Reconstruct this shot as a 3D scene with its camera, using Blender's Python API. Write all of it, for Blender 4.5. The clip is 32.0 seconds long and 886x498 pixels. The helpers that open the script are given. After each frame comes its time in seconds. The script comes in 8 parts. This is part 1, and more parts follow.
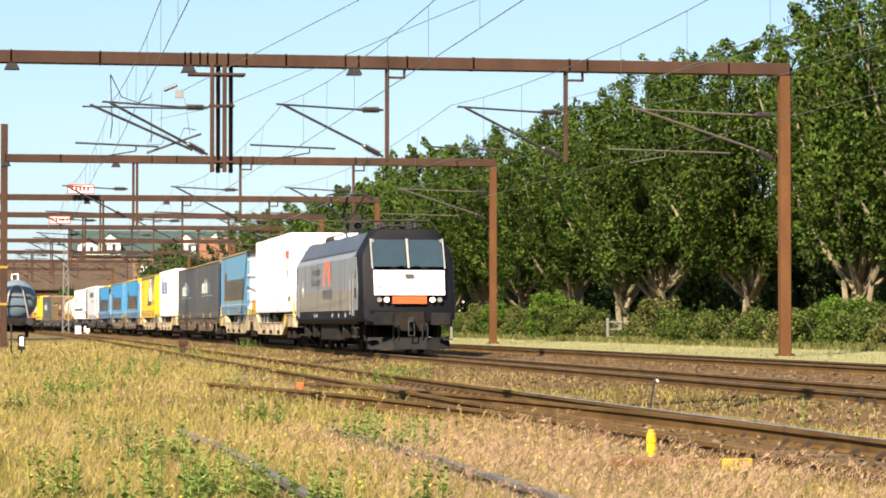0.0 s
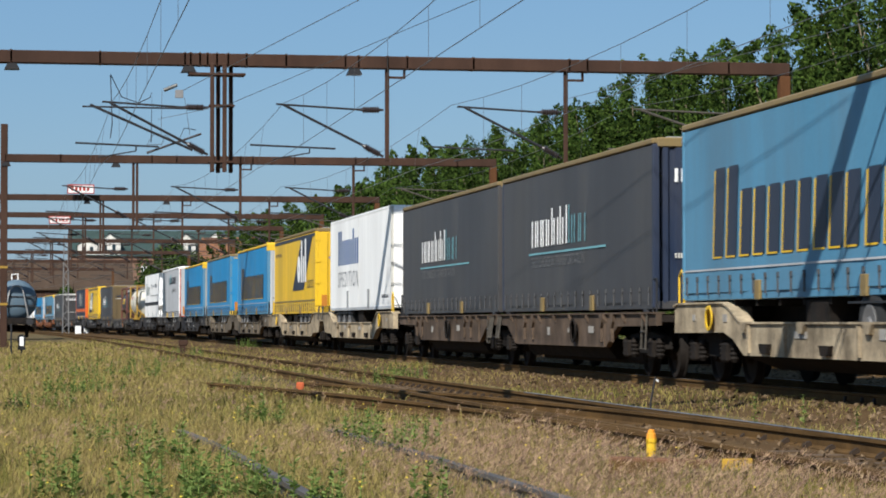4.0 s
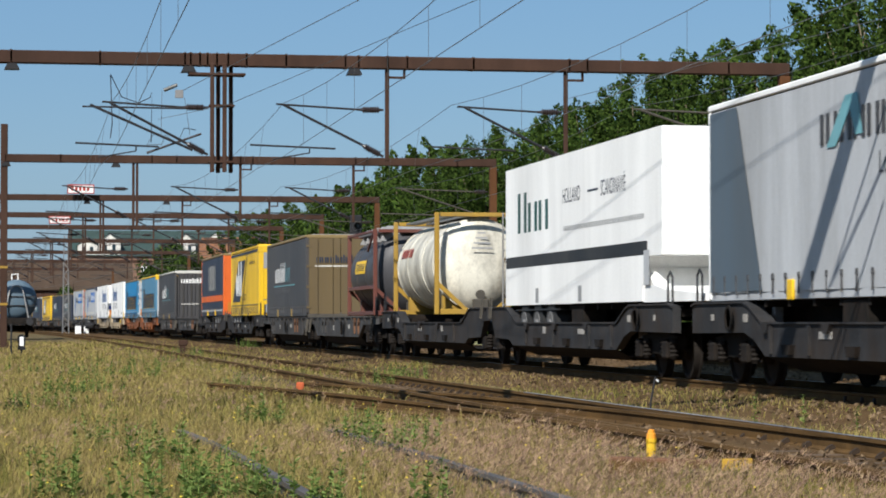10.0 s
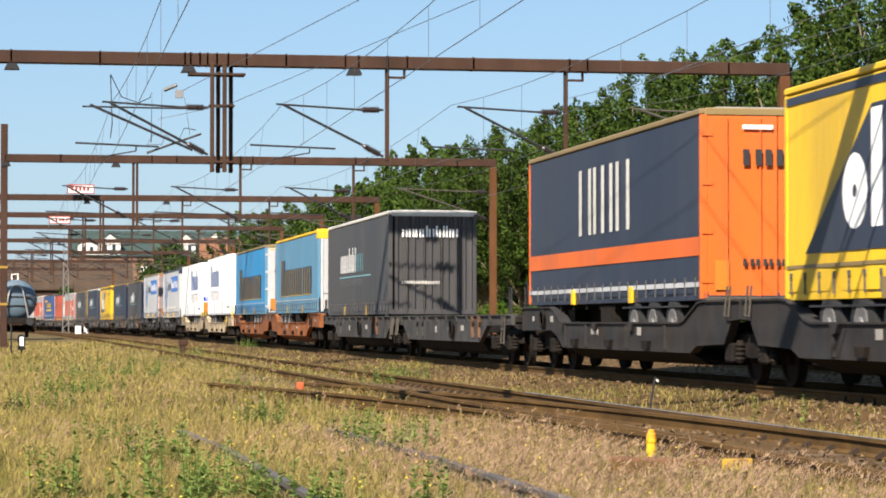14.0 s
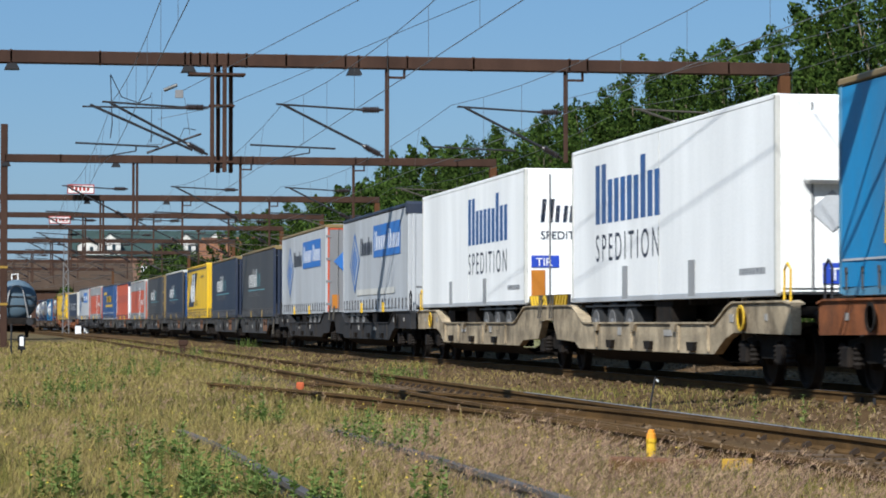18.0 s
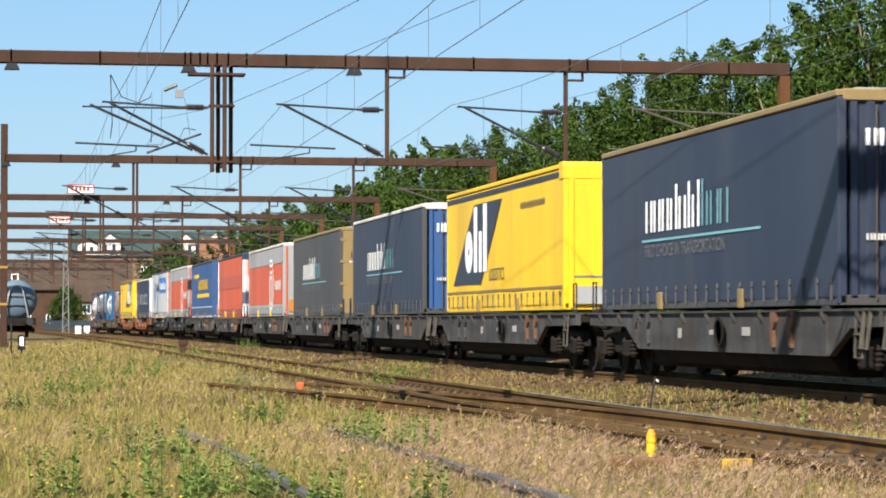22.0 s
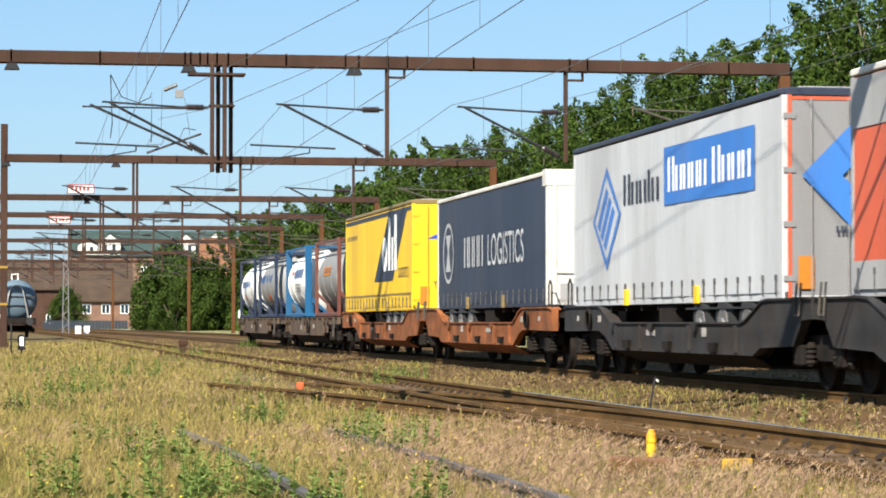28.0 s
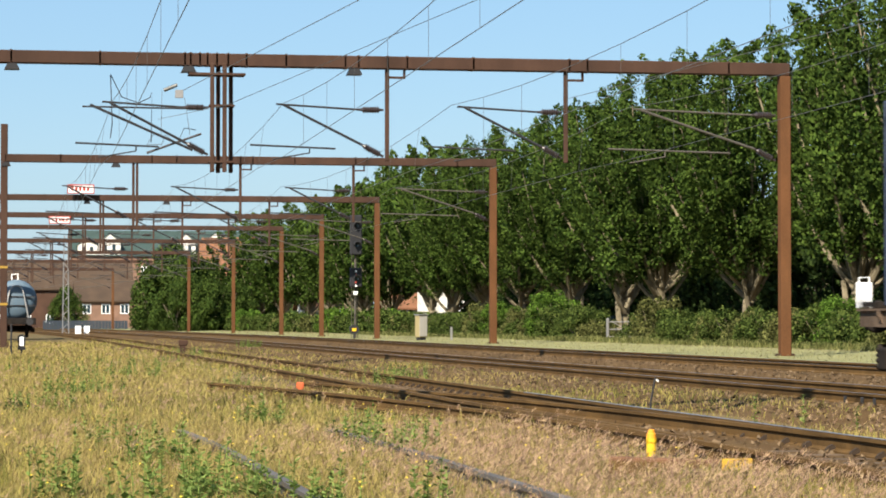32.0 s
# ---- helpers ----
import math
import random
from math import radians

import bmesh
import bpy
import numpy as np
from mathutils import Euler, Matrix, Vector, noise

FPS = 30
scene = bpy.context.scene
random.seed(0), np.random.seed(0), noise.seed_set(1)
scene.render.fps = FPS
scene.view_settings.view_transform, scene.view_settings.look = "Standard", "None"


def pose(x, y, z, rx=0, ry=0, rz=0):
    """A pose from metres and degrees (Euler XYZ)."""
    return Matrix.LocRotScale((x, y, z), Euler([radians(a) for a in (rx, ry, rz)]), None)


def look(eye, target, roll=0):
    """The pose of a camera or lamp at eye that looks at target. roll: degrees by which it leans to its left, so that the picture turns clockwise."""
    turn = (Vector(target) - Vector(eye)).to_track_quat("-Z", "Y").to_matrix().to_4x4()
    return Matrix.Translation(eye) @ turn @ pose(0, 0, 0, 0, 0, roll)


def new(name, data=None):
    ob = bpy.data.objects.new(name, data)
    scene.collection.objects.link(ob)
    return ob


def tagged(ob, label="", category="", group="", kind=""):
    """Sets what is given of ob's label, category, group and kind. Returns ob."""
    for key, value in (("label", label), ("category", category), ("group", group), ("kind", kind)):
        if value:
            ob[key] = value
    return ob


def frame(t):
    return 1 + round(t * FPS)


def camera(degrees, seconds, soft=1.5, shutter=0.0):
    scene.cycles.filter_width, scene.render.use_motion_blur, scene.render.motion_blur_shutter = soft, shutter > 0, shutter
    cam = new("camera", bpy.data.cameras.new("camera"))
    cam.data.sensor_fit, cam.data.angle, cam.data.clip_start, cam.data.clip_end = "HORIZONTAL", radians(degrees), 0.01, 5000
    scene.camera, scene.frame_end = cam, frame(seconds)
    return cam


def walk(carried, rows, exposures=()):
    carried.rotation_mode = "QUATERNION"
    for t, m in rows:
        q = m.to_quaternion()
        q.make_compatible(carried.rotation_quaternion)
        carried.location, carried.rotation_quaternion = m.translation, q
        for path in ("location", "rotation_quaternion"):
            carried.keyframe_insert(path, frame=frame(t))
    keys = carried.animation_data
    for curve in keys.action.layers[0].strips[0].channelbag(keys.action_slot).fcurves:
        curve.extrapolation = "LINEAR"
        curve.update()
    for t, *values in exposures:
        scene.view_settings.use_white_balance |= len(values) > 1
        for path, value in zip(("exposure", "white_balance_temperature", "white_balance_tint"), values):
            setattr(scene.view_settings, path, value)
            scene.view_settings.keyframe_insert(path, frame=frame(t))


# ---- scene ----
# World: y runs along the main line away from the camera, x to the right across the tracks, z up.
EYE = 1.205
TURN = -9.73
TILT = 91.615
cam = camera(19.33, 32.0, 1.8, 0.12)


def held(jolt=0.0):
    return pose(0, 0, EYE, TILT, 0, TURN - jolt)


EXPOSURES = [(0.0, 1.60, 7300, 14), (1.0, 1.46, 7100, 12), (1.3, 1.38, 7000, 12), (2.0, 0.80, 6200, 10), (3.0, 0.53, 5900, 10), (5.5, 0.51, 5900, 10), (6.5, 0.64, 5900, 9), (7.5, 0.88, 5800, 9), (8.5, 0.88, 5800, 9),
             (9.3, 0.73, 5900, 10), (10.0, 0.50, 5900, 10), (11.0, 0.68, 5950, 10), (12.0, 0.95, 6050, 10), (12.5, 1.10, 6500, 13), (15.0, 1.16, 6600, 14), (17.0, 0.70, 5900, 10), (19.0, 0.40, 5500, 9), (21.0, 1.10, 6100, 10),
             (22.0, 1.18, 6250, 10), (23.0, 1.30, 6900, 14), (25.5, 1.23, 6900, 14), (28.0, 1.23, 6300, 10), (29.0, 0.98, 6150, 10), (30.0, 0.88, 6150, 10), (31.0, 0.90, 6250, 10), (32.0, 1.20, 6550, 10)]
walk(cam, [(0.0, held()), (2.8, held()), (2.9, held()), (3.0, held(0.068)), (3.1, held(0.075)), (3.2, held(0.05)), (3.4, held(0.0)),
           (3.6, held()), (32.0, held())], EXPOSURES)

# ---- light: low evening sun from behind the camera, on its left ----
SUN_ELEVATION = 40.5
SUN_AZIMUTH = 34.0     # degrees by which the light heads to the right of the line
world = bpy.data.worlds.new("world")
scene.world = world
world.use_nodes = True
wn = world.node_tree.nodes
sky = wn.new("ShaderNodeTexSky")
sky.sky_type = 'NISHITA'
sky.sun_disc = False
sky.sun_elevation = radians(SUN_ELEVATION)
sky.sun_rotation = radians(180 + SUN_AZIMUTH)
sky.air_density, sky.dust_density, sky.ozone_density = 1.0, 0.8, 3.0
clear = wn.new("ShaderNodeHueSaturation")
clear.inputs["Saturation"].default_value, clear.inputs["Value"].default_value = 1.2, 1.0
haze = wn.new("ShaderNodeMix")          # thin even summer haze over the clear sky
haze.data_type = 'RGBA'
haze.inputs["Factor"].default_value = 0.48
haze.inputs["B"].default_value = (3.5, 5.75, 8.2, 1)
world.node_tree.links.new(sky.outputs[0], clear.inputs["Color"])
world.node_tree.links.new(clear.outputs[0], haze.inputs["A"])
world.node_tree.links.new(haze.outputs["Result"], wn["Background"].inputs[0])
wn["Background"].inputs[1].default_value = 0.054
sun = new("sun", bpy.data.lights.new("sun", 'SUN'))
sun.data.energy, sun.data.angle, sun.data.color = 5.0, radians(0.8), (1.0, 0.92, 0.79)
se, sa = radians(SUN_ELEVATION), radians(SUN_AZIMUTH)
SUNWARD = Vector((-math.sin(sa) * math.cos(se), -math.cos(sa) * math.cos(se), math.sin(se)))
sun.matrix_basis = look(SUNWARD * 50, (0, 0, 0))


# ---- materials ----
def material(name, base, rough=0.7, metal=0.0, vary=0.25, scale=3.0, fine=40.0, bump=0.15, dirt=None, dirt_amount=0.0, streak=1.0,
             by_object=0.0, by_island=0.0, tint=None, spec=0.3):
    """Base colour varied at two scales, with optional dirt and streaks; sizes in metres."""
    m = bpy.data.materials.new(name)
    m.use_nodes = True
    nt = m.node_tree
    bsdf = nt.nodes["Principled BSDF"]
    link = nt.links.new

    def node(kind, **given):
        n = nt.nodes.new(kind)
        for key, value in given.items():
            n.inputs[key].default_value = value
        return n
    tc = node("ShaderNodeTexCoord")
    mp = node("ShaderNodeMapping")
    mp.inputs["Scale"].default_value = (1, 1, 1 / streak)
    link(tc.outputs["Object"], mp.inputs[0])
    n1 = node("ShaderNodeTexNoise", Scale=scale, Detail=5.0)
    n2 = node("ShaderNodeTexNoise", Scale=fine, Detail=3.0)
    link(mp.outputs[0], n1.inputs[0])
    link(tc.outputs["Object"], n2.inputs[0])
    mixn = node("ShaderNodeMath")
    mixn.operation = 'MULTIPLY_ADD'
    link(n2.outputs[0], mixn.inputs[0])
    mixn.inputs[1].default_value = 0.45
    link(n1.outputs[0], mixn.inputs[2])
    ramp = node("ShaderNodeMapRange")
    ramp.inputs[1].default_value, ramp.inputs[2].default_value = 0.45, 1.0
    ramp.inputs[3].default_value, ramp.inputs[4].default_value = 1 - vary, 1 + vary
    link(mixn.outputs[0], ramp.inputs[0])
    value = ramp.outputs[0]
    if by_object or by_island:
        if by_object:
            r = nt.nodes.new("ShaderNodeObjectInfo").outputs["Random"]
            amount = by_object
        else:
            r = nt.nodes.new("ShaderNodeNewGeometry").outputs["Random Per Island"]
            amount = by_island
        rr = node("ShaderNodeMapRange")
        rr.inputs[3].default_value, rr.inputs[4].default_value = 1 - amount, 1 + amount
        link(r, rr.inputs[0])
        mul = node("ShaderNodeMath")
        mul.operation = 'MULTIPLY'
        link(value, mul.inputs[0])
        link(rr.outputs[0], mul.inputs[1])
        value = mul.outputs[0]
    hsv = node("ShaderNodeHueSaturation", Color=(*base, 1))
    colour = None
    if tint is not None:
        mt = node("ShaderNodeMix")
        mt.data_type = 'RGBA'
        mt.inputs["A"].default_value = (*base, 1)
        mt.inputs["B"].default_value = (*tint, 1)
        if by_object or by_island:
            link(r, mt.inputs["Factor"])
        else:
            tr = node("ShaderNodeMapRange")
            tr.inputs[1].default_value, tr.inputs[2].default_value = 0.38, 0.62
            link(n1.outputs[0], tr.inputs[0])
            link(tr.outputs[0], mt.inputs["Factor"])
        link(mt.outputs["Result"], hsv.inputs["Color"])
    link(value, hsv.inputs["Value"])
    colour = hsv.outputs[0]
    if dirt is not None:
        nd = node("ShaderNodeTexNoise", Scale=scale * 0.6, Detail=6.0, Roughness=0.7)
        link(mp.outputs[0], nd.inputs[0])
        dr = node("ShaderNodeMapRange")
        dr.inputs[1].default_value, dr.inputs[2].default_value = 0.42, 0.75
        dr.inputs[4].default_value = dirt_amount
        link(nd.outputs[0], dr.inputs[0])
        md = node("ShaderNodeMix")
        md.data_type = 'RGBA'
        link(dr.outputs[0], md.inputs["Factor"])
        link(colour, md.inputs["A"])
        md.inputs["B"].default_value = (*dirt, 1)
        colour = md.outputs["Result"]
    link(colour, bsdf.inputs["Base Color"])
    bsdf.inputs["Roughness"].default_value = rough
    bsdf.inputs["Metallic"].default_value = metal
    bsdf.inputs["Specular IOR Level"].default_value = spec
    if bump:
        b = node("ShaderNodeBump", Strength=bump, Distance=0.02)
        link(mixn.outputs[0], b.inputs["Height"])
        link(b.outputs[0], bsdf.inputs["Normal"])
    return m


def foliage(name, base, tint, sheen=0.35, spread=0.5, vary=0.1):
    """Leaves: diffuse and a share of light let through, each leaf its own shade."""
    m = material(name, base, 0.8, 0, vary, 0.4, 3.0, 0, by_island=spread, tint=tint, spec=0.06)
    nt = m.node_tree
    bsdf = nt.nodes["Principled BSDF"]
    out = nt.nodes["Material Output"]
    tr = nt.nodes.new("ShaderNodeBsdfTranslucent")
    src = bsdf.inputs["Base Color"].links[0].from_socket
    nt.links.new(src, tr.inputs[0])
    mix = nt.nodes.new("ShaderNodeMixShader")
    mix.inputs[0].default_value = sheen
    nt.links.new(bsdf.outputs[0], mix.inputs[1])
    nt.links.new(tr.outputs[0], mix.inputs[2])
    nt.links.new(mix.outputs[0], out.inputs[0])
    return m


DIRT = (0.11, 0.095, 0.075)


def paint(name, base, rough=0.5, amount=0.25, vary=0.1, metal=0.0):
    return material(name, base, rough, metal, vary, 1.2, 25, 0.08, DIRT, amount, 5.0)


M = {}
M["ground"] = material("ground_soil", (0.0884, 0.0666, 0.0286), 0.95, 0, 0.35, 0.5, 9, 0.5, tint=(0.129, 0.0952, 0.0476), spec=0.05)
M["ballast"] = material("ballast_stone", (0.108, 0.064, 0.029), 0.95, 0, 0.5, 1.2, 18, 0.9, tint=(0.074, 0.047, 0.022), spec=0.05)
M["stone"] = material("ballast_stones", (0.085, 0.053, 0.026), 0.9, 0, 0.2, 1, 20, 0, by_island=0.6, tint=(0.115, 0.08, 0.048), spec=0.05)
M["gravel_path"] = material("mown_strip", (0.204, 0.197, 0.0952), 0.95, 0, 0.25, 0.8, 12, 0.4, spec=0.05)
M["rail"] = material("rusty_rail", (0.098, 0.056, 0.02), 0.85, 0.0, 0.35, 2, 30, 0.2, (0.035, 0.022, 0.012), 0.5, spec=0.1)
M["rail_top"] = material("polished_rail_head", (0.2, 0.2, 0.215), 0.42, 0.6, 0.15, 2, 30, 0.02)
M["old_rail"] = material("weathered_grey_rail", (0.085, 0.08, 0.078), 0.75, 0.0, 0.35, 2, 30, 0.2, (0.07, 0.045, 0.025), 0.7, spec=0.2)
M["sleeper"] = material("weathered_sleeper", (0.0884, 0.0578, 0.0326), 0.9, 0, 0.3, 3, 30, 0.3, by_object=0.2)
M["gantry"] = material("rusted_gantry_steel", (0.054, 0.0295, 0.02), 0.8, 0.0, 0.3, 1.5, 30, 0.25, (0.028, 0.017, 0.013), 0.6, 3, spec=0.12)
M["gantry_post"] = material("orange_rusted_post", (0.105, 0.046, 0.019), 0.85, 0.0, 0.3, 1.5, 30, 0.25, (0.05, 0.026, 0.014), 0.6, 3, spec=0.1)
M["dark_steel"] = material("dark_steel", (0.028, 0.028, 0.03), 0.65, 0.3, 0.3, 4, 40, 0.2)
M["galv"] = material("galvanised_steel", (0.272, 0.264, 0.256), 0.5, 0.6, 0.15, 4, 40, 0.1)
M["wire"] = material("copper_wire", (0.1, 0.1, 0.095), 0.5, 0.4, 0.1, 4, 40, 0)
M["insulator"] = material("brown_insulator", (0.03, 0.022, 0.02), 0.3, 0, 0.2, 6, 40, 0.1)
M["white"] = paint("white_paint", (0.8, 0.79, 0.76), 0.45, 0.1)
M["sign_white"] = paint("white_sign", (0.78, 0.78, 0.76), 0.5, 0.1)
M["sign_red"] = paint("red_sign", (0.36, 0.048, 0.032), 0.5, 0.1)
M["yellow"] = paint("yellow_paint", (0.64, 0.4, 0.016), 0.5, 0.2)
M["dull_yellow"] = paint("dull_yellow_paint", (0.3, 0.18, 0.02), 0.6, 0.4)
M["black"] = paint("black_paint", (0.018, 0.018, 0.02), 0.5, 0.1)
M["rubber"] = material("tyre_rubber", (0.022, 0.022, 0.022), 0.85, 0, 0.2, 4, 40, 0.1)
M["underframe"] = material("grimy_underframe", (0.012, 0.011, 0.01), 0.9, 0.0, 0.4, 3, 30, 0.3, (0.04, 0.027, 0.019), 0.55, spec=0.1)
M["wheel"] = material("grimy_steel_wheel", (0.013, 0.0105, 0.0085), 0.85, 0.0, 0.35, 5, 40, 0.2, (0.03, 0.02, 0.014), 0.5, spec=0.15)
M["glass"] = material("dark_window_glass", (0.02, 0.035, 0.045), 0.06, 0, 0.1, 3, 30, 0, spec=0.8)
M["lamp_glass"] = material("lamp_glass", (0.2, 0.2, 0.19), 0.1, 0, 0.05, 3, 30, 0)
M["bark"] = material("tree_bark", (0.168, 0.14, 0.088), 0.95, 0, 0.35, 3, 25, 0.6)
M["leaf"] = foliage("tree_leaves", (0.017, 0.037, 0.006), (0.052, 0.081, 0.014), 0.13, 0.25, 0.5)
M["hedge"] = foliage("hedge_leaves", (0.0198, 0.0432, 0.0072), (0.0675, 0.0855, 0.0198), 0.15)
M["olive"] = foliage("olive_bush_leaves", (0.036, 0.0468, 0.0126), (0.099, 0.099, 0.0315), 0.15)
M["fresh"] = foliage("fresh_bush_leaves", (0.027, 0.0675, 0.0072), (0.0765, 0.126, 0.018), 0.15)
M["bush"] = foliage("bush_leaves", (0.018, 0.0378, 0.0108), (0.0405, 0.0612, 0.0162), 0.2)
M["straw"] = foliage("dry_grass", (0.34, 0.255, 0.105), (0.25, 0.2, 0.062), 0.3)
M["green_grass"] = foliage("green_grass", (0.101, 0.126, 0.0252), (0.238, 0.209, 0.0504), 0.3)
M["pink_grass"] = foliage("seed_grass", (0.41, 0.255, 0.19), (0.31, 0.225, 0.12), 0.3)
M["weed"] = foliage("weed_leaves", (0.11, 0.17, 0.035), (0.17, 0.22, 0.06), 0.3)
M["pale_grass"] = foliage("pale_mown_grass", (0.288, 0.259, 0.144), (0.194, 0.194, 0.0792), 0.2)
M["verge_green"] = foliage("rough_green_grass", (0.072, 0.0936, 0.0252), (0.144, 0.137, 0.0504), 0.2)
M["petal"] = material("yellow_petals", (0.54, 0.396, 0.036), 0.6, 0, 0.1, 5, 40, 0)


# ---- mesh building ----
class Mesh:
    """Collects faces for one part."""

    def __init__(self):
        self.v, self.f = [], []

    def add(self, verts, faces):
        n = len(self.v)
        self.v += [tuple(p) for p in verts]
        self.f += [tuple(n + i for i in f) for f in faces]
        return self

    def box(self, x0, x1, y0, y1, z0, z1, c=0.0):
        if c <= 0:
            v = [(x, y, z) for x in (x0, x1) for y in (y0, y1) for z in (z0, z1)]
            return self.add(v, [(0, 1, 3, 2), (4, 6, 7, 5), (0, 4, 5, 1), (2, 3, 7, 6), (0, 2, 6, 4), (1, 5, 7, 3)])
        xs, ys, zs = (x0, x1), (y0, y1), (z0, z1)
        v, idx = [], {}
        for i in (0, 1):
            for j in (0, 1):
                for k in (0, 1):
                    s = [c if q == 0 else -c for q in (i, j, k)]
                    for a in range(3):
                        p = [xs[i] + s[0], ys[j] + s[1], zs[k] + s[2]]
                        p[a] = (xs[i], ys[j], zs[k])[a]
                        idx[i, j, k, a] = len(v)
                        v.append(p)
        f = []
        for a in range(3):
            o = [q for q in range(3) if q != a]
            for s in (0, 1):
                ring = []
                for p, q in ((0, 0), (1, 0), (1, 1), (0, 1)):
                    key = [0, 0, 0]
                    key[a], key[o[0]], key[o[1]] = s, p, q
                    ring.append(idx[(*key, a)])
                f.append(ring)
        for a in range(3):
            b, d = [q for q in range(3) if q != a]
            for p in (0, 1):
                for q in (0, 1):
                    k0, k1 = [0, 0, 0], [0, 0, 0]
                    k0[b] = k1[b] = p
                    k0[d] = k1[d] = q
                    k1[a] = 1
                    f.append([idx[(*k0, b)], idx[(*k1, b)], idx[(*k1, d)], idx[(*k0, d)]])
        for i in (0, 1):
            for j in (0, 1):
                for k in (0, 1):
                    f.append([idx[i, j, k, a] for a in range(3)])
        return self.add(v, f)

    def prism(self, pts, axis, a0, a1):
        """A polygon pushed along an axis from a0 to a1; pts are in the other two axes' order."""
        n = len(pts)

        def at(p, a):
            return {"x": (a, p[0], p[1]), "y": (p[0], a, p[1]), "z": (p[0], p[1], a)}[axis]
        v = [at(p, a0) for p in pts] + [at(p, a1) for p in pts]
        return self.add(v, [tuple(range(n)), tuple(range(2 * n - 1, n - 1, -1))] + [(i, (i + 1) % n, n + (i + 1) % n, n + i) for i in range(n)])

    def tube(self, p, q, r0, r1=None, n=8, caps=True):
        p, q = Vector(p), Vector(q)
        r1 = r0 if r1 is None else r1
        w = (q - p).normalized()
        a = w.orthogonal().normalized()
        b = w.cross(a)
        v = []
        for c, r in ((p, r0), (q, r1)):
            v += [c + (a * math.cos(2 * math.pi * i / n) + b * math.sin(2 * math.pi * i / n)) * r for i in range(n)]
        f = [(i, (i + 1) % n, n + (i + 1) % n, n + i) for i in range(n)]
        if caps:
            f += [tuple(range(n - 1, -1, -1)), tuple(range(n, 2 * n))]
        return self.add(v, f)

    def lathe(self, prof, axis="y", at=(0, 0, 0), n=20):
        """Rings (place along the axis, radius), closed at both ends."""
        v = []
        for a, r in prof:
            for i in range(n):
                c, s = r * math.cos(2 * math.pi * i / n), r * math.sin(2 * math.pi * i / n)
                p = {"x": (a, c, s), "y": (c, a, s), "z": (c, s, a)}[axis]
                v.append((p[0] + at[0], p[1] + at[1], p[2] + at[2]))
        f = []
        for k in range(len(prof) - 1):
            f += [(k * n + i, k * n + (i + 1) % n, (k + 1) * n + (i + 1) % n, (k + 1) * n + i) for i in range(n)]
        f += [tuple(range(n)), tuple(range(len(v) - 1, len(v) - n - 1, -1))]
        return self.add(v, f)

    def turned(self, p, q, prof, n=10):
        """A turned piece from p to q; prof: (share of the way, radius)."""
        p, q = Vector(p), Vector(q)
        w = (q - p).normalized()
        a = w.orthogonal().normalized()
        b = w.cross(a)
        v = []
        for k, r in prof:
            c = p.lerp(q, k)
            v += [c + (a * math.cos(2 * math.pi * i / n) + b * math.sin(2 * math.pi * i / n)) * r for i in range(n)]
        f = []
        for k in range(len(prof) - 1):
            f += [(k * n + i, k * n + (i + 1) % n, (k + 1) * n + (i + 1) % n, (k + 1) * n + i) for i in range(n)]
        f += [tuple(range(n - 1, -1, -1)), tuple(range(len(v) - n, len(v)))]
        return self.add(v, f)

    def path(self, pts, r, n=6):
        """One unbroken round bar through all the points."""
        pts = [Vector(p) for p in pts]
        ways = [(q - p).normalized() for p, q in zip(pts, pts[1:])]
        a = ways[0].orthogonal().normalized()
        v = []
        for i, p in enumerate(pts):
            w = (ways[max(i - 1, 0)] + ways[min(i, len(ways) - 1)])
            w = w.normalized() if w.length > 1e-4 else ways[max(i - 1, 0)]
            a = a - w * a.dot(w)
            a = a.normalized() if a.length > 1e-4 else w.orthogonal().normalized()
            b = w.cross(a)
            v += [p + (a * math.cos(2 * math.pi * k / n) + b * math.sin(2 * math.pi * k / n)) * r for k in range(n)]
        f = [tuple(range(n - 1, -1, -1)), tuple(range(len(v) - n, len(v)))]
        for k in range(len(pts) - 1):
            f += [(k * n + i, k * n + (i + 1) % n, (k + 1) * n + (i + 1) % n, (k + 1) * n + i) for i in range(n)]
        return self.add(v, f)

    def data(self, name, mat, smooth=False):
        me = bpy.data.meshes.new(name)
        me.from_pydata(self.v, [], self.f)
        bm = bmesh.new()
        bm.from_mesh(me)
        bmesh.ops.recalc_face_normals(bm, faces=bm.faces)
        bm.to_mesh(me)
        bm.free()
        if mat is not None:
            me.materials.append(mat)
        if smooth:
            for p in me.polygons:
                p.use_smooth = True
            me.set_sharp_from_angle(angle=radians(40))
        return me


def part(name, mesh, mat, parent=None, label="", smooth=False, m=None):
    """One mesh object under a thing or a part. mesh: a Mesh or ready mesh data."""
    data = mesh.data(name, mat, smooth) if isinstance(mesh, Mesh) else mesh
    ob = new(name, data)
    ob.parent = parent
    if m is not None:
        ob.matrix_basis = m
    if label:
        tagged(ob, label)
    return ob


def thing(name, label, category, group="", kind="", m=None):
    ob = tagged(new(name), label, category, group, kind)
    if m is not None:
        ob.matrix_basis = m
    return ob


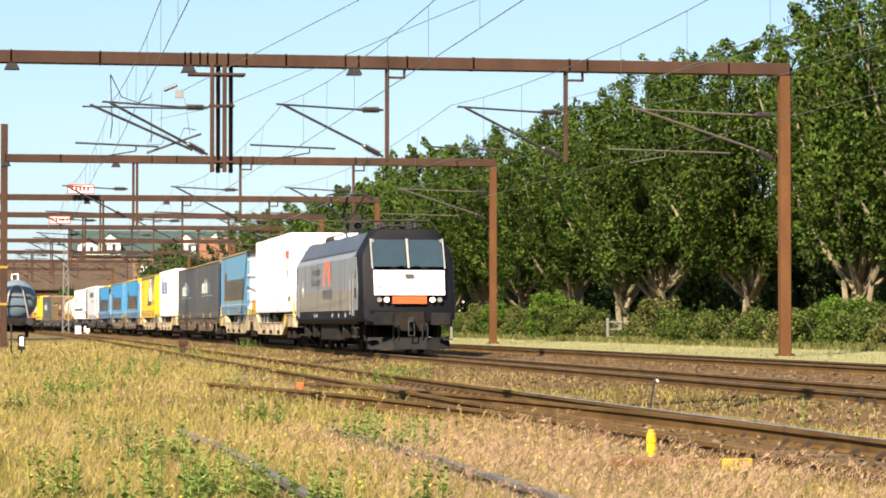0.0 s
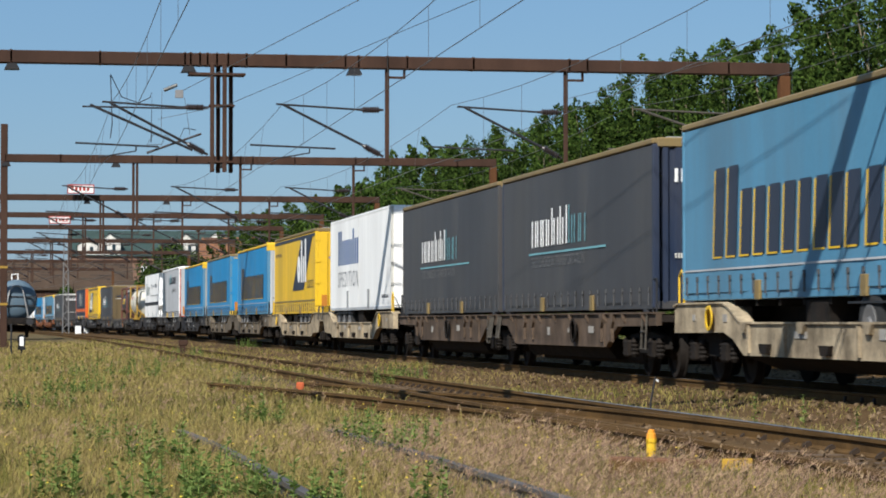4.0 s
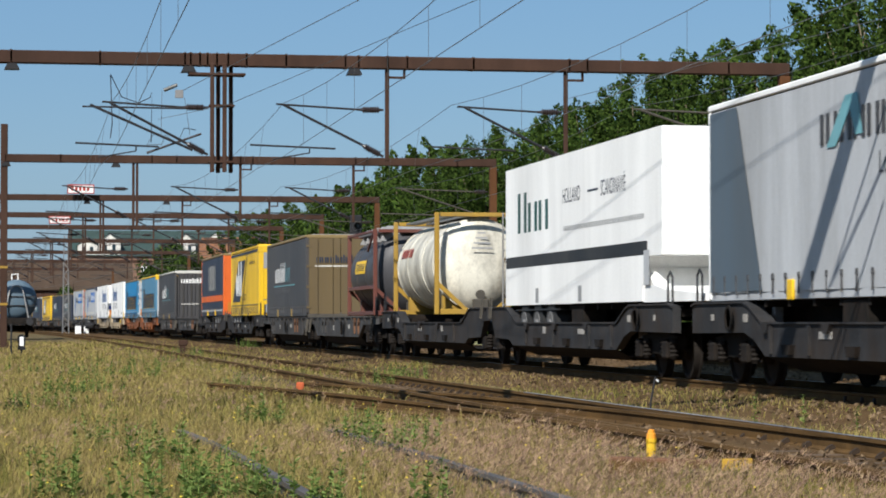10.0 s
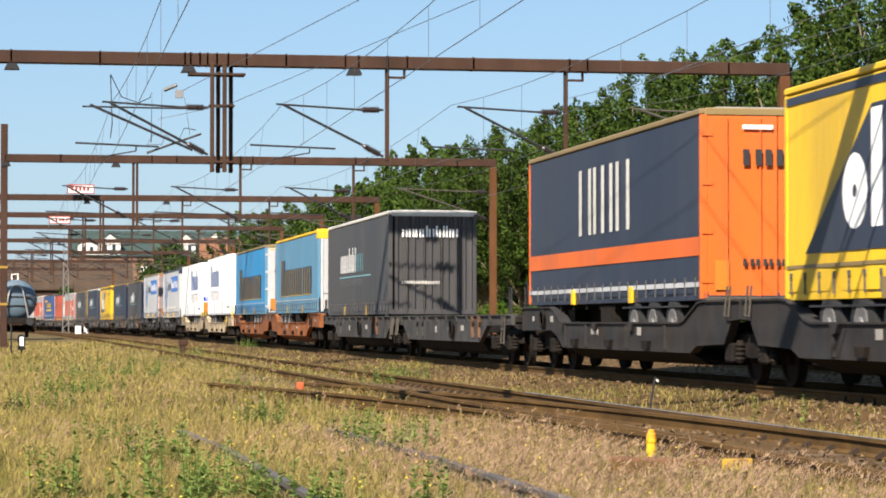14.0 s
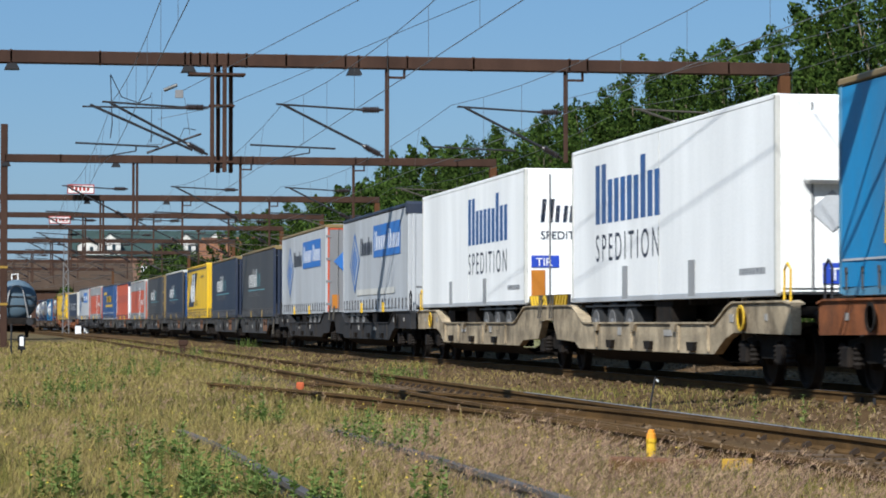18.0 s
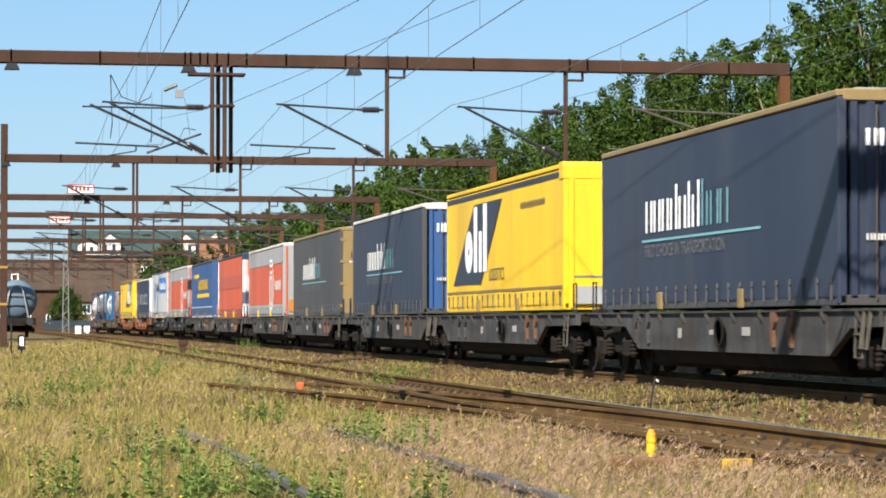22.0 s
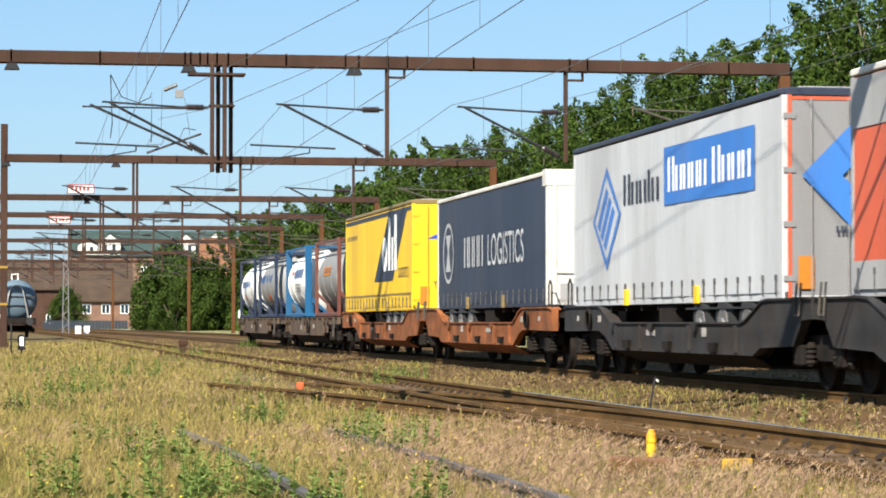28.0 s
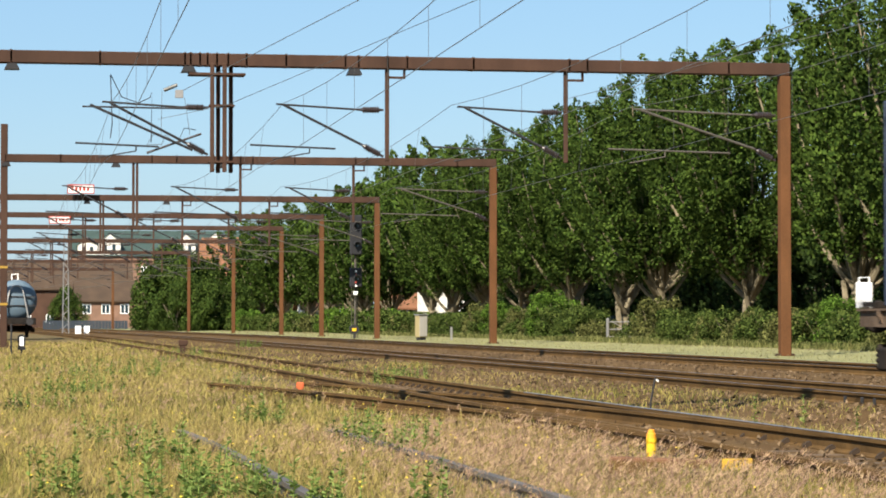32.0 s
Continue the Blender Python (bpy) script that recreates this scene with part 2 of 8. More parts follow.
def raw(name, verts, faces, mat):
    """Mesh data out of arrays, for stuff."""
    me = bpy.data.meshes.new(name)
    verts = np.asarray(verts, dtype=np.float32)
    faces = np.asarray(faces, dtype=np.int32)
    k = faces.shape[1]
    me.vertices.add(len(verts))
    me.vertices.foreach_set("co", verts.ravel())
    me.loops.add(faces.size)
    me.loops.foreach_set("vertex_index", faces.ravel())
    me.polygons.add(len(faces))
    me.polygons.foreach_set("loop_start", np.arange(0, faces.size, k, dtype=np.int32))
    me.update(calc_edges=True)
    me.materials.append(mat)
    return me


def lettering(text, size, mat, name="lettering", squeeze=1.0, gap=1.0):
    """Built-in font as flat mesh data, lying in its own x and y, from the origin on."""
    cu = bpy.data.curves.new(name, 'FONT')
    cu.body, cu.size, cu.space_character = text, size, gap
    ob = bpy.data.objects.new(name, cu)
    scene.collection.objects.link(ob)
    bpy.context.view_layer.update()
    me = bpy.data.meshes.new_from_object(ob.evaluated_get(bpy.context.evaluated_depsgraph_get()))
    bpy.data.objects.remove(ob)
    me.transform(Matrix.Diagonal((squeeze, 1, 1, 1)))
    me.materials.clear()
    me.materials.append(mat)
    me.name = name
    return me


# ---- the plan ----
RAIL_Z = 0.25
LINE = 12.28           # main line's centre
CURVE_AT, RADIUS = 130.0, 3650.0


def bend(s):
    """How far the lines have swung to the left at s, and by what angle."""
    d = max(0.0, s - CURVE_AT)
    return d * d / (2 * RADIUS), d / RADIUS


def on_line(x, s, z=0.0):
    off, ang = bend(s)
    return Vector((x - off, s, z))


def height(x, y):
    """The ground: a low field, ballast beds under the lines, a verge beyond."""
    off = np.where(y > CURVE_AT, (y - CURVE_AT) ** 2 / (2 * RADIUS), 0)
    off = np.where(y > 700, 44.5 + (y - 700) * 0.156, off)
    d = x + off
    near = np.clip((d - 9.0) / 1.6, 0, 1)
    far = np.clip((d - 18.6) / 1.6, 0, 1)
    z = 0.02 + 0.08 * near + 0.1 * np.clip((d - 14.2) / 1.2, 0, 1) + 0.07 * far
    z = z + 0.06 * np.clip((d - 4.4) / 0.8, 0, 1) * (1 - near) * np.clip((8.6 - d) / 0.8, 0, 1)
    z = z + 0.12 * np.clip((d - 24) / 6, 0, 1)
    z = z + 0.03 * np.sin(x * 0.9 + y * 0.31) * np.sin(y * 0.4 - x * 0.2) * (1 - near)
    return z


def spaced(stops):
    out = [stops[0][0]]
    for (a, _), (b, n) in zip(stops, stops[1:]):
        out += [a + (b - a) * (i + 1) / n for i in range(n)]
    return np.array(out)


gx = spaced([(-4000, 0), (-300, 8), (-40, 12), (-5, 20), (25, 120), (60, 30), (400, 14), (4000, 8)])
gy = spaced([(-800, 0), (-60, 8), (5, 8), (140, 160), (420, 90), (900, 20), (4500, 12)])
GX, GY = np.meshgrid(gx, gy)
GZ = height(GX, GY)
nx, ny = len(gx), len(gy)
idx = np.arange(nx * ny).reshape(ny, nx)
quads = np.stack([idx[:-1, :-1], idx[:-1, 1:], idx[1:, 1:], idx[1:, :-1]], -1).reshape(-1, 4)
gd = raw("ground", np.stack([GX, GY, GZ], -1).reshape(-1, 3), quads, M["ground"])
gd.materials.append(M["ballast"])
gd.materials.append(M["gravel_path"])
cx = (GX[:-1, :-1] + GX[1:, 1:]) / 2
cy = (GY[:-1, :-1] + GY[1:, 1:]) / 2
cd = cx + np.where(cy > CURVE_AT, (cy - CURVE_AT) ** 2 / (2 * RADIUS), 0)
mi = np.where((cd > 8.9) & (cd < 19.6) & (cy < 600), 1, 0)
mi = np.where((cd > 4.6) & (cd < 7.9) & (cy < 38), 1, mi)
mi = np.where((cd > 19.6) & (cd < 26.5) & (cy < 400), 2, mi)
gd.polygons.foreach_set("material_index", mi.ravel().astype(np.int32))
for p in gd.polygons:
    p.use_smooth = True
ground = tagged(new("ground", gd), "dry grassy railway field with brown ballast beds", "ground", "", "structure")


# ---- tracks ----
def rail_mesh(points):
    """A rail along points at its foot: foot, web and head as one section."""
    sec = [(-0.07, 0), (0.07, 0), (0.07, 0.015), (0.012, 0.035), (0.012, 0.115), (0.036, 0.125), (0.036, 0.158), (-0.036, 0.158), (-0.036, 0.125),
           (-0.012, 0.115), (-0.012, 0.035), (-0.07, 0.015)]
    n = len(sec)
    m = Mesh()
    v = []
    pts = [Vector(p) for p in points]
    for i, p in enumerate(pts):
        w = (pts[min(i + 1, len(pts) - 1)] - pts[max(i - 1, 0)]).normalized()
        r = Vector((w.y, -w.x, 0)).normalized()
        v += [p + r * a + Vector((0, 0, b)) for a, b in sec]
    f = [tuple(range(n)), tuple(range(len(v) - 1, len(v) - n - 1, -1))]
    for k in range(len(pts) - 1):
        f += [(k * n + i, k * n + (i + 1) % n, (k + 1) * n + (i + 1) % n, (k + 1) * n + i) for i in range(n)]
    return m.add(v, f)


def head_strip(points):
    m = Mesh()
    v = [p for q in points for p in ((q[0] - 0.034, q[1], q[2] + 0.1605), (q[0] + 0.034, q[1], q[2] + 0.1605))]
    return m.add(v, [(2 * i, 2 * i + 1, 2 * i + 3, 2 * i + 2) for i in range(len(points) - 1)])


SLEEPER = Mesh().prism([(-1.25, -0.12), (1.25, -0.12), (1.25, 0.0), (1.2, 0.03), (-1.2, 0.03), (-1.25, 0.0)], "y", -0.12, 0.12).data("sleeper", M["sleeper"])


def track(name, label, stations, sleepers, shine, z):
    """stations: (x of the centre, s). Two rails, worn heads, sleepers."""
    t = tagged(new(name), label, "railway track", "", "structure")
    for side in (-0.75, 0.75):
        pts = [Vector((x + side, s, z - 0.16)) for x, s in stations]
        rail = part("rail", rail_mesh(pts), M["old_rail"] if shine == "grey" else M["rail"], t)
        if shine and shine != "grey" and (shine is True or side > 0):
            part("rail_head", head_strip([p for p in pts if shine is True or p.y < shine]), M["rail_top"], rail)
    for x, s, ang in sleepers:
        part("sleeper", SLEEPER, None, t, m=pose(x, s, z - 0.19, 0, 0, ang))
    return t


def along(x, s0, s1, step=8.0):
    n = int((s1 - s0) / step) + 1
    return [(on_line(x, s0 + (s1 - s0) * i / n).x, s0 + (s1 - s0) * i / n) for i in range(n + 1)]


NEAR, FAR = 6.38, 17.0
M["clip"] = material("oily_black_steel", (0.04, 0.026, 0.016), 0.8, 0.2, 0.3, 6, 40, 0.2)
track("track_1", "main line track with rusty rails in brown ballast", along(LINE, -700, 620), [(LINE, 20 + 0.62 * i, 0) for i in range(170)], True, RAIL_Z)
track("track_2", "second line track with rusty rails before the verge", along(FAR, -40, 620), [(FAR, 30 + 0.62 * i, 0) for i in range(120)], True, RAIL_Z + 0.11)
track("track_3", "siding track with worn rails and a turnout in the grass", along(NEAR, -20, 420), [(NEAR, 12 + 0.65 * i, 0) for i in range(70)], 38.0, RAIL_Z)


def branch(s):
    d = max(0.0, s - 20.0)
    return NEAR + 0.02 - (d * d / 212.0 if d < 24 else 24 * 24 / 212.0 + (d - 24) * 0.2264)


track("track_4", "diverging turnout track half hidden in grass", [(branch(21.0 + i), 21.0 + i) for i in range(22)],
      [(branch(39 + 0.7 * i) - 0.3, 39 + 0.7 * i, 8) for i in range(6)], False, RAIL_Z - 0.01)
track("track_5", "abandoned overgrown track in tall grass", [(2.68 - 0.0052 * max(0, 2 * i - 15) ** 2, 6.0 + 2 * i) for i in range(11)], [], "grey", RAIL_Z - 0.11)
CLIP = Mesh().prism([(-0.11, 0.0), (-0.03, 0.0), (-0.03, 0.04), (-0.05, 0.06), (-0.08, 0.045), (-0.11, 0.02)], "y", -0.025, 0.025).data("rail_clip", M["clip"])
for name, x, s0, n, z in (("track_3", NEAR, 15.0, 48, RAIL_Z),):
    for i in range(n):
        for side in (-0.75, 0.75):
            part("rail_clip", CLIP, None, bpy.data.objects[name], m=pose(x + side, s0 + 0.65 * i, z - 0.15))
guard = tagged(new("check_rail"), "rusty check rail beside a turnout rail", "check rail", "", "structure")
part("rail", rail_mesh([Vector((NEAR - 0.62, 21 + i, RAIL_Z - 0.16)) for i in range(9)]), M["rail"], guard)

# ---- gantries of the overhead line ----
BEAM_Z = 8.2
M["dull_tube"] = material("dull_tube", (0.085, 0.075, 0.06), 0.6, 0.4, 0.2, 4, 40, 0.1)


def clamp(parent, x, z, size=0.16):
    part("clamp", Mesh().box(x - 0.035, x + 0.035, -size, size, z - size - 0.02, z + size + 0.03, 0.012), M["gantry"], parent)


def cantilever(parent, x, reach, steel, z0=5.67, z1=6.93):
    """From a post at x, reaching to the left: top tube, diagonal, steady arm, insulators."""
    part("top_tube", Mesh().tube((x - 0.75, 0, z1), (x - reach, 0, z1 + 0.12), 0.028), steel, parent)
    part("diagonal_tube", Mesh().tube((x - 0.7, 0, z0 + 0.32), (x - reach + 0.2, 0, z1 + 0.1), 0.036), steel, parent)
    part("steady_arm", Mesh().tube((x - 1.4, 0, z0 + 0.2), (x - reach - 0.7, 0, z0 + 0.28), 0.026).tube((x - reach + 0.9, 0, z0 + 0.08), (x - reach - 0.1, 0, z0 - 0.1), 0.018)
         .tube((x - reach + 0.9, 0, z0 + 0.08), (x - reach + 0.9, 0, z0 + 0.22), 0.02), steel, parent)
    for (p, q) in (((x - 0.1, 0, z0), (x - 0.72, 0, z0 + 0.33)), ((x - 0.1, 0, z1), (x - 0.78, 0, z1))):
        prof = [(0.0, 0.035), (0.15, 0.035)]
        for i in range(7):
            k = 0.18 + 0.095 * i
            prof += [(k, 0.062), (k + 0.02, 0.092), (k + 0.05, 0.092), (k + 0.065, 0.062)]
        m = Mesh().turned(p, q, prof + [(0.9, 0.035), (1.0, 0.035)])
        part("insulator", m, M["insulator"], parent)


def drop_post(parent, x, z0, r=0.055):
    part("drop_post", Mesh().box(x - r, x + r, -r, r, z0, BEAM_Z - 0.1, 0.012), M["gantry"], parent)
    part("bracket", Mesh().box(x, x + 0.5, -0.03, 0.03, BEAM_Z - 0.42, BEAM_Z - 0.36).box(x + 0.44, x + 0.5, -0.03, 0.03, BEAM_Z - 0.4, BEAM_Z - 0.14), M["gantry"], parent)


def gantry(s, right, left, drops, lamps, clamps, tall=0.0):
    g = thing("gantry", "rust-brown steel overhead line gantry across the tracks", "gantry", "overhead line gantries", m=Matrix.Translation(on_line(0, s)) @ pose(0, 0, 0, 0, 0, math.degrees(bend(s)[1])))
    b = Mesh().box(left, right, -0.16, 0.16, BEAM_Z - 0.17, BEAM_Z + 0.17, 0.02)
    part("beam", b, M["gantry"], g)
    for x, h in ((right - 0.13, 0.0), (left + 0.13, tall)):
        post = part("post", Mesh().box(x - 0.15, x + 0.15, -0.15, 0.15, 0.1, BEAM_Z + (h if h else -0.175), 0.02), M["gantry_post" if x > 10 else "gantry"], g)
        part("footing", Mesh().box(x - 0.42, x + 0.42, -0.42, 0.42, -0.3, 0.16, 0.05), M["stone"], post)
        part("base_plate", Mesh().box(x - 0.3, x + 0.3, -0.3, 0.3, 0.16, 0.2, 0.01).box(x - 0.22, x - 0.17, -0.2, 0.2, 0.2, 0.34).box(x + 0.17, x + 0.22, -0.2, 0.2, 0.2, 0.34), M["gantry"], post)
    for x in clamps:
        clamp(g, x, BEAM_Z)
    for x in lamps:
        part("floodlight", Mesh().prism([(x - 0.2, BEAM_Z - 0.34), (x + 0.2, BEAM_Z - 0.34), (x + 0.12, BEAM_Z - 0.18), (x - 0.12, BEAM_Z - 0.18)], "y", -0.2, 0.2), M["black"], g)
    for x, reach in drops:
        drop_post(g, x, 5.55)
        cantilever(g, x, reach, M["dark_steel"])
    cantilever(g, right - 0.28, 4.15, M["dull_tube"])
    return g


GANTRIES = [28.3, 69.3, 112.2, 147.2, 171.3, 193.0, 225.0, 262.0, 300.0, 345.0]
for i, s in enumerate(GANTRIES):
    right = 21.6
    left = [-6.0, -6.0, 0.15, -4.0, -4.0, -5.0, -6.0, -8.0, -10.0, -12.0][i]
    g = gantry(s, right, left, [(10.35, 3.0), (15.28, 3.0)] if i < 8 else [(10.35, 3.0)], [0.36, 5.0, 9.45] if i < 5 else [], [0.34, 2.66, 6.54, 7.6, 9.2, 9.56, 10.35, 10.88, 12.7, 15.36, 15.86, 19.85] if i < 4 else [], tall=1.45 if i == 2 else 0)
    # a bundle of four drop posts with two crossing cantilevers
    for dx, dy in ((-0.13, -0.2), (0.06, 0.2), (0.2, -0.2), (0.4, 0.2)) if i == 1 else ((0.0, 0.0), (0.16, 0.0)):
        z0 = 5.2
        x = 5.75 + dx
        part("drop_post", Mesh().box(x - 0.055, x + 0.055, dy - 0.055, dy + 0.055, z0, BEAM_Z - 0.1, 0.012), M["gantry"], g)
    if i == 1:
        part("cross_bracket", Mesh().box(5.0, 6.5, -0.28, 0.28, BEAM_Z - 0.42, BEAM_Z - 0.36), M["gantry"], g)
        for z in (5.55, 7.05):
            part("cross_bar", Mesh().box(5.55, 6.22, -0.26, 0.26, z - 0.1, z - 0.05), M["gantry"], g)
        for x in (4.9, 5.05, 5.3, 5.5, 5.75, 6.05):
            clamp(g, x, BEAM_Z)
    cantilever(g, 5.62, 2.9, M["dark_steel"])
    if i == 1:
        part("second_arm", Mesh().tube((5.1, -0.2, 5.78), (2.4, -0.2, 6.95), 0.036).tube((4.9, -0.2, 6.88), (2.2, -0.2, 6.9), 0.024), M["dark_steel"], g)
    if i == 2:
        for z in (3.5, 1.93):
            part("yellow_band", Mesh().box(0.115, 0.445, -0.165, 0.165, z, z + 0.1), M["dull_yellow"], g)

# ---- wires ----

def wire(name, label, pts, r=0.009):
    w = thing(name, label, "overhead wire", "overhead wires")
    m = Mesh().path(pts, r, 4)
    part("strand", m, M["wire"], w)
    return w


def overhead(x, pull, label):
    spans = [-25.0] + GANTRIES + [430.0]
    top, low, drops = [], [], Mesh()
    for k, (a, b) in enumerate(zip(spans, spans[1:])):
        for i in range(8):
            q = i / 8
            s = a + (b - a) * q
            sag = 4 * q * (1 - q)
            zig = 0.2 * (1 - 2 * q) * (1 if k % 2 else -1)
            over = x + pull * max(0.0, min(1.0, (GANTRIES[1] - s) / (GANTRIES[1] - GANTRIES[0])))
            top.append(on_line(over, s, 7.08 - 0.5 * sag))
            low.append(on_line(over + (zig if s > GANTRIES[1] else 0.0), s, 5.65))
            if i and b < 280:
                drops.tube(top[-1], low[-1], 0.005, None, 3)
    w = thing("catenary", label, "overhead wire", "overhead wires")
    part("carrying_wire", Mesh().path(top, 0.008, 4), M["wire"], w)
    part("contact_wire", Mesh().path(low, 0.008, 4), M["wire"], w)
    tagged(part("dropper", drops, M["wire"], w), kind="stuff")


for x, pull in ((7.55, -0.5), (12.1, -0.5), (FAR, -0.3), (3.0, -0.5)):
    overhead(x, pull, "thin catenary with droppers above a railway track")
for pts in (((4.88, 69.3, 7.39), (6.86, 49.5, 7.42), (9.1, 27.0, 7.45), (13.8, -20.0, 7.5)), ((4.2, 69.3, 6.6), (6.05, 69.0, 7.0), (8.45, 45.0, 6.95), (10.3, 27.0, 6.95), (15.0, -20.0, 7.0)),
            ((15.3, 69.3, 7.3), (16.9, 45.0, 7.0), (18.2, 27.0, 7.0), (21.5, -20.0, 7.1))):
    wire("feeder_wire", "thin diagonal wire crossing between gantries", [Vector(p) for p in pts])

# section switch, small plates hanging from the crossing wires
sw = thing("section_insulator", "hanging section insulator with a small white plate", "insulator", m=pose(4.62, 69.6, 0))
part("rod", Mesh().tube((-0.7, 0, 5.72), (0.75, 0, 6.25), 0.03), M["insulator"], sw)
part("horn", Mesh().path([(-0.5, 0, 6.25), (-0.7, 0, 5.95), (-0.3, 0, 5.95), (-0.2, 0, 6.2), (0.1, 0, 5.98), (0.3, 0, 6.4), (0.6, 0, 6.35)], 0.012, 4), M["wire"], sw)
part("plate", Mesh().box(0.05, 0.27, -0.02, 0.02, 7.2, 7.42, 0.01), M["galv"], sw)
part("hanger", Mesh().tube((-0.25, 0, 7.4), (0.1, 0, 7.55), 0.05).tube((-0.3, 0, 7.4), (-0.32, 0, 6.2), 0.008, None, 4).tube((0.3, 0, 7.2), (0.45, 0, 6.2), 0.008, None, 4), M["wire"], sw)
jumper = thing("jumper_cable", "black hanging jumper cable between the cantilevers", "cable", m=pose(0, 69.55, 0))
part("strand", Mesh().path([(2.95, 0, 7.8), (3.0, 0, 6.5), (2.95, 0, 6.1)], 0.014, 5).path([(2.95, 0, 7.8), (3.25, 0, 7.2), (3.7, 0, 7.05), (4.0, 0, 7.2), (4.05, 0, 7.35), (4.03, 0, 6.0)], 0.014, 5), M["black"], jumper)


# ---- the train: shared pieces ----
SPEED = 22.1
TRAIN = []             # (thing, its place behind the reference at the start)
LAG = 1.886


def at_time(u, t):
    s = u - LAG - SPEED * t
    off, ang = bend(s)
    return pose(LINE - off, s, RAIL_Z, 0, 0, math.degrees(ang))


def wheelset_mesh(r=0.45):
    m = Mesh()
    for s in (-1, 1):
        m.lathe([(s * 0.68, r + 0.03), (s * 0.7, r + 0.03), (s * 0.71, r), (s * 0.81, r - 0.005), (s * 0.815, r - 0.06), (s * 0.77, r - 0.09), (s * 0.78, 0.14), (s * 0.86, 0.12), (s * 0.86, 0.02)], "x", (0, 0, r), 20)
    return m.tube((-0.7, 0, r), (0.7, 0, r), 0.08, None, 8)


WHEELSET = wheelset_mesh().data("wheelset", M["wheel"], True)


SPRING = Mesh().lathe([(0.34, 0.05)] + [(0.36 + 0.035 * i, 0.085 if i % 2 else 0.06) for i in range(9)] + [(0.68, 0.05)], "z", (0, 0, 0), 10).data("spring", M["wheel"], True)


def bogie(parent, y, base=1.8, col="underframe"):
    b = Mesh()
    for s in (-1, 1):
        x0, x1 = (s * 0.93, s * 1.07)
        b.prism([(y - base / 2 - 0.35, 0.5), (y - base / 2 - 0.3, 0.72), (y - 0.5, 0.78), (y + 0.5, 0.78), (y + base / 2 + 0.3, 0.72), (y + base / 2 + 0.35, 0.5), (y + base / 2 - 0.3, 0.5),
                 (y + 0.45, 0.42), (y - 0.45, 0.42), (y - base / 2 + 0.3, 0.5)], "x", min(x0, x1), max(x0, x1))
    b.box(-0.95, 0.95, y - 0.3, y + 0.3, 0.45, 0.8, 0.03)
    bo = part("bogie", b, M[col], parent)
    for q in (-1, 1):
        part("wheelset", WHEELSET, None, bo, m=pose(0, y + q * base / 2, 0))
        for s in (-1, 1):
            box = Mesh().box(s * 1.13 - 0.1, s * 1.13 + 0.1, y + q * base / 2 - 0.17, y + q * base / 2 + 0.17, 0.34, 0.64, 0.03)
            for k in (-0.3, 0.3):
                part("spring", SPRING, None, bo, m=pose(s * 1.13, y + q * base / 2 + k, 0))
            part("axle_box", box, M["wheel"], bo)
    return bo


def buffers(parent, y, out, z=1.03):
    """Two buffers at a wagon's end; out is the way they point."""
    for s in (-1, 1):
        part("buffer", Mesh().lathe([(y, 0.1), (y + out * 0.3, 0.1), (y + out * 0.3, 0.07), (y + out * 0.52, 0.07), (y + out * 0.53, 0.2), (y + out * 0.57, 0.22), (y + out * 0.6, 0.2), (y + out * 0.605, 0.05)], "y", (s * 0.875, 0, z), 14), M["underframe"], parent)
    part("coupling", Mesh().box(-0.06, 0.06, min(y, y + out * 0.55), max(y, y + out * 0.55), 0.92, 1.0).path([(0.3, y, 0.95), (0.32, y + out * 0.3, 0.5), (0.3, y + out * 0.55, 0.8)], 0.03, 5)
         .path([(-0.3, y, 0.95), (-0.32, y + out * 0.3, 0.45), (-0.3, y + out * 0.55, 0.8)], 0.03, 5), M["black"], parent)


HAZARD = (M["yellow"], M["black"])
def grimy(name, base):
    """Wagon paint under blotches and runs of brake dust and rust."""
    return material(name, base, 0.75, 0, 0.45, 2.2, 22, 0.2, (0.035, 0.024, 0.016), 0.9, 1.3, spec=0.2)


WAGON_PAINT = {
    "beige": grimy("beige_wagon_paint", (0.374, 0.3, 0.197)),
    "grey_beige": grimy("grey_brown_wagon_paint", (0.14, 0.112, 0.0772)),
    "dark": grimy("dark_grey_wagon_paint", (0.0261, 0.0261, 0.0273)),
    "slate": grimy("slate_grey_wagon_paint", (0.0494, 0.0494, 0.0494)),
    "orange": grimy("faded_orange_wagon_paint", (0.224, 0.0768, 0.0262)),
    "brown": grimy("rusty_brown_wagon_paint", (0.0983, 0.0683, 0.0468)),
}
M["rust"] = material("orange_rust", (0.12, 0.06, 0.032), 0.9, 0, 0.4, 4, 30, 0.3)
M["grime_white"] = paint("faded_stencil_white", (0.33, 0.31, 0.28), 0.7, 0.4)
WAGON_WORDS = {"beige": "beige", "grey_beige": "dirty grey-brown", "dark": "dark grey", "slate": "slate grey", "orange": "faded orange", "brown": "rusty brown"}


def plates(parent, spots, mat="grime_white"):
    for y, z, w, h in spots:
        part("stencil_plate", Mesh().box(-1.312, -1.302, y - w / 2, y + w / 2, z - h / 2, z + h / 2), M[mat], parent)


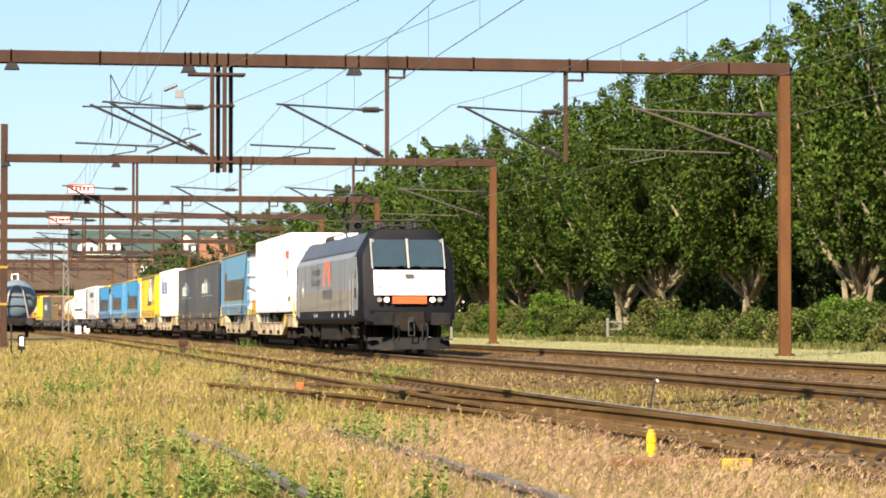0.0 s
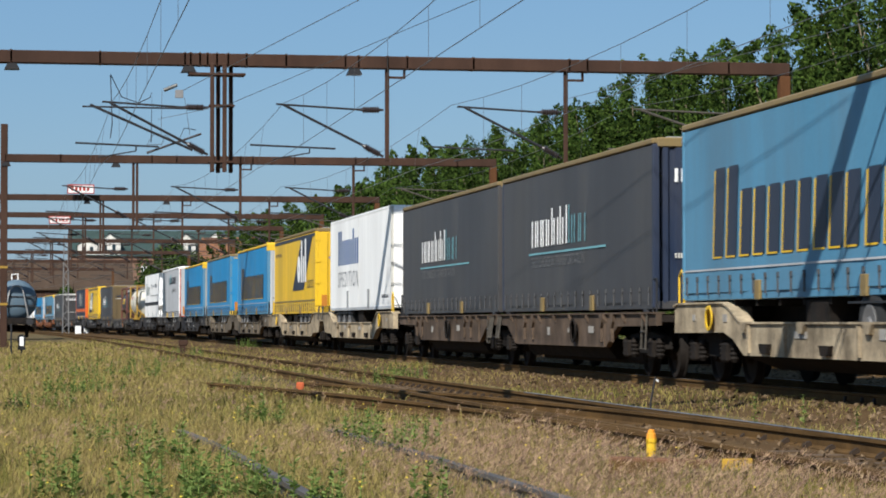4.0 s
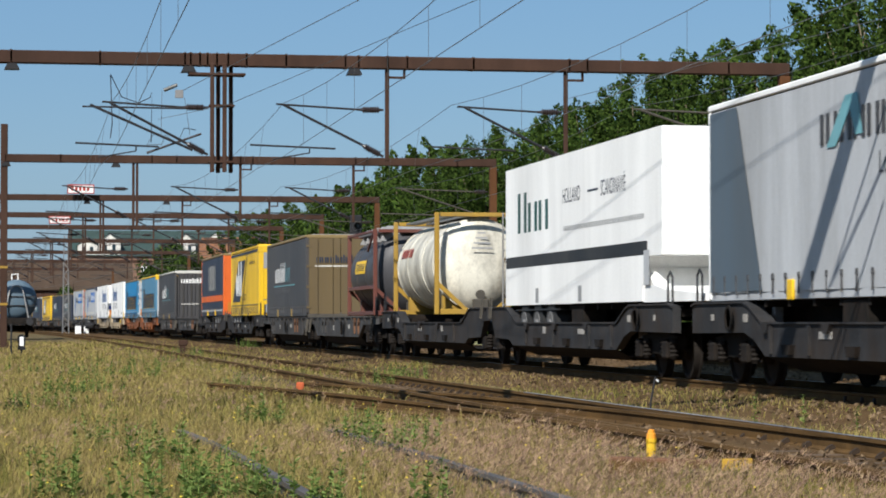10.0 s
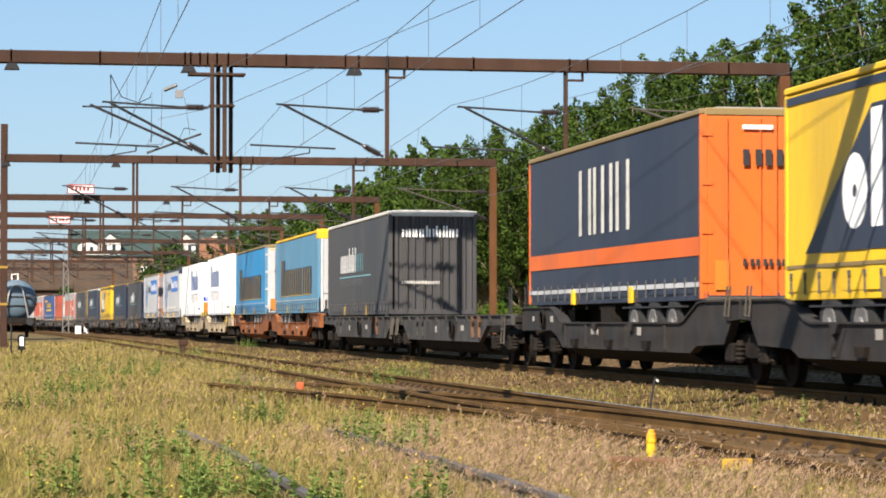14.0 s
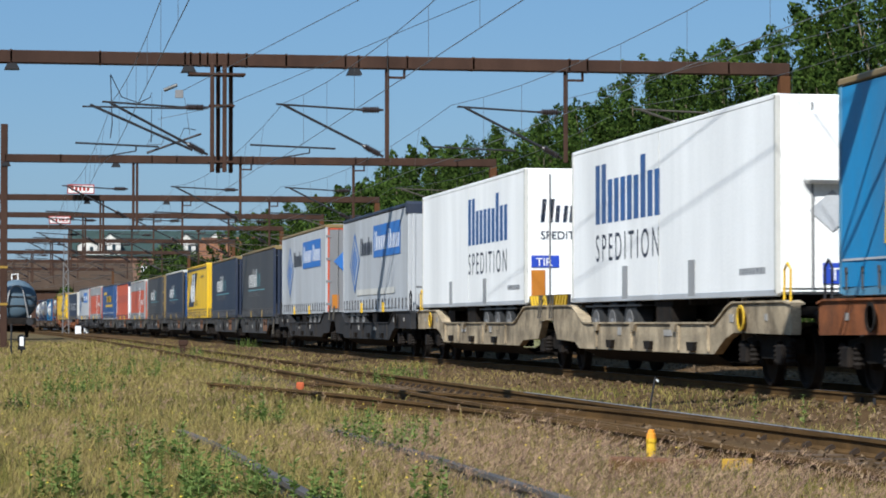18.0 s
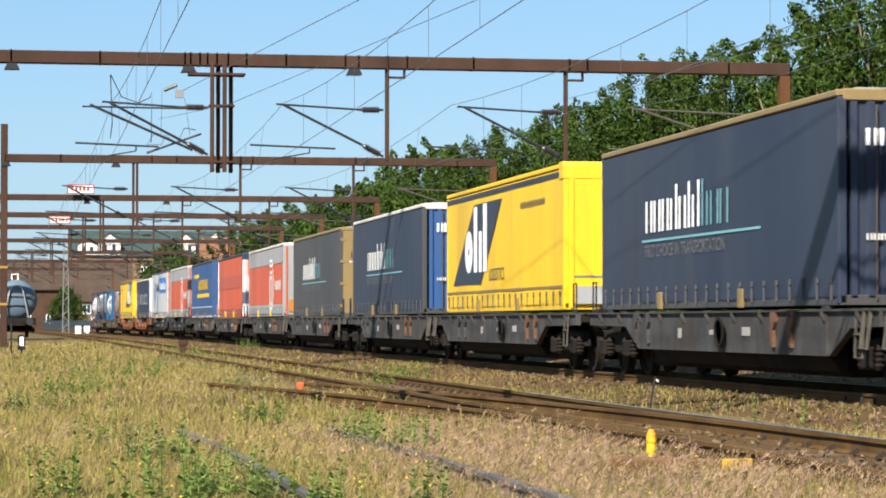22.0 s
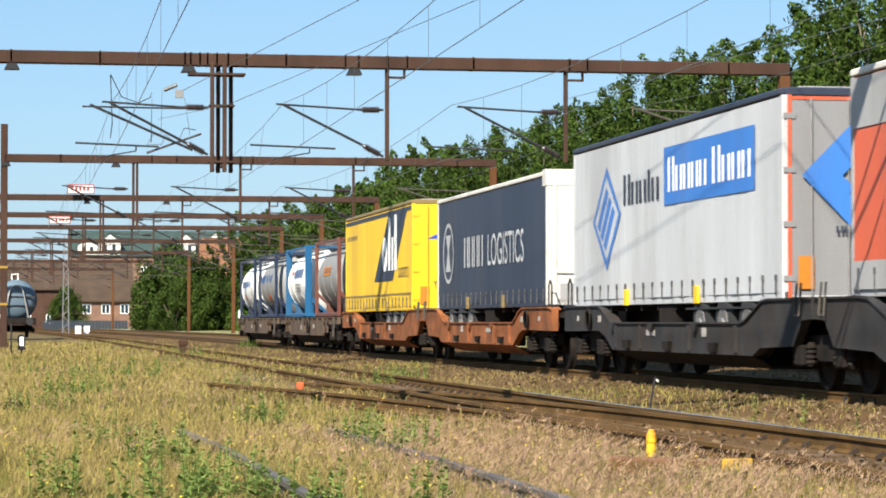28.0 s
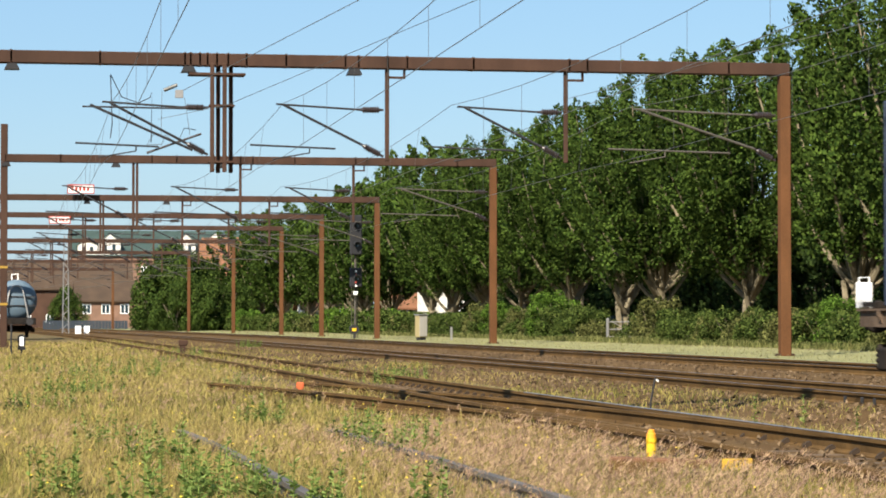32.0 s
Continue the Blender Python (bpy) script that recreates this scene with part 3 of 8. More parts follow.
def pocket_wagon(u0, u1, col):
    """Articulated pocket wagon: two units, each with a dropped side beam, on three bogies."""
    L = u1 - u0
    h = L / 2 - 0.62
    P = WAGON_PAINT[col]
    w = thing("pocket_wagon", "%s articulated pocket wagon carrying road trailers" % WAGON_WORDS[col], "rail wagon", "wagons of the train")
    for q in (-1, 1):
        # along one unit, from its outer end to the joint; q = -1 is the leading unit
        def Y(a):
            return q * (h - a)
        outline = [(0.0, 0.78), (0.0, 1.2), (0.25, 1.24), (2.9, 1.24), (3.2, 1.18), (3.9, 0.93), (h - 3.5, 0.93), (h - 3.2, 0.97), (h - 2.35, 1.25), (h - 2.0, 1.27), (h - 0.06, 1.27),
                   (h - 0.06, 1.0), (h - 0.5, 0.98), (h - 0.9, 0.62), (h - 2.5, 0.58), (h - 2.9, 0.46), (4.0, 0.46), (3.4, 0.7), (2.9, 0.8)]
        for s in (-1, 1):
            x0, x1 = sorted((s * 1.3, s * 1.16))
            beam = part("side_beam", Mesh().prism([(Y(a), z) for a, z in outline], "x", x0, x1), P, w)
            lip = Mesh()
            for (a0, z0), (a1, z1) in zip(outline[1:10], outline[2:11]):
                lip.add([(s * 1.1, Y(a0), z0), (s * 1.335, Y(a0), z0), (s * 1.335, Y(a1), z1), (s * 1.1, Y(a1), z1), (s * 1.1, Y(a0), z0 + 0.03), (s * 1.335, Y(a0), z0 + 0.03), (s * 1.335, Y(a1), z1 + 0.03), (s * 1.1, Y(a1), z1 + 0.03)],
                        [(0, 1, 2, 3), (4, 5, 6, 7), (0, 1, 5, 4), (1, 2, 6, 5), (2, 3, 7, 6), (3, 0, 4, 7)])
            part("top_flange", lip, P, beam)
            belly = Mesh()
            v = [(s * 1.29, Y(4.0), 0.46), (s * 1.29, Y(h - 2.9), 0.46), (s * 0.86, Y(h - 3.3), 0.26), (s * 0.86, Y(4.4), 0.26)]
            v += [(p[0] - s * 0.04, p[1], p[2]) for p in v]
            belly.add(v, [(0, 1, 2, 3), (4, 5, 6, 7), (0, 1, 5, 4), (1, 2, 6, 5), (2, 3, 7, 6), (3, 0, 4, 7)])
            # near-black paint stands in for shade under the beam; orange keeps its own
            part("belly_plate", belly, P if col == "orange" else M["underframe"], beam)
            for a in (5.2, 8.0, 10.8):
                part("gusset", Mesh().prism([(Y(a) + 0.9, 0.93), (Y(a) + 1.25, 0.93), (Y(a) + 1.16, 0.8), (Y(a) + 0.99, 0.8)], "x", *sorted((s * 1.285, s * 1.36))), P, beam)
                part("lifting_pad", Mesh().prism([(Y(a) - 0.22, 0.64), (Y(a) + 0.22, 0.64), (Y(a) + 0.16, 0.5), (Y(a) - 0.16, 0.5)], "x", *sorted((s * 1.28, s * 1.37))), M["underframe"], beam)
            for a in (4.3, 6.1, 9.3, 12.0):
                part("rib", Mesh().prism([(Y(a) - 0.05, 0.5), (Y(a) + 0.05, 0.5), (Y(a) + 0.05, 0.91), (Y(a) - 0.05, 0.91)], "x", *sorted((s * 1.29, s * 1.34))), P, beam)
        part("pocket_floor", Mesh().box(-0.86, 0.86, *sorted((Y(4.4), Y(h - 3.3))), 0.26, 0.32), M["underframe"], w)
        part("deck", Mesh().box(-1.16, 1.16, *sorted((Y(0.05), Y(2.9))), 1.05, 1.18).box(-1.16, 1.16, *sorted((Y(h - 2.2), Y(h - 0.1))), 1.1, 1.2), M["underframe"], w)
        part("hitch", Mesh().prism([(Y(1.2) - 0.5, 1.18), (Y(1.2) + 0.5, 1.18), (Y(1.2) + 0.3, 1.42), (Y(1.2) - 0.3, 1.42)], "x", -0.45, 0.45), M["underframe"], w)
        buffers(w, Y(0.0), q)
        part("handrail", Mesh().path([(-1.26, Y(0.15), 1.22), (-1.26, Y(0.15), 1.7), (-1.26, Y(0.3), 1.8), (-1.26, Y(0.45), 1.7), (-1.26, Y(0.45), 1.22)], 0.018, 6), M["yellow"] if col == "beige" else M["dark_steel"], w)
        part("brake_wheel", Mesh().lathe([(-1.36, 0.2), (-1.38, 0.2), (-1.38, 0.15), (-1.36, 0.15)], "x", (0, Y(2.3), 1.02), 14), M["yellow"] if col == "beige" else M["underframe"], w)
        plates(w, [(Y(6.8), 0.78, 0.55, 0.1), (Y(10.2), 0.8, 0.25, 0.14), (Y(3.0), 1.02, 0.22, 0.12), (Y(1.2), 1.03, 0.14, 0.1)])
        bogie(w, q * (h - 1.75))
        if col in ("beige", "grey_beige"):
            for k in range(6):
                y0 = q * 0.15 + q * 0.27 * k
                part("hazard_stripe", Mesh().prism([(y0, 1.3), (y0 + q * 0.15, 1.3), (y0 + q * 0.33, 1.5), (y0 + q * 0.18, 1.5)], "x", -1.3, -1.275), HAZARD[0], w)
            part("striped_plate", Mesh().box(-1.275, -1.25, *sorted((q * 0.05, q * 1.95)), 1.29, 1.51), M["black"], w)
    bogie(w, 0.0)
    part("joint", Mesh().box(-0.4, 0.4, -0.8, 0.8, 0.8, 1.0, 0.03), M["underframe"], w)
    for y in (-0.55, 0.55):
        part("step_bar", Mesh().path([(-1.32, y - 0.1, 1.5), (-1.36, y - 0.1, 1.05), (-1.36, y + 0.1, 1.05), (-1.32, y + 0.1, 1.5)], 0.018, 5), M["dull_tube"], w)
    TRAIN.append((w, (u0 + u1) / 2))
    return w


def flat_wagon(u0, u1, col, units=2):
    """Container wagon: fish-bellied side sills between the bogies, with spigots and rusty hooks."""
    L = u1 - u0
    h = L / 2 - 0.62
    P = WAGON_PAINT[col]
    w = thing("container_wagon", "%s container flat wagon with fish-bellied sills" % WAGON_WORDS[col], "rail wagon", "wagons of the train")
    spans = [(-h, -0.06), (0.06, h)] if units == 2 else [(-h, h)]
    for a, b in spans:
        for s in (-1, 1):
            x0, x1 = sorted((s * 1.3, s * 1.2))
            n = 0.0
            ea = 3.0 if a < -h + 0.1 else 1.35
            eb = 3.0 if b > h - 0.1 else 1.35
            outline = [(a, 0.9), (a, 1.1), (b, 1.1), (b, 0.9), (b - eb + 0.2, 0.88), (b - eb - 0.7, 0.5), (a + ea + 0.7, 0.5), (a + ea - 0.2, 0.88)]
            sill = part("side_sill", Mesh().prism(outline, "x", x0, x1), P, w)
            part("top_flange", Mesh().box(*sorted((s * 1.14, s * 1.345)), a, b, 1.1, 1.13), P, sill)
            part("belly_tank", Mesh().prism([(s * 1.19, 0.56), (s * 1.0, 0.28), (s * 0.9, 0.28), (s * 0.9, 0.6), (s * 1.19, 0.6)], "y", a + ea + 1.1, b - eb - 1.1), M["underframe"], sill)
            n = max(2, int((b - a) / 5.5))
            for k in range(n):
                y = a + (b - a) * (k + 0.5) / n
                for dy in (-0.42, 0.42):
                    part("hook", Mesh().prism([(y + dy - 0.16, 1.1), (y + dy + 0.1, 1.1), (y + dy + 0.08, 0.98), (y + dy + 0.13, 0.86), (y + dy + 0.06, 0.62), (y + dy - 0.05, 0.6), (y + dy - 0.02, 0.84), (y + dy - 0.12, 0.96)], "x", *sorted((s * 1.295, s * 1.35))),
                         M["rust"] if col != "brown" and k % 2 == 0 else P, sill)
            for k in range(int((b - a) / 1.45)):
                y = a + 0.75 + 1.45 * k
                part("flange_bracket", Mesh().prism([(s * 1.3, 1.1), (s * 1.37, 1.1), (s * 1.37, 1.04), (s * 1.3, 0.93)], "y", y - 0.02, y + 0.02), P, sill)
            for q in (a + ea + 0.75, b - eb - 0.75):
                part("stiffener", Mesh().box(*sorted((s * 1.298, s * 1.325)), q - 0.03, q + 0.03, 0.52, 1.09), P, sill)
        part("deck", Mesh().box(-1.2, -0.9, a, b, 0.96, 1.08).box(0.9, 1.2, a, b, 0.96, 1.08).box(-0.25, 0.25, a, b, 0.7, 1.05), M["underframe"], w)
        for k in range(7):
            y = a + 0.3 + (b - a - 0.6) * k / 6
            part("cross_bearer", Mesh().box(-1.2, 1.2, y - 0.09, y + 0.09, 0.92, 1.07), M["underframe"], w)
        # plain dark block added between the bogies to keep the space below black
        part("brake_gear", Mesh().box(-0.8, 0.8, a + 2.6, b - 2.6, 0.2, 0.6, 0.05), M["underframe"], w)
        plates(w, [((a + b) / 2 - 2.2, 0.82, 0.4, 0.13), ((a + b) / 2 + 1.6, 0.78, 0.2, 0.16), ((a + b) / 2 - 0.4, 0.8, 0.4, 0.08)])
        part("ladder", Mesh().path([(-1.33, a + 0.5, 1.1), (-1.36, a + 0.5, 0.5), (-1.36, a + 0.8, 0.5), (-1.33, a + 0.8, 1.1)], 0.02, 5).path([(-1.36, a + 0.5, 0.8), (-1.36, a + 0.8, 0.8)], 0.02, 5), M["dull_tube"], w)
        part("brake_wheel", Mesh().lathe([(-1.37, 0.24), (-1.4, 0.24), (-1.4, 0.19), (-1.37, 0.19)], "x", (0, (a + b) / 2 - 1.0, 0.8), 16), M["underframe"], w)
    for q in (-1, 1):
        buffers(w, q * h, q)
        bogie(w, q * (h - 1.55))
        if units == 2:
            part("handrail", Mesh().path([(-1.26, q * (h - 0.1), 1.1), (-1.26, q * (h - 0.1), 1.7), (-1.26, q * (h - 0.35), 1.7), (-1.26, q * (h - 0.35), 1.1)], 0.018, 6), M["dark_steel"], w)
    if units == 2:
        bogie(w, 0.0)
        for y in (-0.45, 0.45):
            part("step_bar", Mesh().path([(-1.32, y - 0.12, 1.1), (-1.38, y - 0.12, 0.62), (-1.38, y + 0.12, 0.62), (-1.32, y + 0.12, 1.1)], 0.03, 5), M["dull_tube"], w)
    TRAIN.append((w, (u0 + u1) / 2))
    return w


# ---- loads ----
INK = {}


def ink(name, base, amount=0.12, rough=0.5):
    if name not in INK:
        dust = (0.11, 0.098, 0.08) if max(base) < 0.12 else DIRT
        INK[name] = material(name + "_paint", base, rough, 0, 0.14, 1.0, 25, 0.1, dust, amount, 6.0)
    return INK[name]


C = dict(white=(0.84, 0.83, 0.8), cream=(0.575, 0.558, 0.506), blue=(0.014, 0.21, 0.45), dull_blue=(0.08, 0.22, 0.34), navy=(0.02, 0.028, 0.05), slate=(0.046, 0.045, 0.048), yellow=(0.7, 0.435, 0.009),
         orange=(0.62, 0.115, 0.012), red=(0.5, 0.085, 0.034), silver=(0.439, 0.449, 0.46), grey=(0.3, 0.3, 0.3), black=(0.02, 0.02, 0.022), royal=(0.02, 0.06, 0.42), deep=(0.02, 0.07, 0.2), mid=(0.035, 0.15, 0.45),
         brown=(0.115, 0.08, 0.034), teal=(0.16, 0.36, 0.4), ochre=(0.2, 0.14, 0.052), ink_blue=(0.03, 0.1, 0.28), frame_blue=(0.014, 0.024, 0.052), rust_red=(0.12, 0.042, 0.03), amber=(0.46, 0.165, 0.012), green=(0.02, 0.09, 0.08),
         stainless=(0.21, 0.208, 0.2), soiled=(0.662, 0.624, 0.52), mustard=(0.33, 0.2, 0.03), faded_red=(0.4, 0.075, 0.04), tank_white=(0.72, 0.71, 0.67), lilac=(0.3, 0.3, 0.36), gold=(0.22, 0.155, 0.06), lead=(0.14, 0.14, 0.14), tank_frame=(0.012, 0.085, 0.19), door_grey=(0.2, 0.2, 0.205), slate_blue=(0.075, 0.105, 0.135))
SIDE = -1.275


def dye(name):
    if name == "soiled" and name not in INK:
        INK[name] = material("soiled_tank_paint", C[name], 0.5, 0, 0.2, 1.4, 22, 0.1, (0.1, 0.088, 0.07), 1.0, 1.6, spec=0.3)
    return ink(name, C[name], 0.12 if name in ("white", "tank_white") else 0.2 if name == "navy" else 0.45 if name in ("cream", "tank_white", "silver", "grey", "stainless") else 0.42)


class Load:
    """A load on a wagon. a runs along its side from its trailing end to its leading end, z up from the rail."""

    def __init__(self, name, label, category, front, rear):
        self.L = rear - front
        self.ob = thing(name, label, category, "loads of the train")
        TRAIN.append((self.ob, (front + rear) / 2))

    def y(self, a):
        return self.L / 2 - a

    def poly(self, name, pts, col, label="", lift=0.006):
        m = Mesh().add([(SIDE - lift * 0.4, self.y(a), z) for a, z in pts], [tuple(range(len(pts)))])
        return part(name, m, dye(col), self.ob, label)

    def rect(self, name, a0, a1, z0, z1, col, label="", lift=0.006):
        return self.poly(name, [(a0, z0), (a1, z0), (a1, z1), (a0, z1)], col, label, lift)

    def end_rect(self, name, b0, b1, z0, z1, col, label="", lift=0.012):
        y = -self.L / 2 - lift
        return part(name, Mesh().add([(b0, y, z0), (b1, y, z0), (b1, y, z1), (b0, y, z1)], [(0, 1, 2, 3)]), dye(col), self.ob, label)

    def end_poly(self, name, pts, col, label="", lift=0.014):
        y = -self.L / 2 - lift
        return part(name, Mesh().add([(b, y, z) for b, z in pts], [tuple(range(len(pts)))]), dye(col), self.ob, label)

    def text(self, words, a, z, size, col, squeeze=1.0, lift=0.008, gap=1.0):
        me = lettering(words, size, dye(col), "lettering", squeeze, gap)
        m = Matrix(((0, 0, -1, SIDE - lift * 0.4), (-1, 0, 0, self.y(a)), (0, 1, 0, z), (0, 0, 0, 1)))
        return part("lettering", me, None, self.ob, m=m)

    def end_text(self, words, b, z, size, col, squeeze=1.0, lift=0.016):
        me = lettering(words, size, dye(col), "lettering", squeeze)
        m = Matrix(((1, 0, 0, b), (0, 0, -1, -self.L / 2 - lift), (0, 1, 0, z), (0, 0, 0, 1)))
        return part("lettering", me, None, self.ob, m=m)

    def bars(self, a0, a1, z, kinds, tall, col, stroke=0.3, slant=0.0, label="", lift=0.008, end=False, name="wordmark"):
        """A wordmark drawn as plain upright bars: two for each wide sign, one for each narrow; capitals of kinds stand taller."""
        m = Mesh()
        width = sum(0.5 if k in "iIl" else 1.5 if k in "mM" else 1.0 for k in kinds)
        step = (a1 - a0) / width
        a = a0
        for i, k in enumerate(kinds):
            w = step * (0.5 if k in "iIl" else 1.5 if k in "mM" else 1.0)
            h = tall if k in "XIlMd" else tall * 0.72
            t = step * stroke
            n = 1 if k in "iIl" else 3 if k in "mM" else 2
            for j in range(n):
                x = a + (w * 0.86 - t) * (j / (n - 1) if n > 1 else 0.3)
                hh = h if not (k == "d" and j == 0) else h * 0.7
                quad = [(x, z), (x + t, z), (x + t + slant * hh, z + hh), (x + slant * hh, z + hh)]
                if end:
                    y = -self.L / 2 - lift - 0.01
                    m.add([(p, y, q) for p, q in quad], [(0, 1, 2, 3)])
                else:
                    m.add([(SIDE - lift * 0.4, self.y(p), q) for p, q in quad], [(0, 1, 2, 3)])
            a += w
        return tagged(part(name, m, dye(col), self.ob, label), kind="stuff")


TYRE = Mesh().lathe([(-0.17, 0.26), (-0.17, 0.44), (-0.14, 0.5), (0.14, 0.5), (0.17, 0.44), (0.17, 0.26)], "x", (0, 0, 0), 20).data("tyre", M["rubber"], True)
RIM = Mesh().lathe([(-0.16, 0.27), (-0.185, 0.27), (-0.19, 0.24), (-0.178, 0.2), (-0.176, 0.11), (-0.21, 0.09), (-0.215, 0.01)], "x", (0, 0, 0), 16).data("rim", material("dusty_rim", (0.15, 0.145, 0.14), 0.6, 0.3, 0.2, 4, 40, 0.1), True)
STRAP = Mesh().prism([(-0.018, 0.0), (0.018, 0.0), (0.016, 0.2), (0.04, 0.23), (0.03, 0.3), (-0.03, 0.3), (-0.04, 0.23), (-0.016, 0.2)], "x", -0.012, 0.008).data("strap", material("strap_webbing", (0.07, 0.07, 0.072), 0.8, 0, 0.3, 5, 40, 0.1))


def running_gear(ld, at, z=0.5):
    """Three axles with road wheels; at: the middle axle's place from the trailing end."""
    for k in (-1.31, 0, 1.31):
        y = ld.y(at + k)
        ax = part("axle", Mesh().tube((-1.05, y, z + 0.38), (1.05, y, z + 0.38), 0.07), M["underframe"], ld.ob)
        for s in (-1, 1):
            wh = part("wheel", TYRE, None, ax, m=pose(s * 1.07, y, z + 0.42))
            part("rim", RIM, None, wh, m=pose(0, 0, 0, 0, 0, 0 if s < 0 else 180))


def chassis(ld, zb, wheels_front, skid=True):
    L = ld.L
    m = Mesh().box(-0.55, -0.42, -L / 2 + 0.3, L / 2 - 0.3, zb - 0.34, zb - 0.02).box(0.42, 0.55, -L / 2 + 0.3, L / 2 - 0.3, zb - 0.34, zb - 0.02)
    for k in range(12):
        y = -L / 2 + 0.5 + (L - 1.0) * k / 11
        m.box(-1.2, 1.2, y - 0.05, y + 0.05, zb - 0.12, zb - 0.005)
    part("chassis", m, M["underframe"], ld.ob)
    at = L - 3.2 if wheels_front else 3.2
    running_gear(ld, at)
    other = 2.6 if wheels_front else L - 2.6
    for s in (-1, 1):
        part("landing_leg", Mesh().box(s * 0.95 - 0.07, s * 0.95 + 0.07, ld.y(other) - 0.07, ld.y(other) + 0.07, 0.62, zb - 0.02, 0.01), M["galv"], ld.ob)
        part("mudguard", Mesh().box(s * 1.07 - 0.2, s * 1.07 + 0.2, ld.y(at + 2.1), ld.y(at - 2.1), zb - 0.12, zb - 0.09), M["black"], ld.ob)
    part("tool_box", Mesh().box(-1.2, -0.75, ld.y(L / 2 + 0.5), ld.y(L / 2 - 0.5), zb - 0.5, zb - 0.04, 0.02), M["underframe"], ld.ob)


def curtain_body(ld, zb, zt, side, cap, end, end_kind, fringe=True, posts="grey", rail=None, roof="grey"):
    """Curtain-sided box: floor sill, two slightly waved curtains, roof, both ends, corner posts, cap rail."""
    L, h = ld.L, 1.275
    part("floor", Mesh().box(-1.25, 1.25, -L / 2, L / 2, zb - 0.02, zb + 0.12, 0.01), dye(rail or posts), ld.ob)
    n = 44
    rng = random.Random(int(L * 977) + len(TRAIN))
    for s in (-1, 1):
        v, f = [], []
        rows = [zb + 0.1, zb + 0.42, zb + 0.9, (zb + zt) / 2, zt - 0.35, zt - 0.12]
        amps = [0.02, 0.011, 0.009, 0.009, 0.006, 0.0]
        ph = rng.uniform(0, 6)
        for j, z in enumerate(rows):
            for i in range(n + 1):
                y = -L / 2 + 0.12 + (L - 0.24) * i / n
                wob = amps[j] * (math.sin(i * 1.9 + ph) * 0.6 + math.sin(i * 0.43 + ph * 2 + j) * 0.7 + rng.uniform(-0.35, 0.35))
                v.append((s * (h - 0.011) + s * wob * 0.6, y, z))
        for j in range(len(rows) - 1):
            f += [(j * (n + 1) + i, j * (n + 1) + i + 1, (j + 1) * (n + 1) + i + 1, (j + 1) * (n + 1) + i) for i in range(n)]
        part("curtain", Mesh().add(v, f), dye(side), ld.ob, smooth=True)
        part("cap_rail", Mesh().box(*sorted((s * (h - 0.1), s * (h + 0.012))), -L / 2 + 0.02, L / 2 - 0.02, zt - 0.1, zt, 0.02), dye(cap), ld.ob)
        for y in (-L / 2 + 0.06, L / 2 - 0.06):
            part("corner_post", Mesh().box(*sorted((s * (h - 0.12), s * h)), y - 0.06, y + 0.06, zb, zt - 0.1, 0.015), dye(posts), ld.ob)
    part("roof", Mesh().prism([(-1.2, zt - 0.05), (1.2, zt - 0.05), (1.0, zt + 0.03), (-1.0, zt + 0.03)], "y", -L / 2 + 0.05, L / 2 - 0.05), dye(roof), ld.ob)
    part("tail_wall", Mesh().box(-1.16, 1.16, L / 2 - 0.05, L / 2, zb, zt - 0.06, 0.01), dye(end), ld.ob)
    y0 = -L / 2
    if end_kind == "doors":
        for s in (-1, 1):
            d = part("door", Mesh().box(*sorted((s * 0.008, s * 1.16)), y0 - 0.002, y0 + 0.05, zb + 0.05, zt - 0.12, 0.012), dye(end), ld.ob)
            for k in (0.3, 0.85):
                part("lock_bar", Mesh().tube((s * k, y0 - 0.03, zb + 0.05), (s * k, y0 - 0.03, zt - 0.15), 0.014, None, 6), dye(end) if end in ("yellow", "orange", "brown", "gold", "deep") else M["galv"], d)
            for k in range(4):
                z = zb + 0.3 + (zt - zb - 0.7) * k / 3
                part("hinge", Mesh().box(*sorted((s * 1.08, s * 1.26)), y0 - 0.02, y0 + 0.03, z - 0.04, z + 0.04), dye(end), d)
        part("header", Mesh().box(-1.2, 1.2, y0 - 0.01, y0 + 0.06, zt - 0.12, zt + 0.01, 0.02), dye(cap), ld.ob)
        part("bumper", Mesh().box(-1.2, 1.2, y0 - 0.02, y0 + 0.06, zb - 0.14, zb + 0.04, 0.015), M["dull_tube"], ld.ob)
        if end not in ("brown", "gold"):
            part("warning_board", Mesh().box(-1.05, -0.82, y0 - 0.035, y0 - 0.025, zb + 0.15, zb + 0.62), dye("amber"), ld.ob)
    elif end_kind == "corrugated":
        m = Mesh()
        pts = []
        for k in range(9):
            b = -1.1 + 2.2 * k / 9
            pts += [(b, y0), (b + 0.09, y0), (b + 0.13, y0 + 0.05), (b + 0.21, y0 + 0.05)]
        pts += [(1.13, y0), (1.13, y0 + 0.08), (-1.1, y0 + 0.08)]
        part("corrugated_door", m.prism(pts, "z", zb + 0.08, zt - 0.16), dye(end), ld.ob)
        part("header", Mesh().box(-1.2, 1.2, y0 - 0.01, y0 + 0.1, zt - 0.16, zt + 0.01, 0.02), dye(cap), ld.ob)
        for k in (-0.75, -0.25, 0.25, 0.75):
            part("lock_bar", Mesh().tube((k, y0 - 0.02, zb + 0.05), (k, y0 - 0.02, zt - 0.2), 0.014, None, 6), M["dull_tube"], ld.ob)
    else:
        part("nose_wall", Mesh().box(-1.16, 1.16, y0, y0 + 0.05, zb, zt - 0.06, 0.015), dye(end), ld.ob)
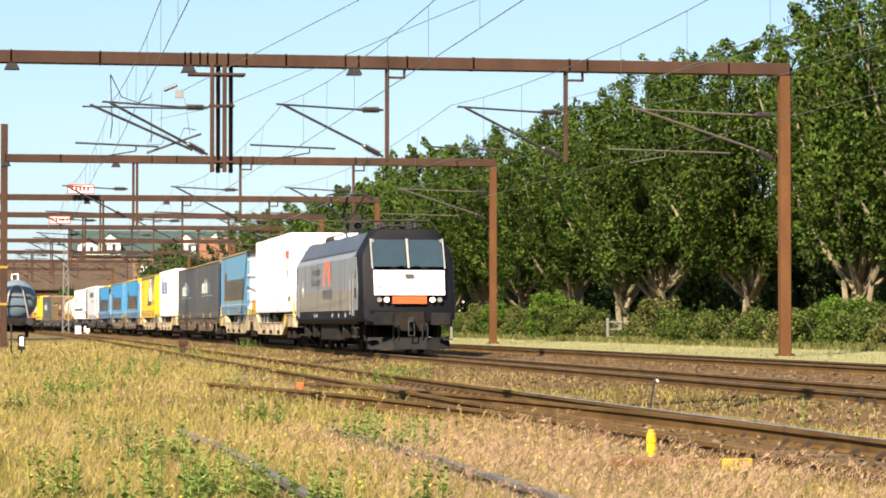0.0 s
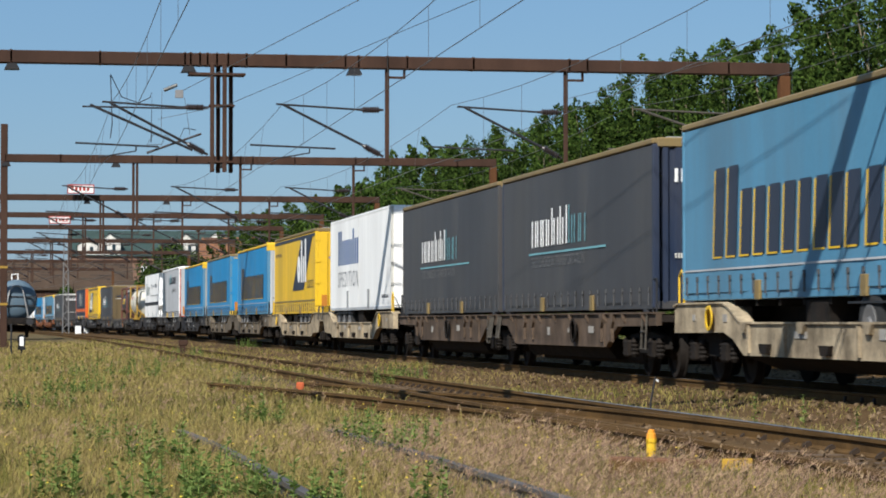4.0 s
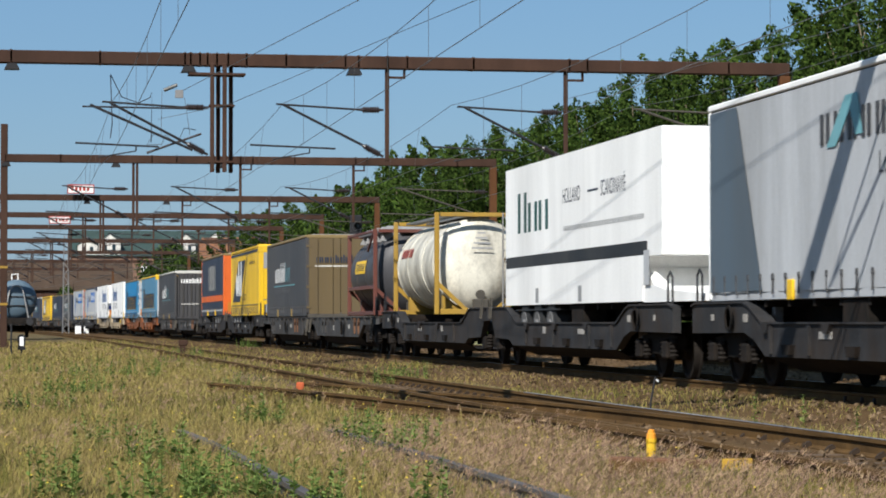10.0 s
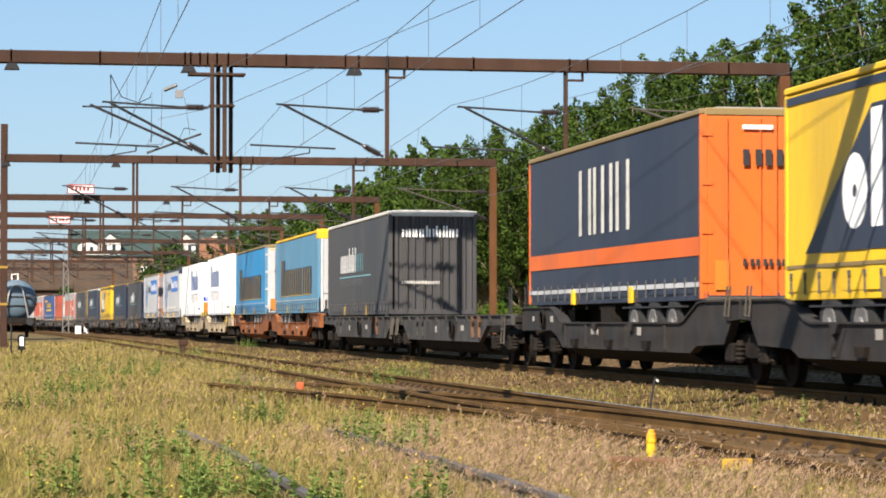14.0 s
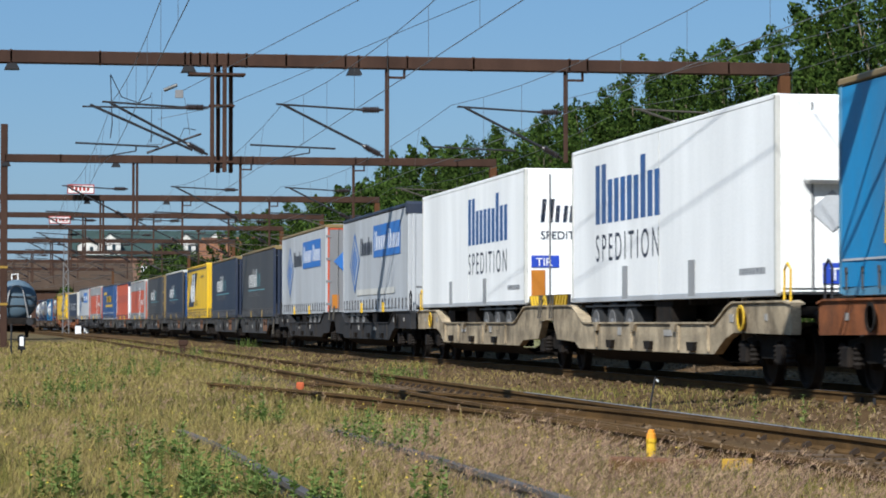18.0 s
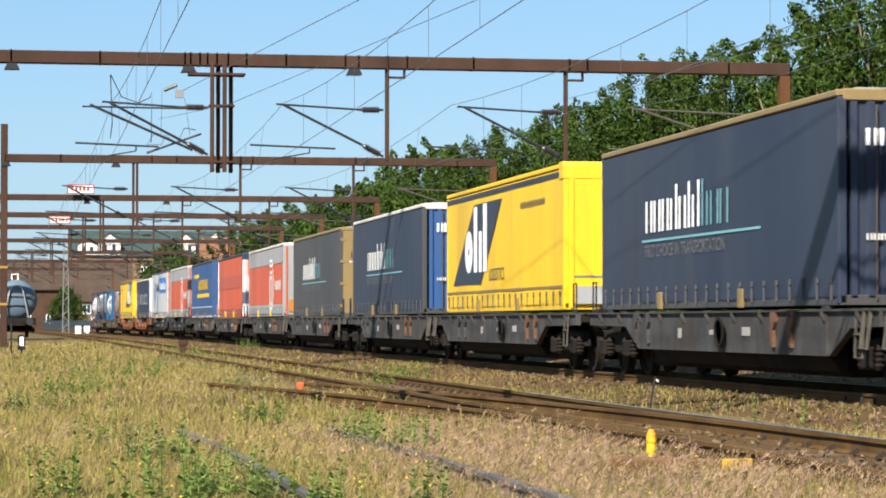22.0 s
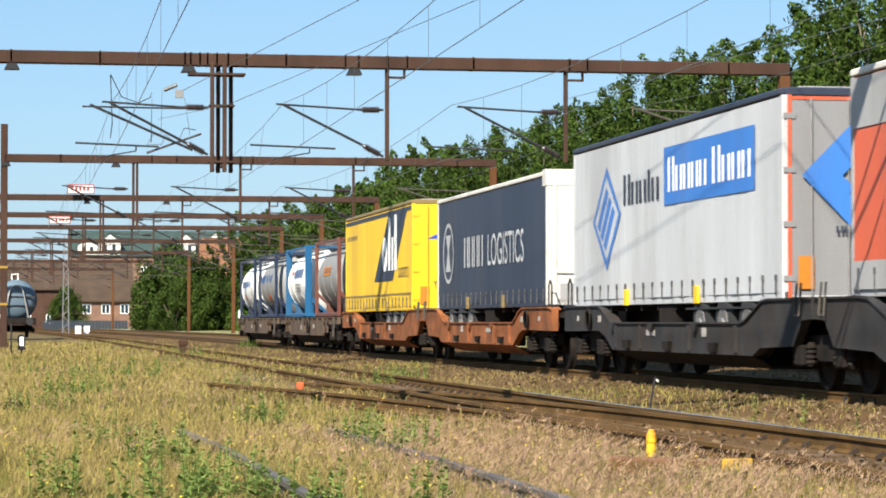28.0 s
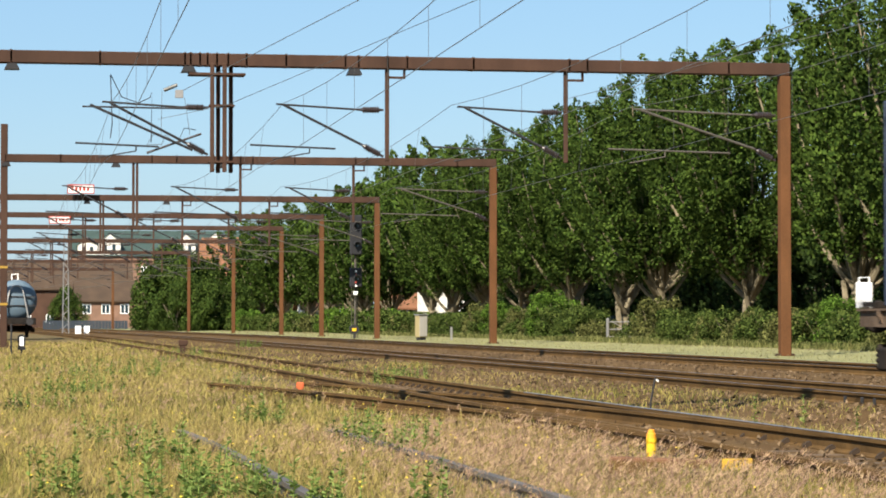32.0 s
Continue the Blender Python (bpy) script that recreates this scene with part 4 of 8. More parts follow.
        part("nose_cap", Mesh().prism([(y0 - 0.01, zt - 0.3), (y0 + 0.35, zt - 0.3), (y0 + 0.35, zt + 0.035), (y0 + 0.05, zt + 0.035), (y0 - 0.01, zt - 0.04)], "x", -1.29, 1.29), dye(cap), ld.ob)
        part("air_line", Mesh().path([(-0.3, y0 - 0.02, zb + 0.9), (-0.25, y0 - 0.06, zb + 0.4), (-0.35, y0 - 0.03, zb + 0.1)], 0.02, 5), M["black"], ld.ob)
        part("nose_plate", Mesh().box(-1.0, -0.3, y0 - 0.012, y0 - 0.002, zb + 0.1, zb + 0.45), dye("grey"), ld.ob)
        for x in (-1.1, -0.37, 0.37, 1.1):
            part("nose_rib", Mesh().prism([(x - 0.05, y0 + 0.002), (x + 0.05, y0 + 0.002), (x + 0.03, y0 - 0.02), (x - 0.03, y0 - 0.02)], "z", zb + 0.02, zt - 0.3), dye(end), ld.ob)
        part("nose_seam", Mesh().box(-1.14, 1.14, y0 - 0.008, y0 + 0.004, zb + 0.62, zb + 0.66), dye("lead"), ld.ob)
    if fringe:
        k = int(L / 0.62)
        for i in range(k):
            part("strap", STRAP, None, ld.ob, m=pose(SIDE - 0.003, ld.y((i + 0.5) * L / k), zb + 0.06))
    for a in (4.3, L - 4.6):
        part("grab_pad", Mesh().box(SIDE - 0.03, SIDE + 0.02, ld.y(a + 0.12), ld.y(a - 0.12), zb - 0.03, zb + 0.26, 0.01), dye("yellow" if side in ("silver", "red") or posts == "orange" else "ochre") if fringe else dye("grey"), ld.ob)


def box_body(ld, zb, zt, col, end, pads=True):
    """Smooth insulated box with rounded edges and panel joints."""
    L = ld.L
    part("body", Mesh().box(SIDE, 1.275, -L / 2, L / 2, zb, zt, 0.035), dye(col), ld.ob)
    for s in (-1, 1):
        part("base_rail", Mesh().box(*sorted((s * 1.2, s * 1.283)), -L / 2 + 0.02, L / 2 - 0.02, zb - 0.03, zb + 0.07, 0.01), dye("silver"), ld.ob)
        part("top_rail", Mesh().box(*sorted((s * 1.2, s * 1.283)), -L / 2 + 0.02, L / 2 - 0.02, zt - 0.07, zt + 0.006, 0.01), dye(col), ld.ob)
        for y in (-L / 2 + 0.05, L / 2 - 0.05):
            part("corner_post", Mesh().box(*sorted((s * 1.2, s * 1.283)), y - 0.055, y + 0.055, zb, zt - 0.01, 0.01), dye("cream" if col == "white" else col), ld.ob)
    y0 = -L / 2
    for s in (-1, 1):
        d = part("door", Mesh().box(*sorted((s * 0.008, s * 1.2)), y0 - 0.03, y0 + 0.01, zb + 0.08, zt - 0.1, 0.01), dye(end), ld.ob)
        for k in (0.25, 0.75):
            part("lock_bar", Mesh().tube((s * k, y0 - 0.05, zb + 0.08), (s * k, y0 - 0.05, zt - 0.12), 0.018, None, 6), M["galv"], d)
    if pads:
        for a in (4.3, L - 4.6):
            part("grab_pad", Mesh().box(SIDE - 0.012, SIDE, ld.y(a + 0.2), ld.y(a - 0.2), zb + 0.02, zb + 0.6, 0.004), dye("grey"), ld.ob)


def fix_marks(ld, zb, zt, yellow=True):
    L = ld.L
    z = zb + (zt - zb) * 0.23
    t = (zt - zb) * 0.48
    ld.bars(L * 0.134, L * 0.874, z - 0.03, "Xixemex", t, "yellow", 0.36, 0.1, "slanted bars of a yellow wordmark shadow", 0.006)
    ld.bars(L * 0.14, L * 0.88, z, "Xixemex", t, "navy", 0.36, 0.1, "slanted navy bars of a wordmark", 0.010)
    ld.rect("stripe", 0.15, L - 0.15, zb + 0.44, zb + 0.47, "silver", "thin pale line", 0.007)


def trailer_fix(front, rear, zt, end, end_kind, cap, side="blue"):
    ld = Load("curtain_trailer", "%s curtain-sided trailer with navy wordmark" % ("bright blue" if side == "blue" else "dusty blue"), "trailer", front, rear)
    zb = 1.32
    curtain_body(ld, zb, zt, side, cap, end, end_kind, posts="dull_blue", rail="dull_blue")
    chassis(ld, zb, end_kind == "doors")
    fix_marks(ld, zb, zt)
    if end_kind == "doors":
        ld.bars(-0.9, 1.0, zt - 1.15, "Xixemex", 0.32, "black", 0.34, 0.25, "", 0.02, True)
        ld.end_rect("trim_line", -1.1, 1.1, zt - 0.2, zt - 0.16, "yellow", "yellow trim line")
    return ld


def trailer_ohl(front, rear, zt, end_kind, zb=1.3, container=False, marks=0):
    ld = Load("curtain_trailer" if not container else "swap_body", "yellow curtain-sided %s with navy slanted panel" % ("trailer" if not container else "swap body"), "trailer" if not container else "swap body", front, rear)
    curtain_body(ld, zb, zt, "yellow", "ochre" if end_kind == "doors" else "yellow", "yellow", end_kind, posts="yellow", rail="yellow")
    if not container:
        chassis(ld, zb, end_kind == "doors")
    L = ld.L
    ld.rect("dark_hem", 0.1, L - 0.1, zt - 0.26, zt - 0.15, "navy", "dark hem under the roof rail")
    H = zt - zb
    a0, z0 = (6.4, zb + 0.84) if marks == 0 else (0.95, zb + 0.62)
    ld.poly("slanted_panel", [(a0, z0), (a0 + 3.65, z0), (a0 + 6.2, z0 + 1.86), (a0 + 2.8, z0 + 1.86)], "navy", "slanted navy panel")
    c = a0 + 2.12
    ring = [(c + 0.5 * math.cos(q * math.pi / 8), z0 + 0.77 + 0.5 * math.sin(q * math.pi / 8)) for q in range(16)]
    ld.poly("disc", ring, "white", "white disc", 0.010)
    ring = [(c + 0.09 * math.cos(q * math.pi / 6), z0 + 0.77 + 0.09 * math.sin(q * math.pi / 6)) for q in range(12)]
    ld.poly("dot", ring, "navy", "", 0.013)
    for b0, b1, top in ((2.78, 3.2, 1.8), (3.42, 3.78, 1.22), (3.95, 4.4, 1.84)):
        ld.rect("white_bar", a0 + b0, a0 + b1, z0 + 0.28, z0 + top, "white", "", 0.010)
    ld.text("LOGISTICS", a0 + 4.65, z0 + 0.06, 0.4, "navy", 0.95)
    ld.bars(L * (0.03 if marks == 0 else 0.68), L * (0.2 if marks == 0 else 0.87), zb + H * 0.75, "xxxxxxxxxxxx", 0.18, "ochre", 0.3)
    ld.rect("lower_rail", 0.1, L - 0.1, zb + 0.42, zb + 0.47, "ochre", "", 0.012)
    if end_kind == "doors":
        ld.end_poly("blue_triangle", [(-0.85, zt - 1.05), (1.1, zt - 1.05), (1.1, zt - 0.35), (0.55, zt - 0.35)], "royal", "blue triangular panel")
        ring = [(0.25 + 0.2 * math.cos(q * math.pi / 8), zt - 0.82 + 0.2 * math.sin(q * math.pi / 8)) for q in range(16)]
        ld.end_poly("disc", ring, "white", "", 0.018)
        ld.bars(0.5, 1.05, zt - 1.0, "Xl", 0.5, "white", 0.34, 0, "", 0.02, True)
        for k, (wd, b) in enumerate((("Padborg", 0.05), ("Oslo", 0.45), ("Flensburg", 0.05), ("Transport - Logistik", -0.7))):
            ld.end_text(wd, b, zt - 1.5 - 0.29 * k, 0.24, "navy", 0.9)
        ld.bars(0.0, 1.1, zt - 2.62, "xxxxxxxxxx", 0.15, "navy", 0.3, 0, "", 0.02, True)
    elif not container:
        ld.end_rect("grey_panel", -1.1, 1.1, zt - 1.0, zt - 0.32, "grey", "grey deflector panel")
    return ld


def norf_marks(ld, zb, zt, big=1.0):
    L = ld.L
    z = zb + (zt - zb) * 0.45
    t = (zt - zb) * 0.26 * big
    ld.bars(L * 0.24, L * 0.5, z, "xxxdxld", t, "white", 0.25, 0.02, "white bars of a wordmark", 0.010)
    ld.bars(L * 0.5, L * 0.62, z, "lixx", t, "teal", 0.16, 0.02, "teal bars of a wordmark", 0.010)
    ld.rect("underline", L * 0.22, L * 0.74, z - 0.16, z - 0.12, "teal", "teal underline", 0.010)
    ld.text("FIRST CHOICE IN TRANSPORTATION", L * 0.235, z - 0.42, 0.3, "lead")


def swap_norf(front, rear, zt, end, end_kind="corrugated", cap="ochre", side="slate"):
    zb = 1.2
    ld = Load("swap_body", "dark %s curtain-sided swap body with white wordmark" % ("navy" if side == "navy" else "grey"), "swap body", front, rear)
    curtain_body(ld, zb, zt, side, cap, end, end_kind, posts="slate" if end != "frame_blue" else "frame_blue", rail="slate")
    for a in (0.6, ld.L - 0.6):
        for s in (-1, 1):
            part("corner_casting", Mesh().box(*sorted((s * 1.1, s * 1.28)), ld.y(a) - 0.1, ld.y(a) + 0.1, 1.12, zb - 0.018, 0.01), M["dark_steel"], ld.ob)
    norf_marks(ld, zb, zt)
    if end_kind == "corrugated":
        ld.bars(-0.9, 0.75, zt - 0.75, "xxxdxldlix", 0.32, "white", 0.28, 0, "", 0.02, True)
        ld.bars(-0.9, 0.2, zb + 0.85, "xxxx xxxxxx", 0.12, "cream", 0.3, 0, "", 0.02, True)
    else:
        ld.bars(-0.9, 0.75, zt - 1.0, "xxxdxldlix", 0.28, "navy", 0.28, 0, "", 0.02, True)
        ld.end_rect("pale_line", -0.95, 0.95, zt - 1.15, zt - 1.1, "cream")
    return ld


def trailer_bruhn(front, rear, zt, end, at=2.0):
    zb = 1.36
    ld = Load("box_trailer", "smooth white box trailer with dark blue wordmark", "trailer", front, rear)
    box_body(ld, zb, zt, "white", "white")
    chassis(ld, zb, end == "doors")
    L, H = ld.L, zt - zb
    ld.bars(at, at + 4.9, zb + H * 0.49, "Xxxdx", H * 0.38, "ink_blue", 0.36, 0.0, "tall dark blue bars of a wordmark", 0.010)
    ld.text("SPEDITION", at, zb + H * 0.25, 0.72, "navy", 1.0, 0.008, 1.42)
    part("panel_joint", Mesh().box(SIDE - 0.004, SIDE, -0.012, 0.012, zb + 0.07, zt - 0.07), dye("cream"), ld.ob)
    ld.bars(L * 0.86, L * 0.96, zb + 0.3, "xxx xxx", 0.14, "navy", 0.3)
    if end == "doors":
        ld.bars(-0.95, 0.6, zt - 1.15, "Xxxdx", 0.5, "ink_blue", 0.3, 0.1, "", 0.02, True)
        ld.end_text("SPEDITION", -0.95, zt - 1.5, 0.24, "navy", 1.0, 0.05)
        ld.end_rect("plate", -1.15, -0.55, zt - 2.1, zt - 1.85, "royal", "blue plate", 0.05)
        ld.end_text("TIR", -1.05, zt - 2.07, 0.24, "white", 1.0, 0.06)
        ld.end_rect("warning_board", -1.15, -0.85, zb + 0.1, zb + 0.7, "amber", "amber board", 0.05)
    else:
        ld.end_rect("plate", -0.6, 0.0, zb + 0.15, zb + 0.45, "royal", "blue plate", 0.05)
        ld.end_text("TIR", -0.5, zb + 0.2, 0.26, "white", 1.0, 0.06)
        ld.end_poly("diamond", [(-0.45, zb + 0.9), (-0.1, zb + 1.2), (-0.45, zb + 1.5), (-0.8, zb + 1.2)], "silver", "grey diamond plate", 0.05)
        part("cooling_unit", Mesh().box(-0.9, 0.9, -L / 2 - 0.25, -L / 2 - 0.03, zt - 1.3, zt - 0.25, 0.05), dye("white"), ld.ob)
    return ld


def trailer_ewals(front, rear, zt, end_kind, cap="navy", panel=True):
    zb = 1.28
    ld = Load("curtain_trailer", "pale grey curtain-sided trailer with blue panel", "trailer", front, rear)
    curtain_body(ld, zb, zt, "silver", cap, "door_grey" if end_kind == "doors" else "silver", end_kind, posts="silver", rail="silver")
    chassis(ld, zb, end_kind == "doors")
    L, H = ld.L, zt - zb
    x, z = L * 0.205, zb + H * 0.52
    ld.poly("diamond", [(x - 1.1, z - 0.05), (x, z + 0.95), (x + 1.1, z + 0.05), (x, z - 0.95)], "mid", "blue outlined diamond", 0.007)
    ld.poly("diamond_inner", [(x - 0.92, z - 0.05), (x, z + 0.76), (x + 0.92, z + 0.05), (x, z - 0.76)], "silver", "", 0.010)
    for k in (-0.3, 0.0, 0.3):
        ld.poly("diamond_bar", [(x - 0.5 + k * 0.8, z - 0.3 - k * 0.6), (x - 0.3 + k * 0.8, z - 0.42 - k * 0.6), (x + 0.42 + k * 0.8, z + 0.28 - k * 0.6), (x + 0.22 + k * 0.8, z + 0.4 - k * 0.6)], "mid", "", 0.013)
    ld.bars(L * 0.3, L * 0.49, zb + H * 0.58, "Xxxls", H * 0.18, "navy", 0.28, 0, "", 0.010)
    ld.rect("blue_panel", L * 0.51, L * 0.9, zb + H * 0.54, zb + H * 0.86, "mid", "blue panel", 0.008)
    ld.bars(L * 0.53, L * 0.71, zb + H * 0.61, "Xxxxo", H * 0.19, "white", 0.26, 0, "", 0.012)
    ld.bars(L * 0.73, L * 0.89, zb + H * 0.61, "Xxxe", H * 0.19, "white", 0.26, 0, "", 0.012)
    if end_kind == "doors":
        ld.end_rect("red_frame", -1.2, -1.14, zb, zt - 0.1, "red", "red door frame")
        ld.end_rect("red_frame", -1.2, 1.2, zt - 0.17, zt - 0.12, "red")
        cz = zt - 1.25
        ld.end_poly("chevron", [(-1.0, cz), (-0.1, cz + 0.9), (0.25, cz + 0.62), (-0.4, cz), (0.25, cz - 0.62), (-0.1, cz - 0.9)], "mid", "blue open diamond", 0.05)
        ld.end_poly("chevron_bar", [(-0.3, cz - 0.25), (-0.15, cz - 0.4), (0.6, cz + 0.35), (0.45, cz + 0.5)], "mid", "", 0.05)
        ld.bars(-0.5, 0.9, zb + 0.95, "xxxxxxxxxxx", 0.14, "navy", 0.3, 0, "", 0.05, True)
    elif panel:
        ld.rect("pale_plate", L * 0.24, L * 0.82, zb + 0.5, zb + 0.68, "cream", "pale strip", 0.016)
    return ld


def trailer_arcese(front, rear, zt, container, marks=True):
    zb = 1.22 if container else 1.3
    ld = Load("swap_body" if container else "curtain_trailer", "red and grey curtain-sided load with white emblem", "swap body" if container else "trailer", front, rear)
    curtain_body(ld, zb, zt, "red", "cream", "grey", "doors", posts="grey", rail="grey")
    if not container:
        chassis(ld, zb, True)
    L, H = ld.L, zt - zb
    ld.rect("grey_band", 0.1, L - 0.1, zt - H * 0.265, zt - 0.13, "grey", "grey upper band", 0.012)
    ld.rect("hem", 0.1, L - 0.1, zb + 0.08, zb + 0.45, "grey", "grey lower hem", 0.014)
    x, z = L * 0.7, zb + H * 0.38
    for r0, r1 in ((0.62, 0.5), (0.34, 0.22)):
        loop = [(math.cos(q * math.pi / 10), math.sin(q * math.pi / 10)) for q in range(20)]
        ring = [(x - 0.2 + r * c, z - 0.05 + r * d * 0.8 + (0.32 if d > 0 else -0.32)) for r in (r0, r1) for c, d in loop]
        m = Mesh().add([(SIDE - 0.016, ld.y(a), b) for a, b in ring], [(i, (i + 1) % 20, 20 + (i + 1) % 20, 20 + i) for i in range(20)])
        part("emblem_ring", m, dye("white"), ld.ob, "white emblem ring")
    for k in range(2):
        ld.rect("emblem_bar", x - 0.75, x + 0.2, z + 0.9 + k * 0.2, z + 1.0 + k * 0.2, "white", "", 0.016)
    ld.poly("emblem_chevron", [(x + 0.3, z + 1.1), (x + 0.95, z + 0.2), (x + 0.55, z - 0.7), (x + 0.45, z - 0.7), (x + 0.8, z + 0.2), (x + 0.2, z + 1.05)], "white", "white chevron", 0.016)
    ld.bars(L * 0.79, L * 0.95, z - 0.05, "xxxxxx", 0.5, "white", 0.24, 0.08, "white bars of a wordmark", 0.016)
    ld.end_rect("red_frame", -1.16, -1.1, zb, zt - 0.12, "red", "red door frame", 0.04)
    for k in range(3):
        ld.end_rect("emblem_bar", -0.45, 0.75, zt - 0.75 - k * 0.2, zt - 0.65 - k * 0.2, "red", "red emblem bar", 0.05)
    for r0, r1 in ((0.75, 0.62), (0.48, 0.36)):
        ring = [(0.1 + r0 * math.cos(q * math.pi / 10), zb + H * 0.42 + r0 * 0.62 * math.sin(q * math.pi / 10)) for q in range(20)]
        inner = [(0.1 + r1 * math.cos(q * math.pi / 10), zb + H * 0.42 + r1 * 0.62 * math.sin(q * math.pi / 10)) for q in range(20)]
        m = Mesh().add([(a, -L / 2 - 0.05, b) for a, b in ring + inner], [(i, (i + 1) % 20, 20 + (i + 1) % 20, 20 + i) for i in range(20)])
        part("emblem_ring", m, dye("red"), ld.ob, "red emblem ring")
    return ld


def tank_container(front, rear, zt, frame, shell, label, marks=None, bands=True, zb=1.16):
    """Frame with corner posts, end diagonals and rails; a lying cylinder with domed ends, walkway and ladder."""
    ld = Load("tank_container", label, "tank container", front, rear)
    L = ld.L
    F = dye(frame)
    for y in (-L / 2 + 0.08, L / 2 - 0.08):
        for s in (-1, 1):
            part("corner_post", Mesh().box(*sorted((s * (0.98 if frame == "tank_frame" else 1.1), s * 1.22)), y - 0.06, y + 0.06, zb, zt, 0.015), F, ld.ob)
            part("brace", Mesh().prism([(s * 1.12, zb + 0.85), (s * 1.12, zb + 0.7), (s * 0.45, zb + 0.1), (s * 0.3, zb + 0.1)], "y", y - 0.04, y + 0.04), F, ld.ob)
        part("end_rail", Mesh().box(-1.07, 1.07, y - 0.07, y + 0.07, zb, zb + 0.14, 0.01), F, ld.ob)
        part("end_rail", Mesh().box(-1.07, 1.07, y - 0.05, y + 0.05, zt - 0.11, zt, 0.01), F, ld.ob)
    for s in (-1, 1) if frame != "mustard" else ():
        part("bottom_rail", Mesh().box(*sorted((s * 1.12, s * 1.2)), -L / 2 + 0.1, L / 2 - 0.1, zb + 0.02, zb + 0.13, 0.01), F, ld.ob)
        part("top_rail", Mesh().box(*sorted((s * 1.12, s * 1.2)), -L / 2 + 0.1, L / 2 - 0.1, zt - 0.1, zt - 0.02, 0.01), F, ld.ob)
    r = 1.185
    cz = zb + 0.13 + r
    e = L / 2 - 0.2
    prof = [(-e, 0.02), (-e + 0.03, 0.4), (-e + 0.1, 0.75), (-e + 0.22, 1.0), (-e + 0.4, r), (e - 0.4, r), (e - 0.22, 1.0), (e - 0.1, 0.75), (e - 0.03, 0.4), (e, 0.02)]
    sh = part("shell", Mesh().lathe(prof, "y", (0, 0, cz), 36), dye(shell), ld.ob, smooth=True)
    if bands:
        for y in (-e + 0.42, -L / 6, L / 6, e - 0.42):
            part("band", Mesh().lathe([(y - 0.03, r), (y - 0.03, r + 0.012), (y + 0.03, r + 0.012), (y + 0.03, r)], "y", (0, 0, cz), 36), dye(shell), sh, smooth=True)
    part("walkway", Mesh().box(-0.35, 0.35, -L / 2 + 0.4, L / 2 - 0.4, zt - 0.09, zt - 0.04).box(-0.9, -0.6, -L / 2 + 0.3, L / 2 - 0.3, zt - 0.09, zt - 0.04), M["galv"], ld.ob)
    part("manhole", Mesh().lathe([(cz + r - 0.02, 0.3), (zt - 0.1, 0.3), (zt - 0.08, 0.1)], "z", (0, 0, 0), 14), M["galv"], ld.ob)
    lad = Mesh().tube((0.55, -L / 2 - 0.02, zb), (0.55, -L / 2 - 0.02, zt), 0.022, None, 6).tube((0.95, -L / 2 - 0.02, zb), (0.95, -L / 2 - 0.02, zt), 0.022, None, 6)
    for k in range(9):
        lad.tube((0.55, -L / 2 - 0.02, zb + 0.25 + k * 0.28), (0.95, -L / 2 - 0.02, zb + 0.25 + k * 0.28), 0.016, None, 5)
    part("ladder", lad, M["galv"], ld.ob)
    part("valve", Mesh().lathe([(-e - 0.05, 0.12), (-e + 0.05, 0.12)], "y", (0, 0, cz - 0.8), 12).box(-0.2, 0.2, -e - 0.1, -e + 0.1, zb + 0.1, zb + 0.4, 0.02), M["dull_tube"], ld.ob)
    for y in (-L / 2 + 0.7, L / 2 - 0.95):
        part("saddle", Mesh().box(-0.9, 0.9, y, y + 0.25, zb + 0.1, zb + 0.5), F, ld.ob)
    ld.cz, ld.r = cz, r

    def wrap(name, a0, a1, z0, z1, col, label=""):
        """A sign laid on the shell, a along it, z its heights."""
        n = 6
        v, f = [], []
        for i in range(n + 1):
            z = z0 + (z1 - z0) * i / n
            x = -math.sqrt(max(0.0, (r + 0.016) ** 2 - (z - cz) ** 2))
            v += [(x, ld.y(a0), z), (x, ld.y(a1), z)]
        f = [(2 * i, 2 * i + 1, 2 * i + 3, 2 * i + 2) for i in range(n)]
        return part(name, Mesh().add(v, f), dye(col), ld.ob, label, smooth=True)
    ld.wrap = wrap

    def words(text, a, z, size, col, squeeze=1.0):
        me = lettering(text, size, dye(col), "lettering", squeeze)
        for p in me.vertices:
            zz = z + p.co.y
            x = -math.sqrt(max(0.01, (r + 0.018) ** 2 - (zz - cz) ** 2))
            p.co = (x, ld.y(a + p.co.x), zz)
        return part("lettering", me, None, ld.ob)
    ld.words = words
    return ld


# ---- the locomotive ----
M["plough"] = material("scuffed_black_steel", (0.009, 0.009, 0.0095), 0.75, 0, 0.4, 3, 25, 0.15, (0.035, 0.03, 0.026), 0.5, spec=0.12)
M["lamp_lit"] = bpy.data.materials.new("lit_headlight")
M["lamp_lit"].use_nodes = True
M["lamp_lit"].node_tree.nodes["Principled BSDF"].inputs["Emission Color"].default_value = (1.0, 0.75, 0.45, 1)
M["lamp_lit"].node_tree.nodes["Principled BSDF"].inputs["Emission Strength"].default_value = 1.6


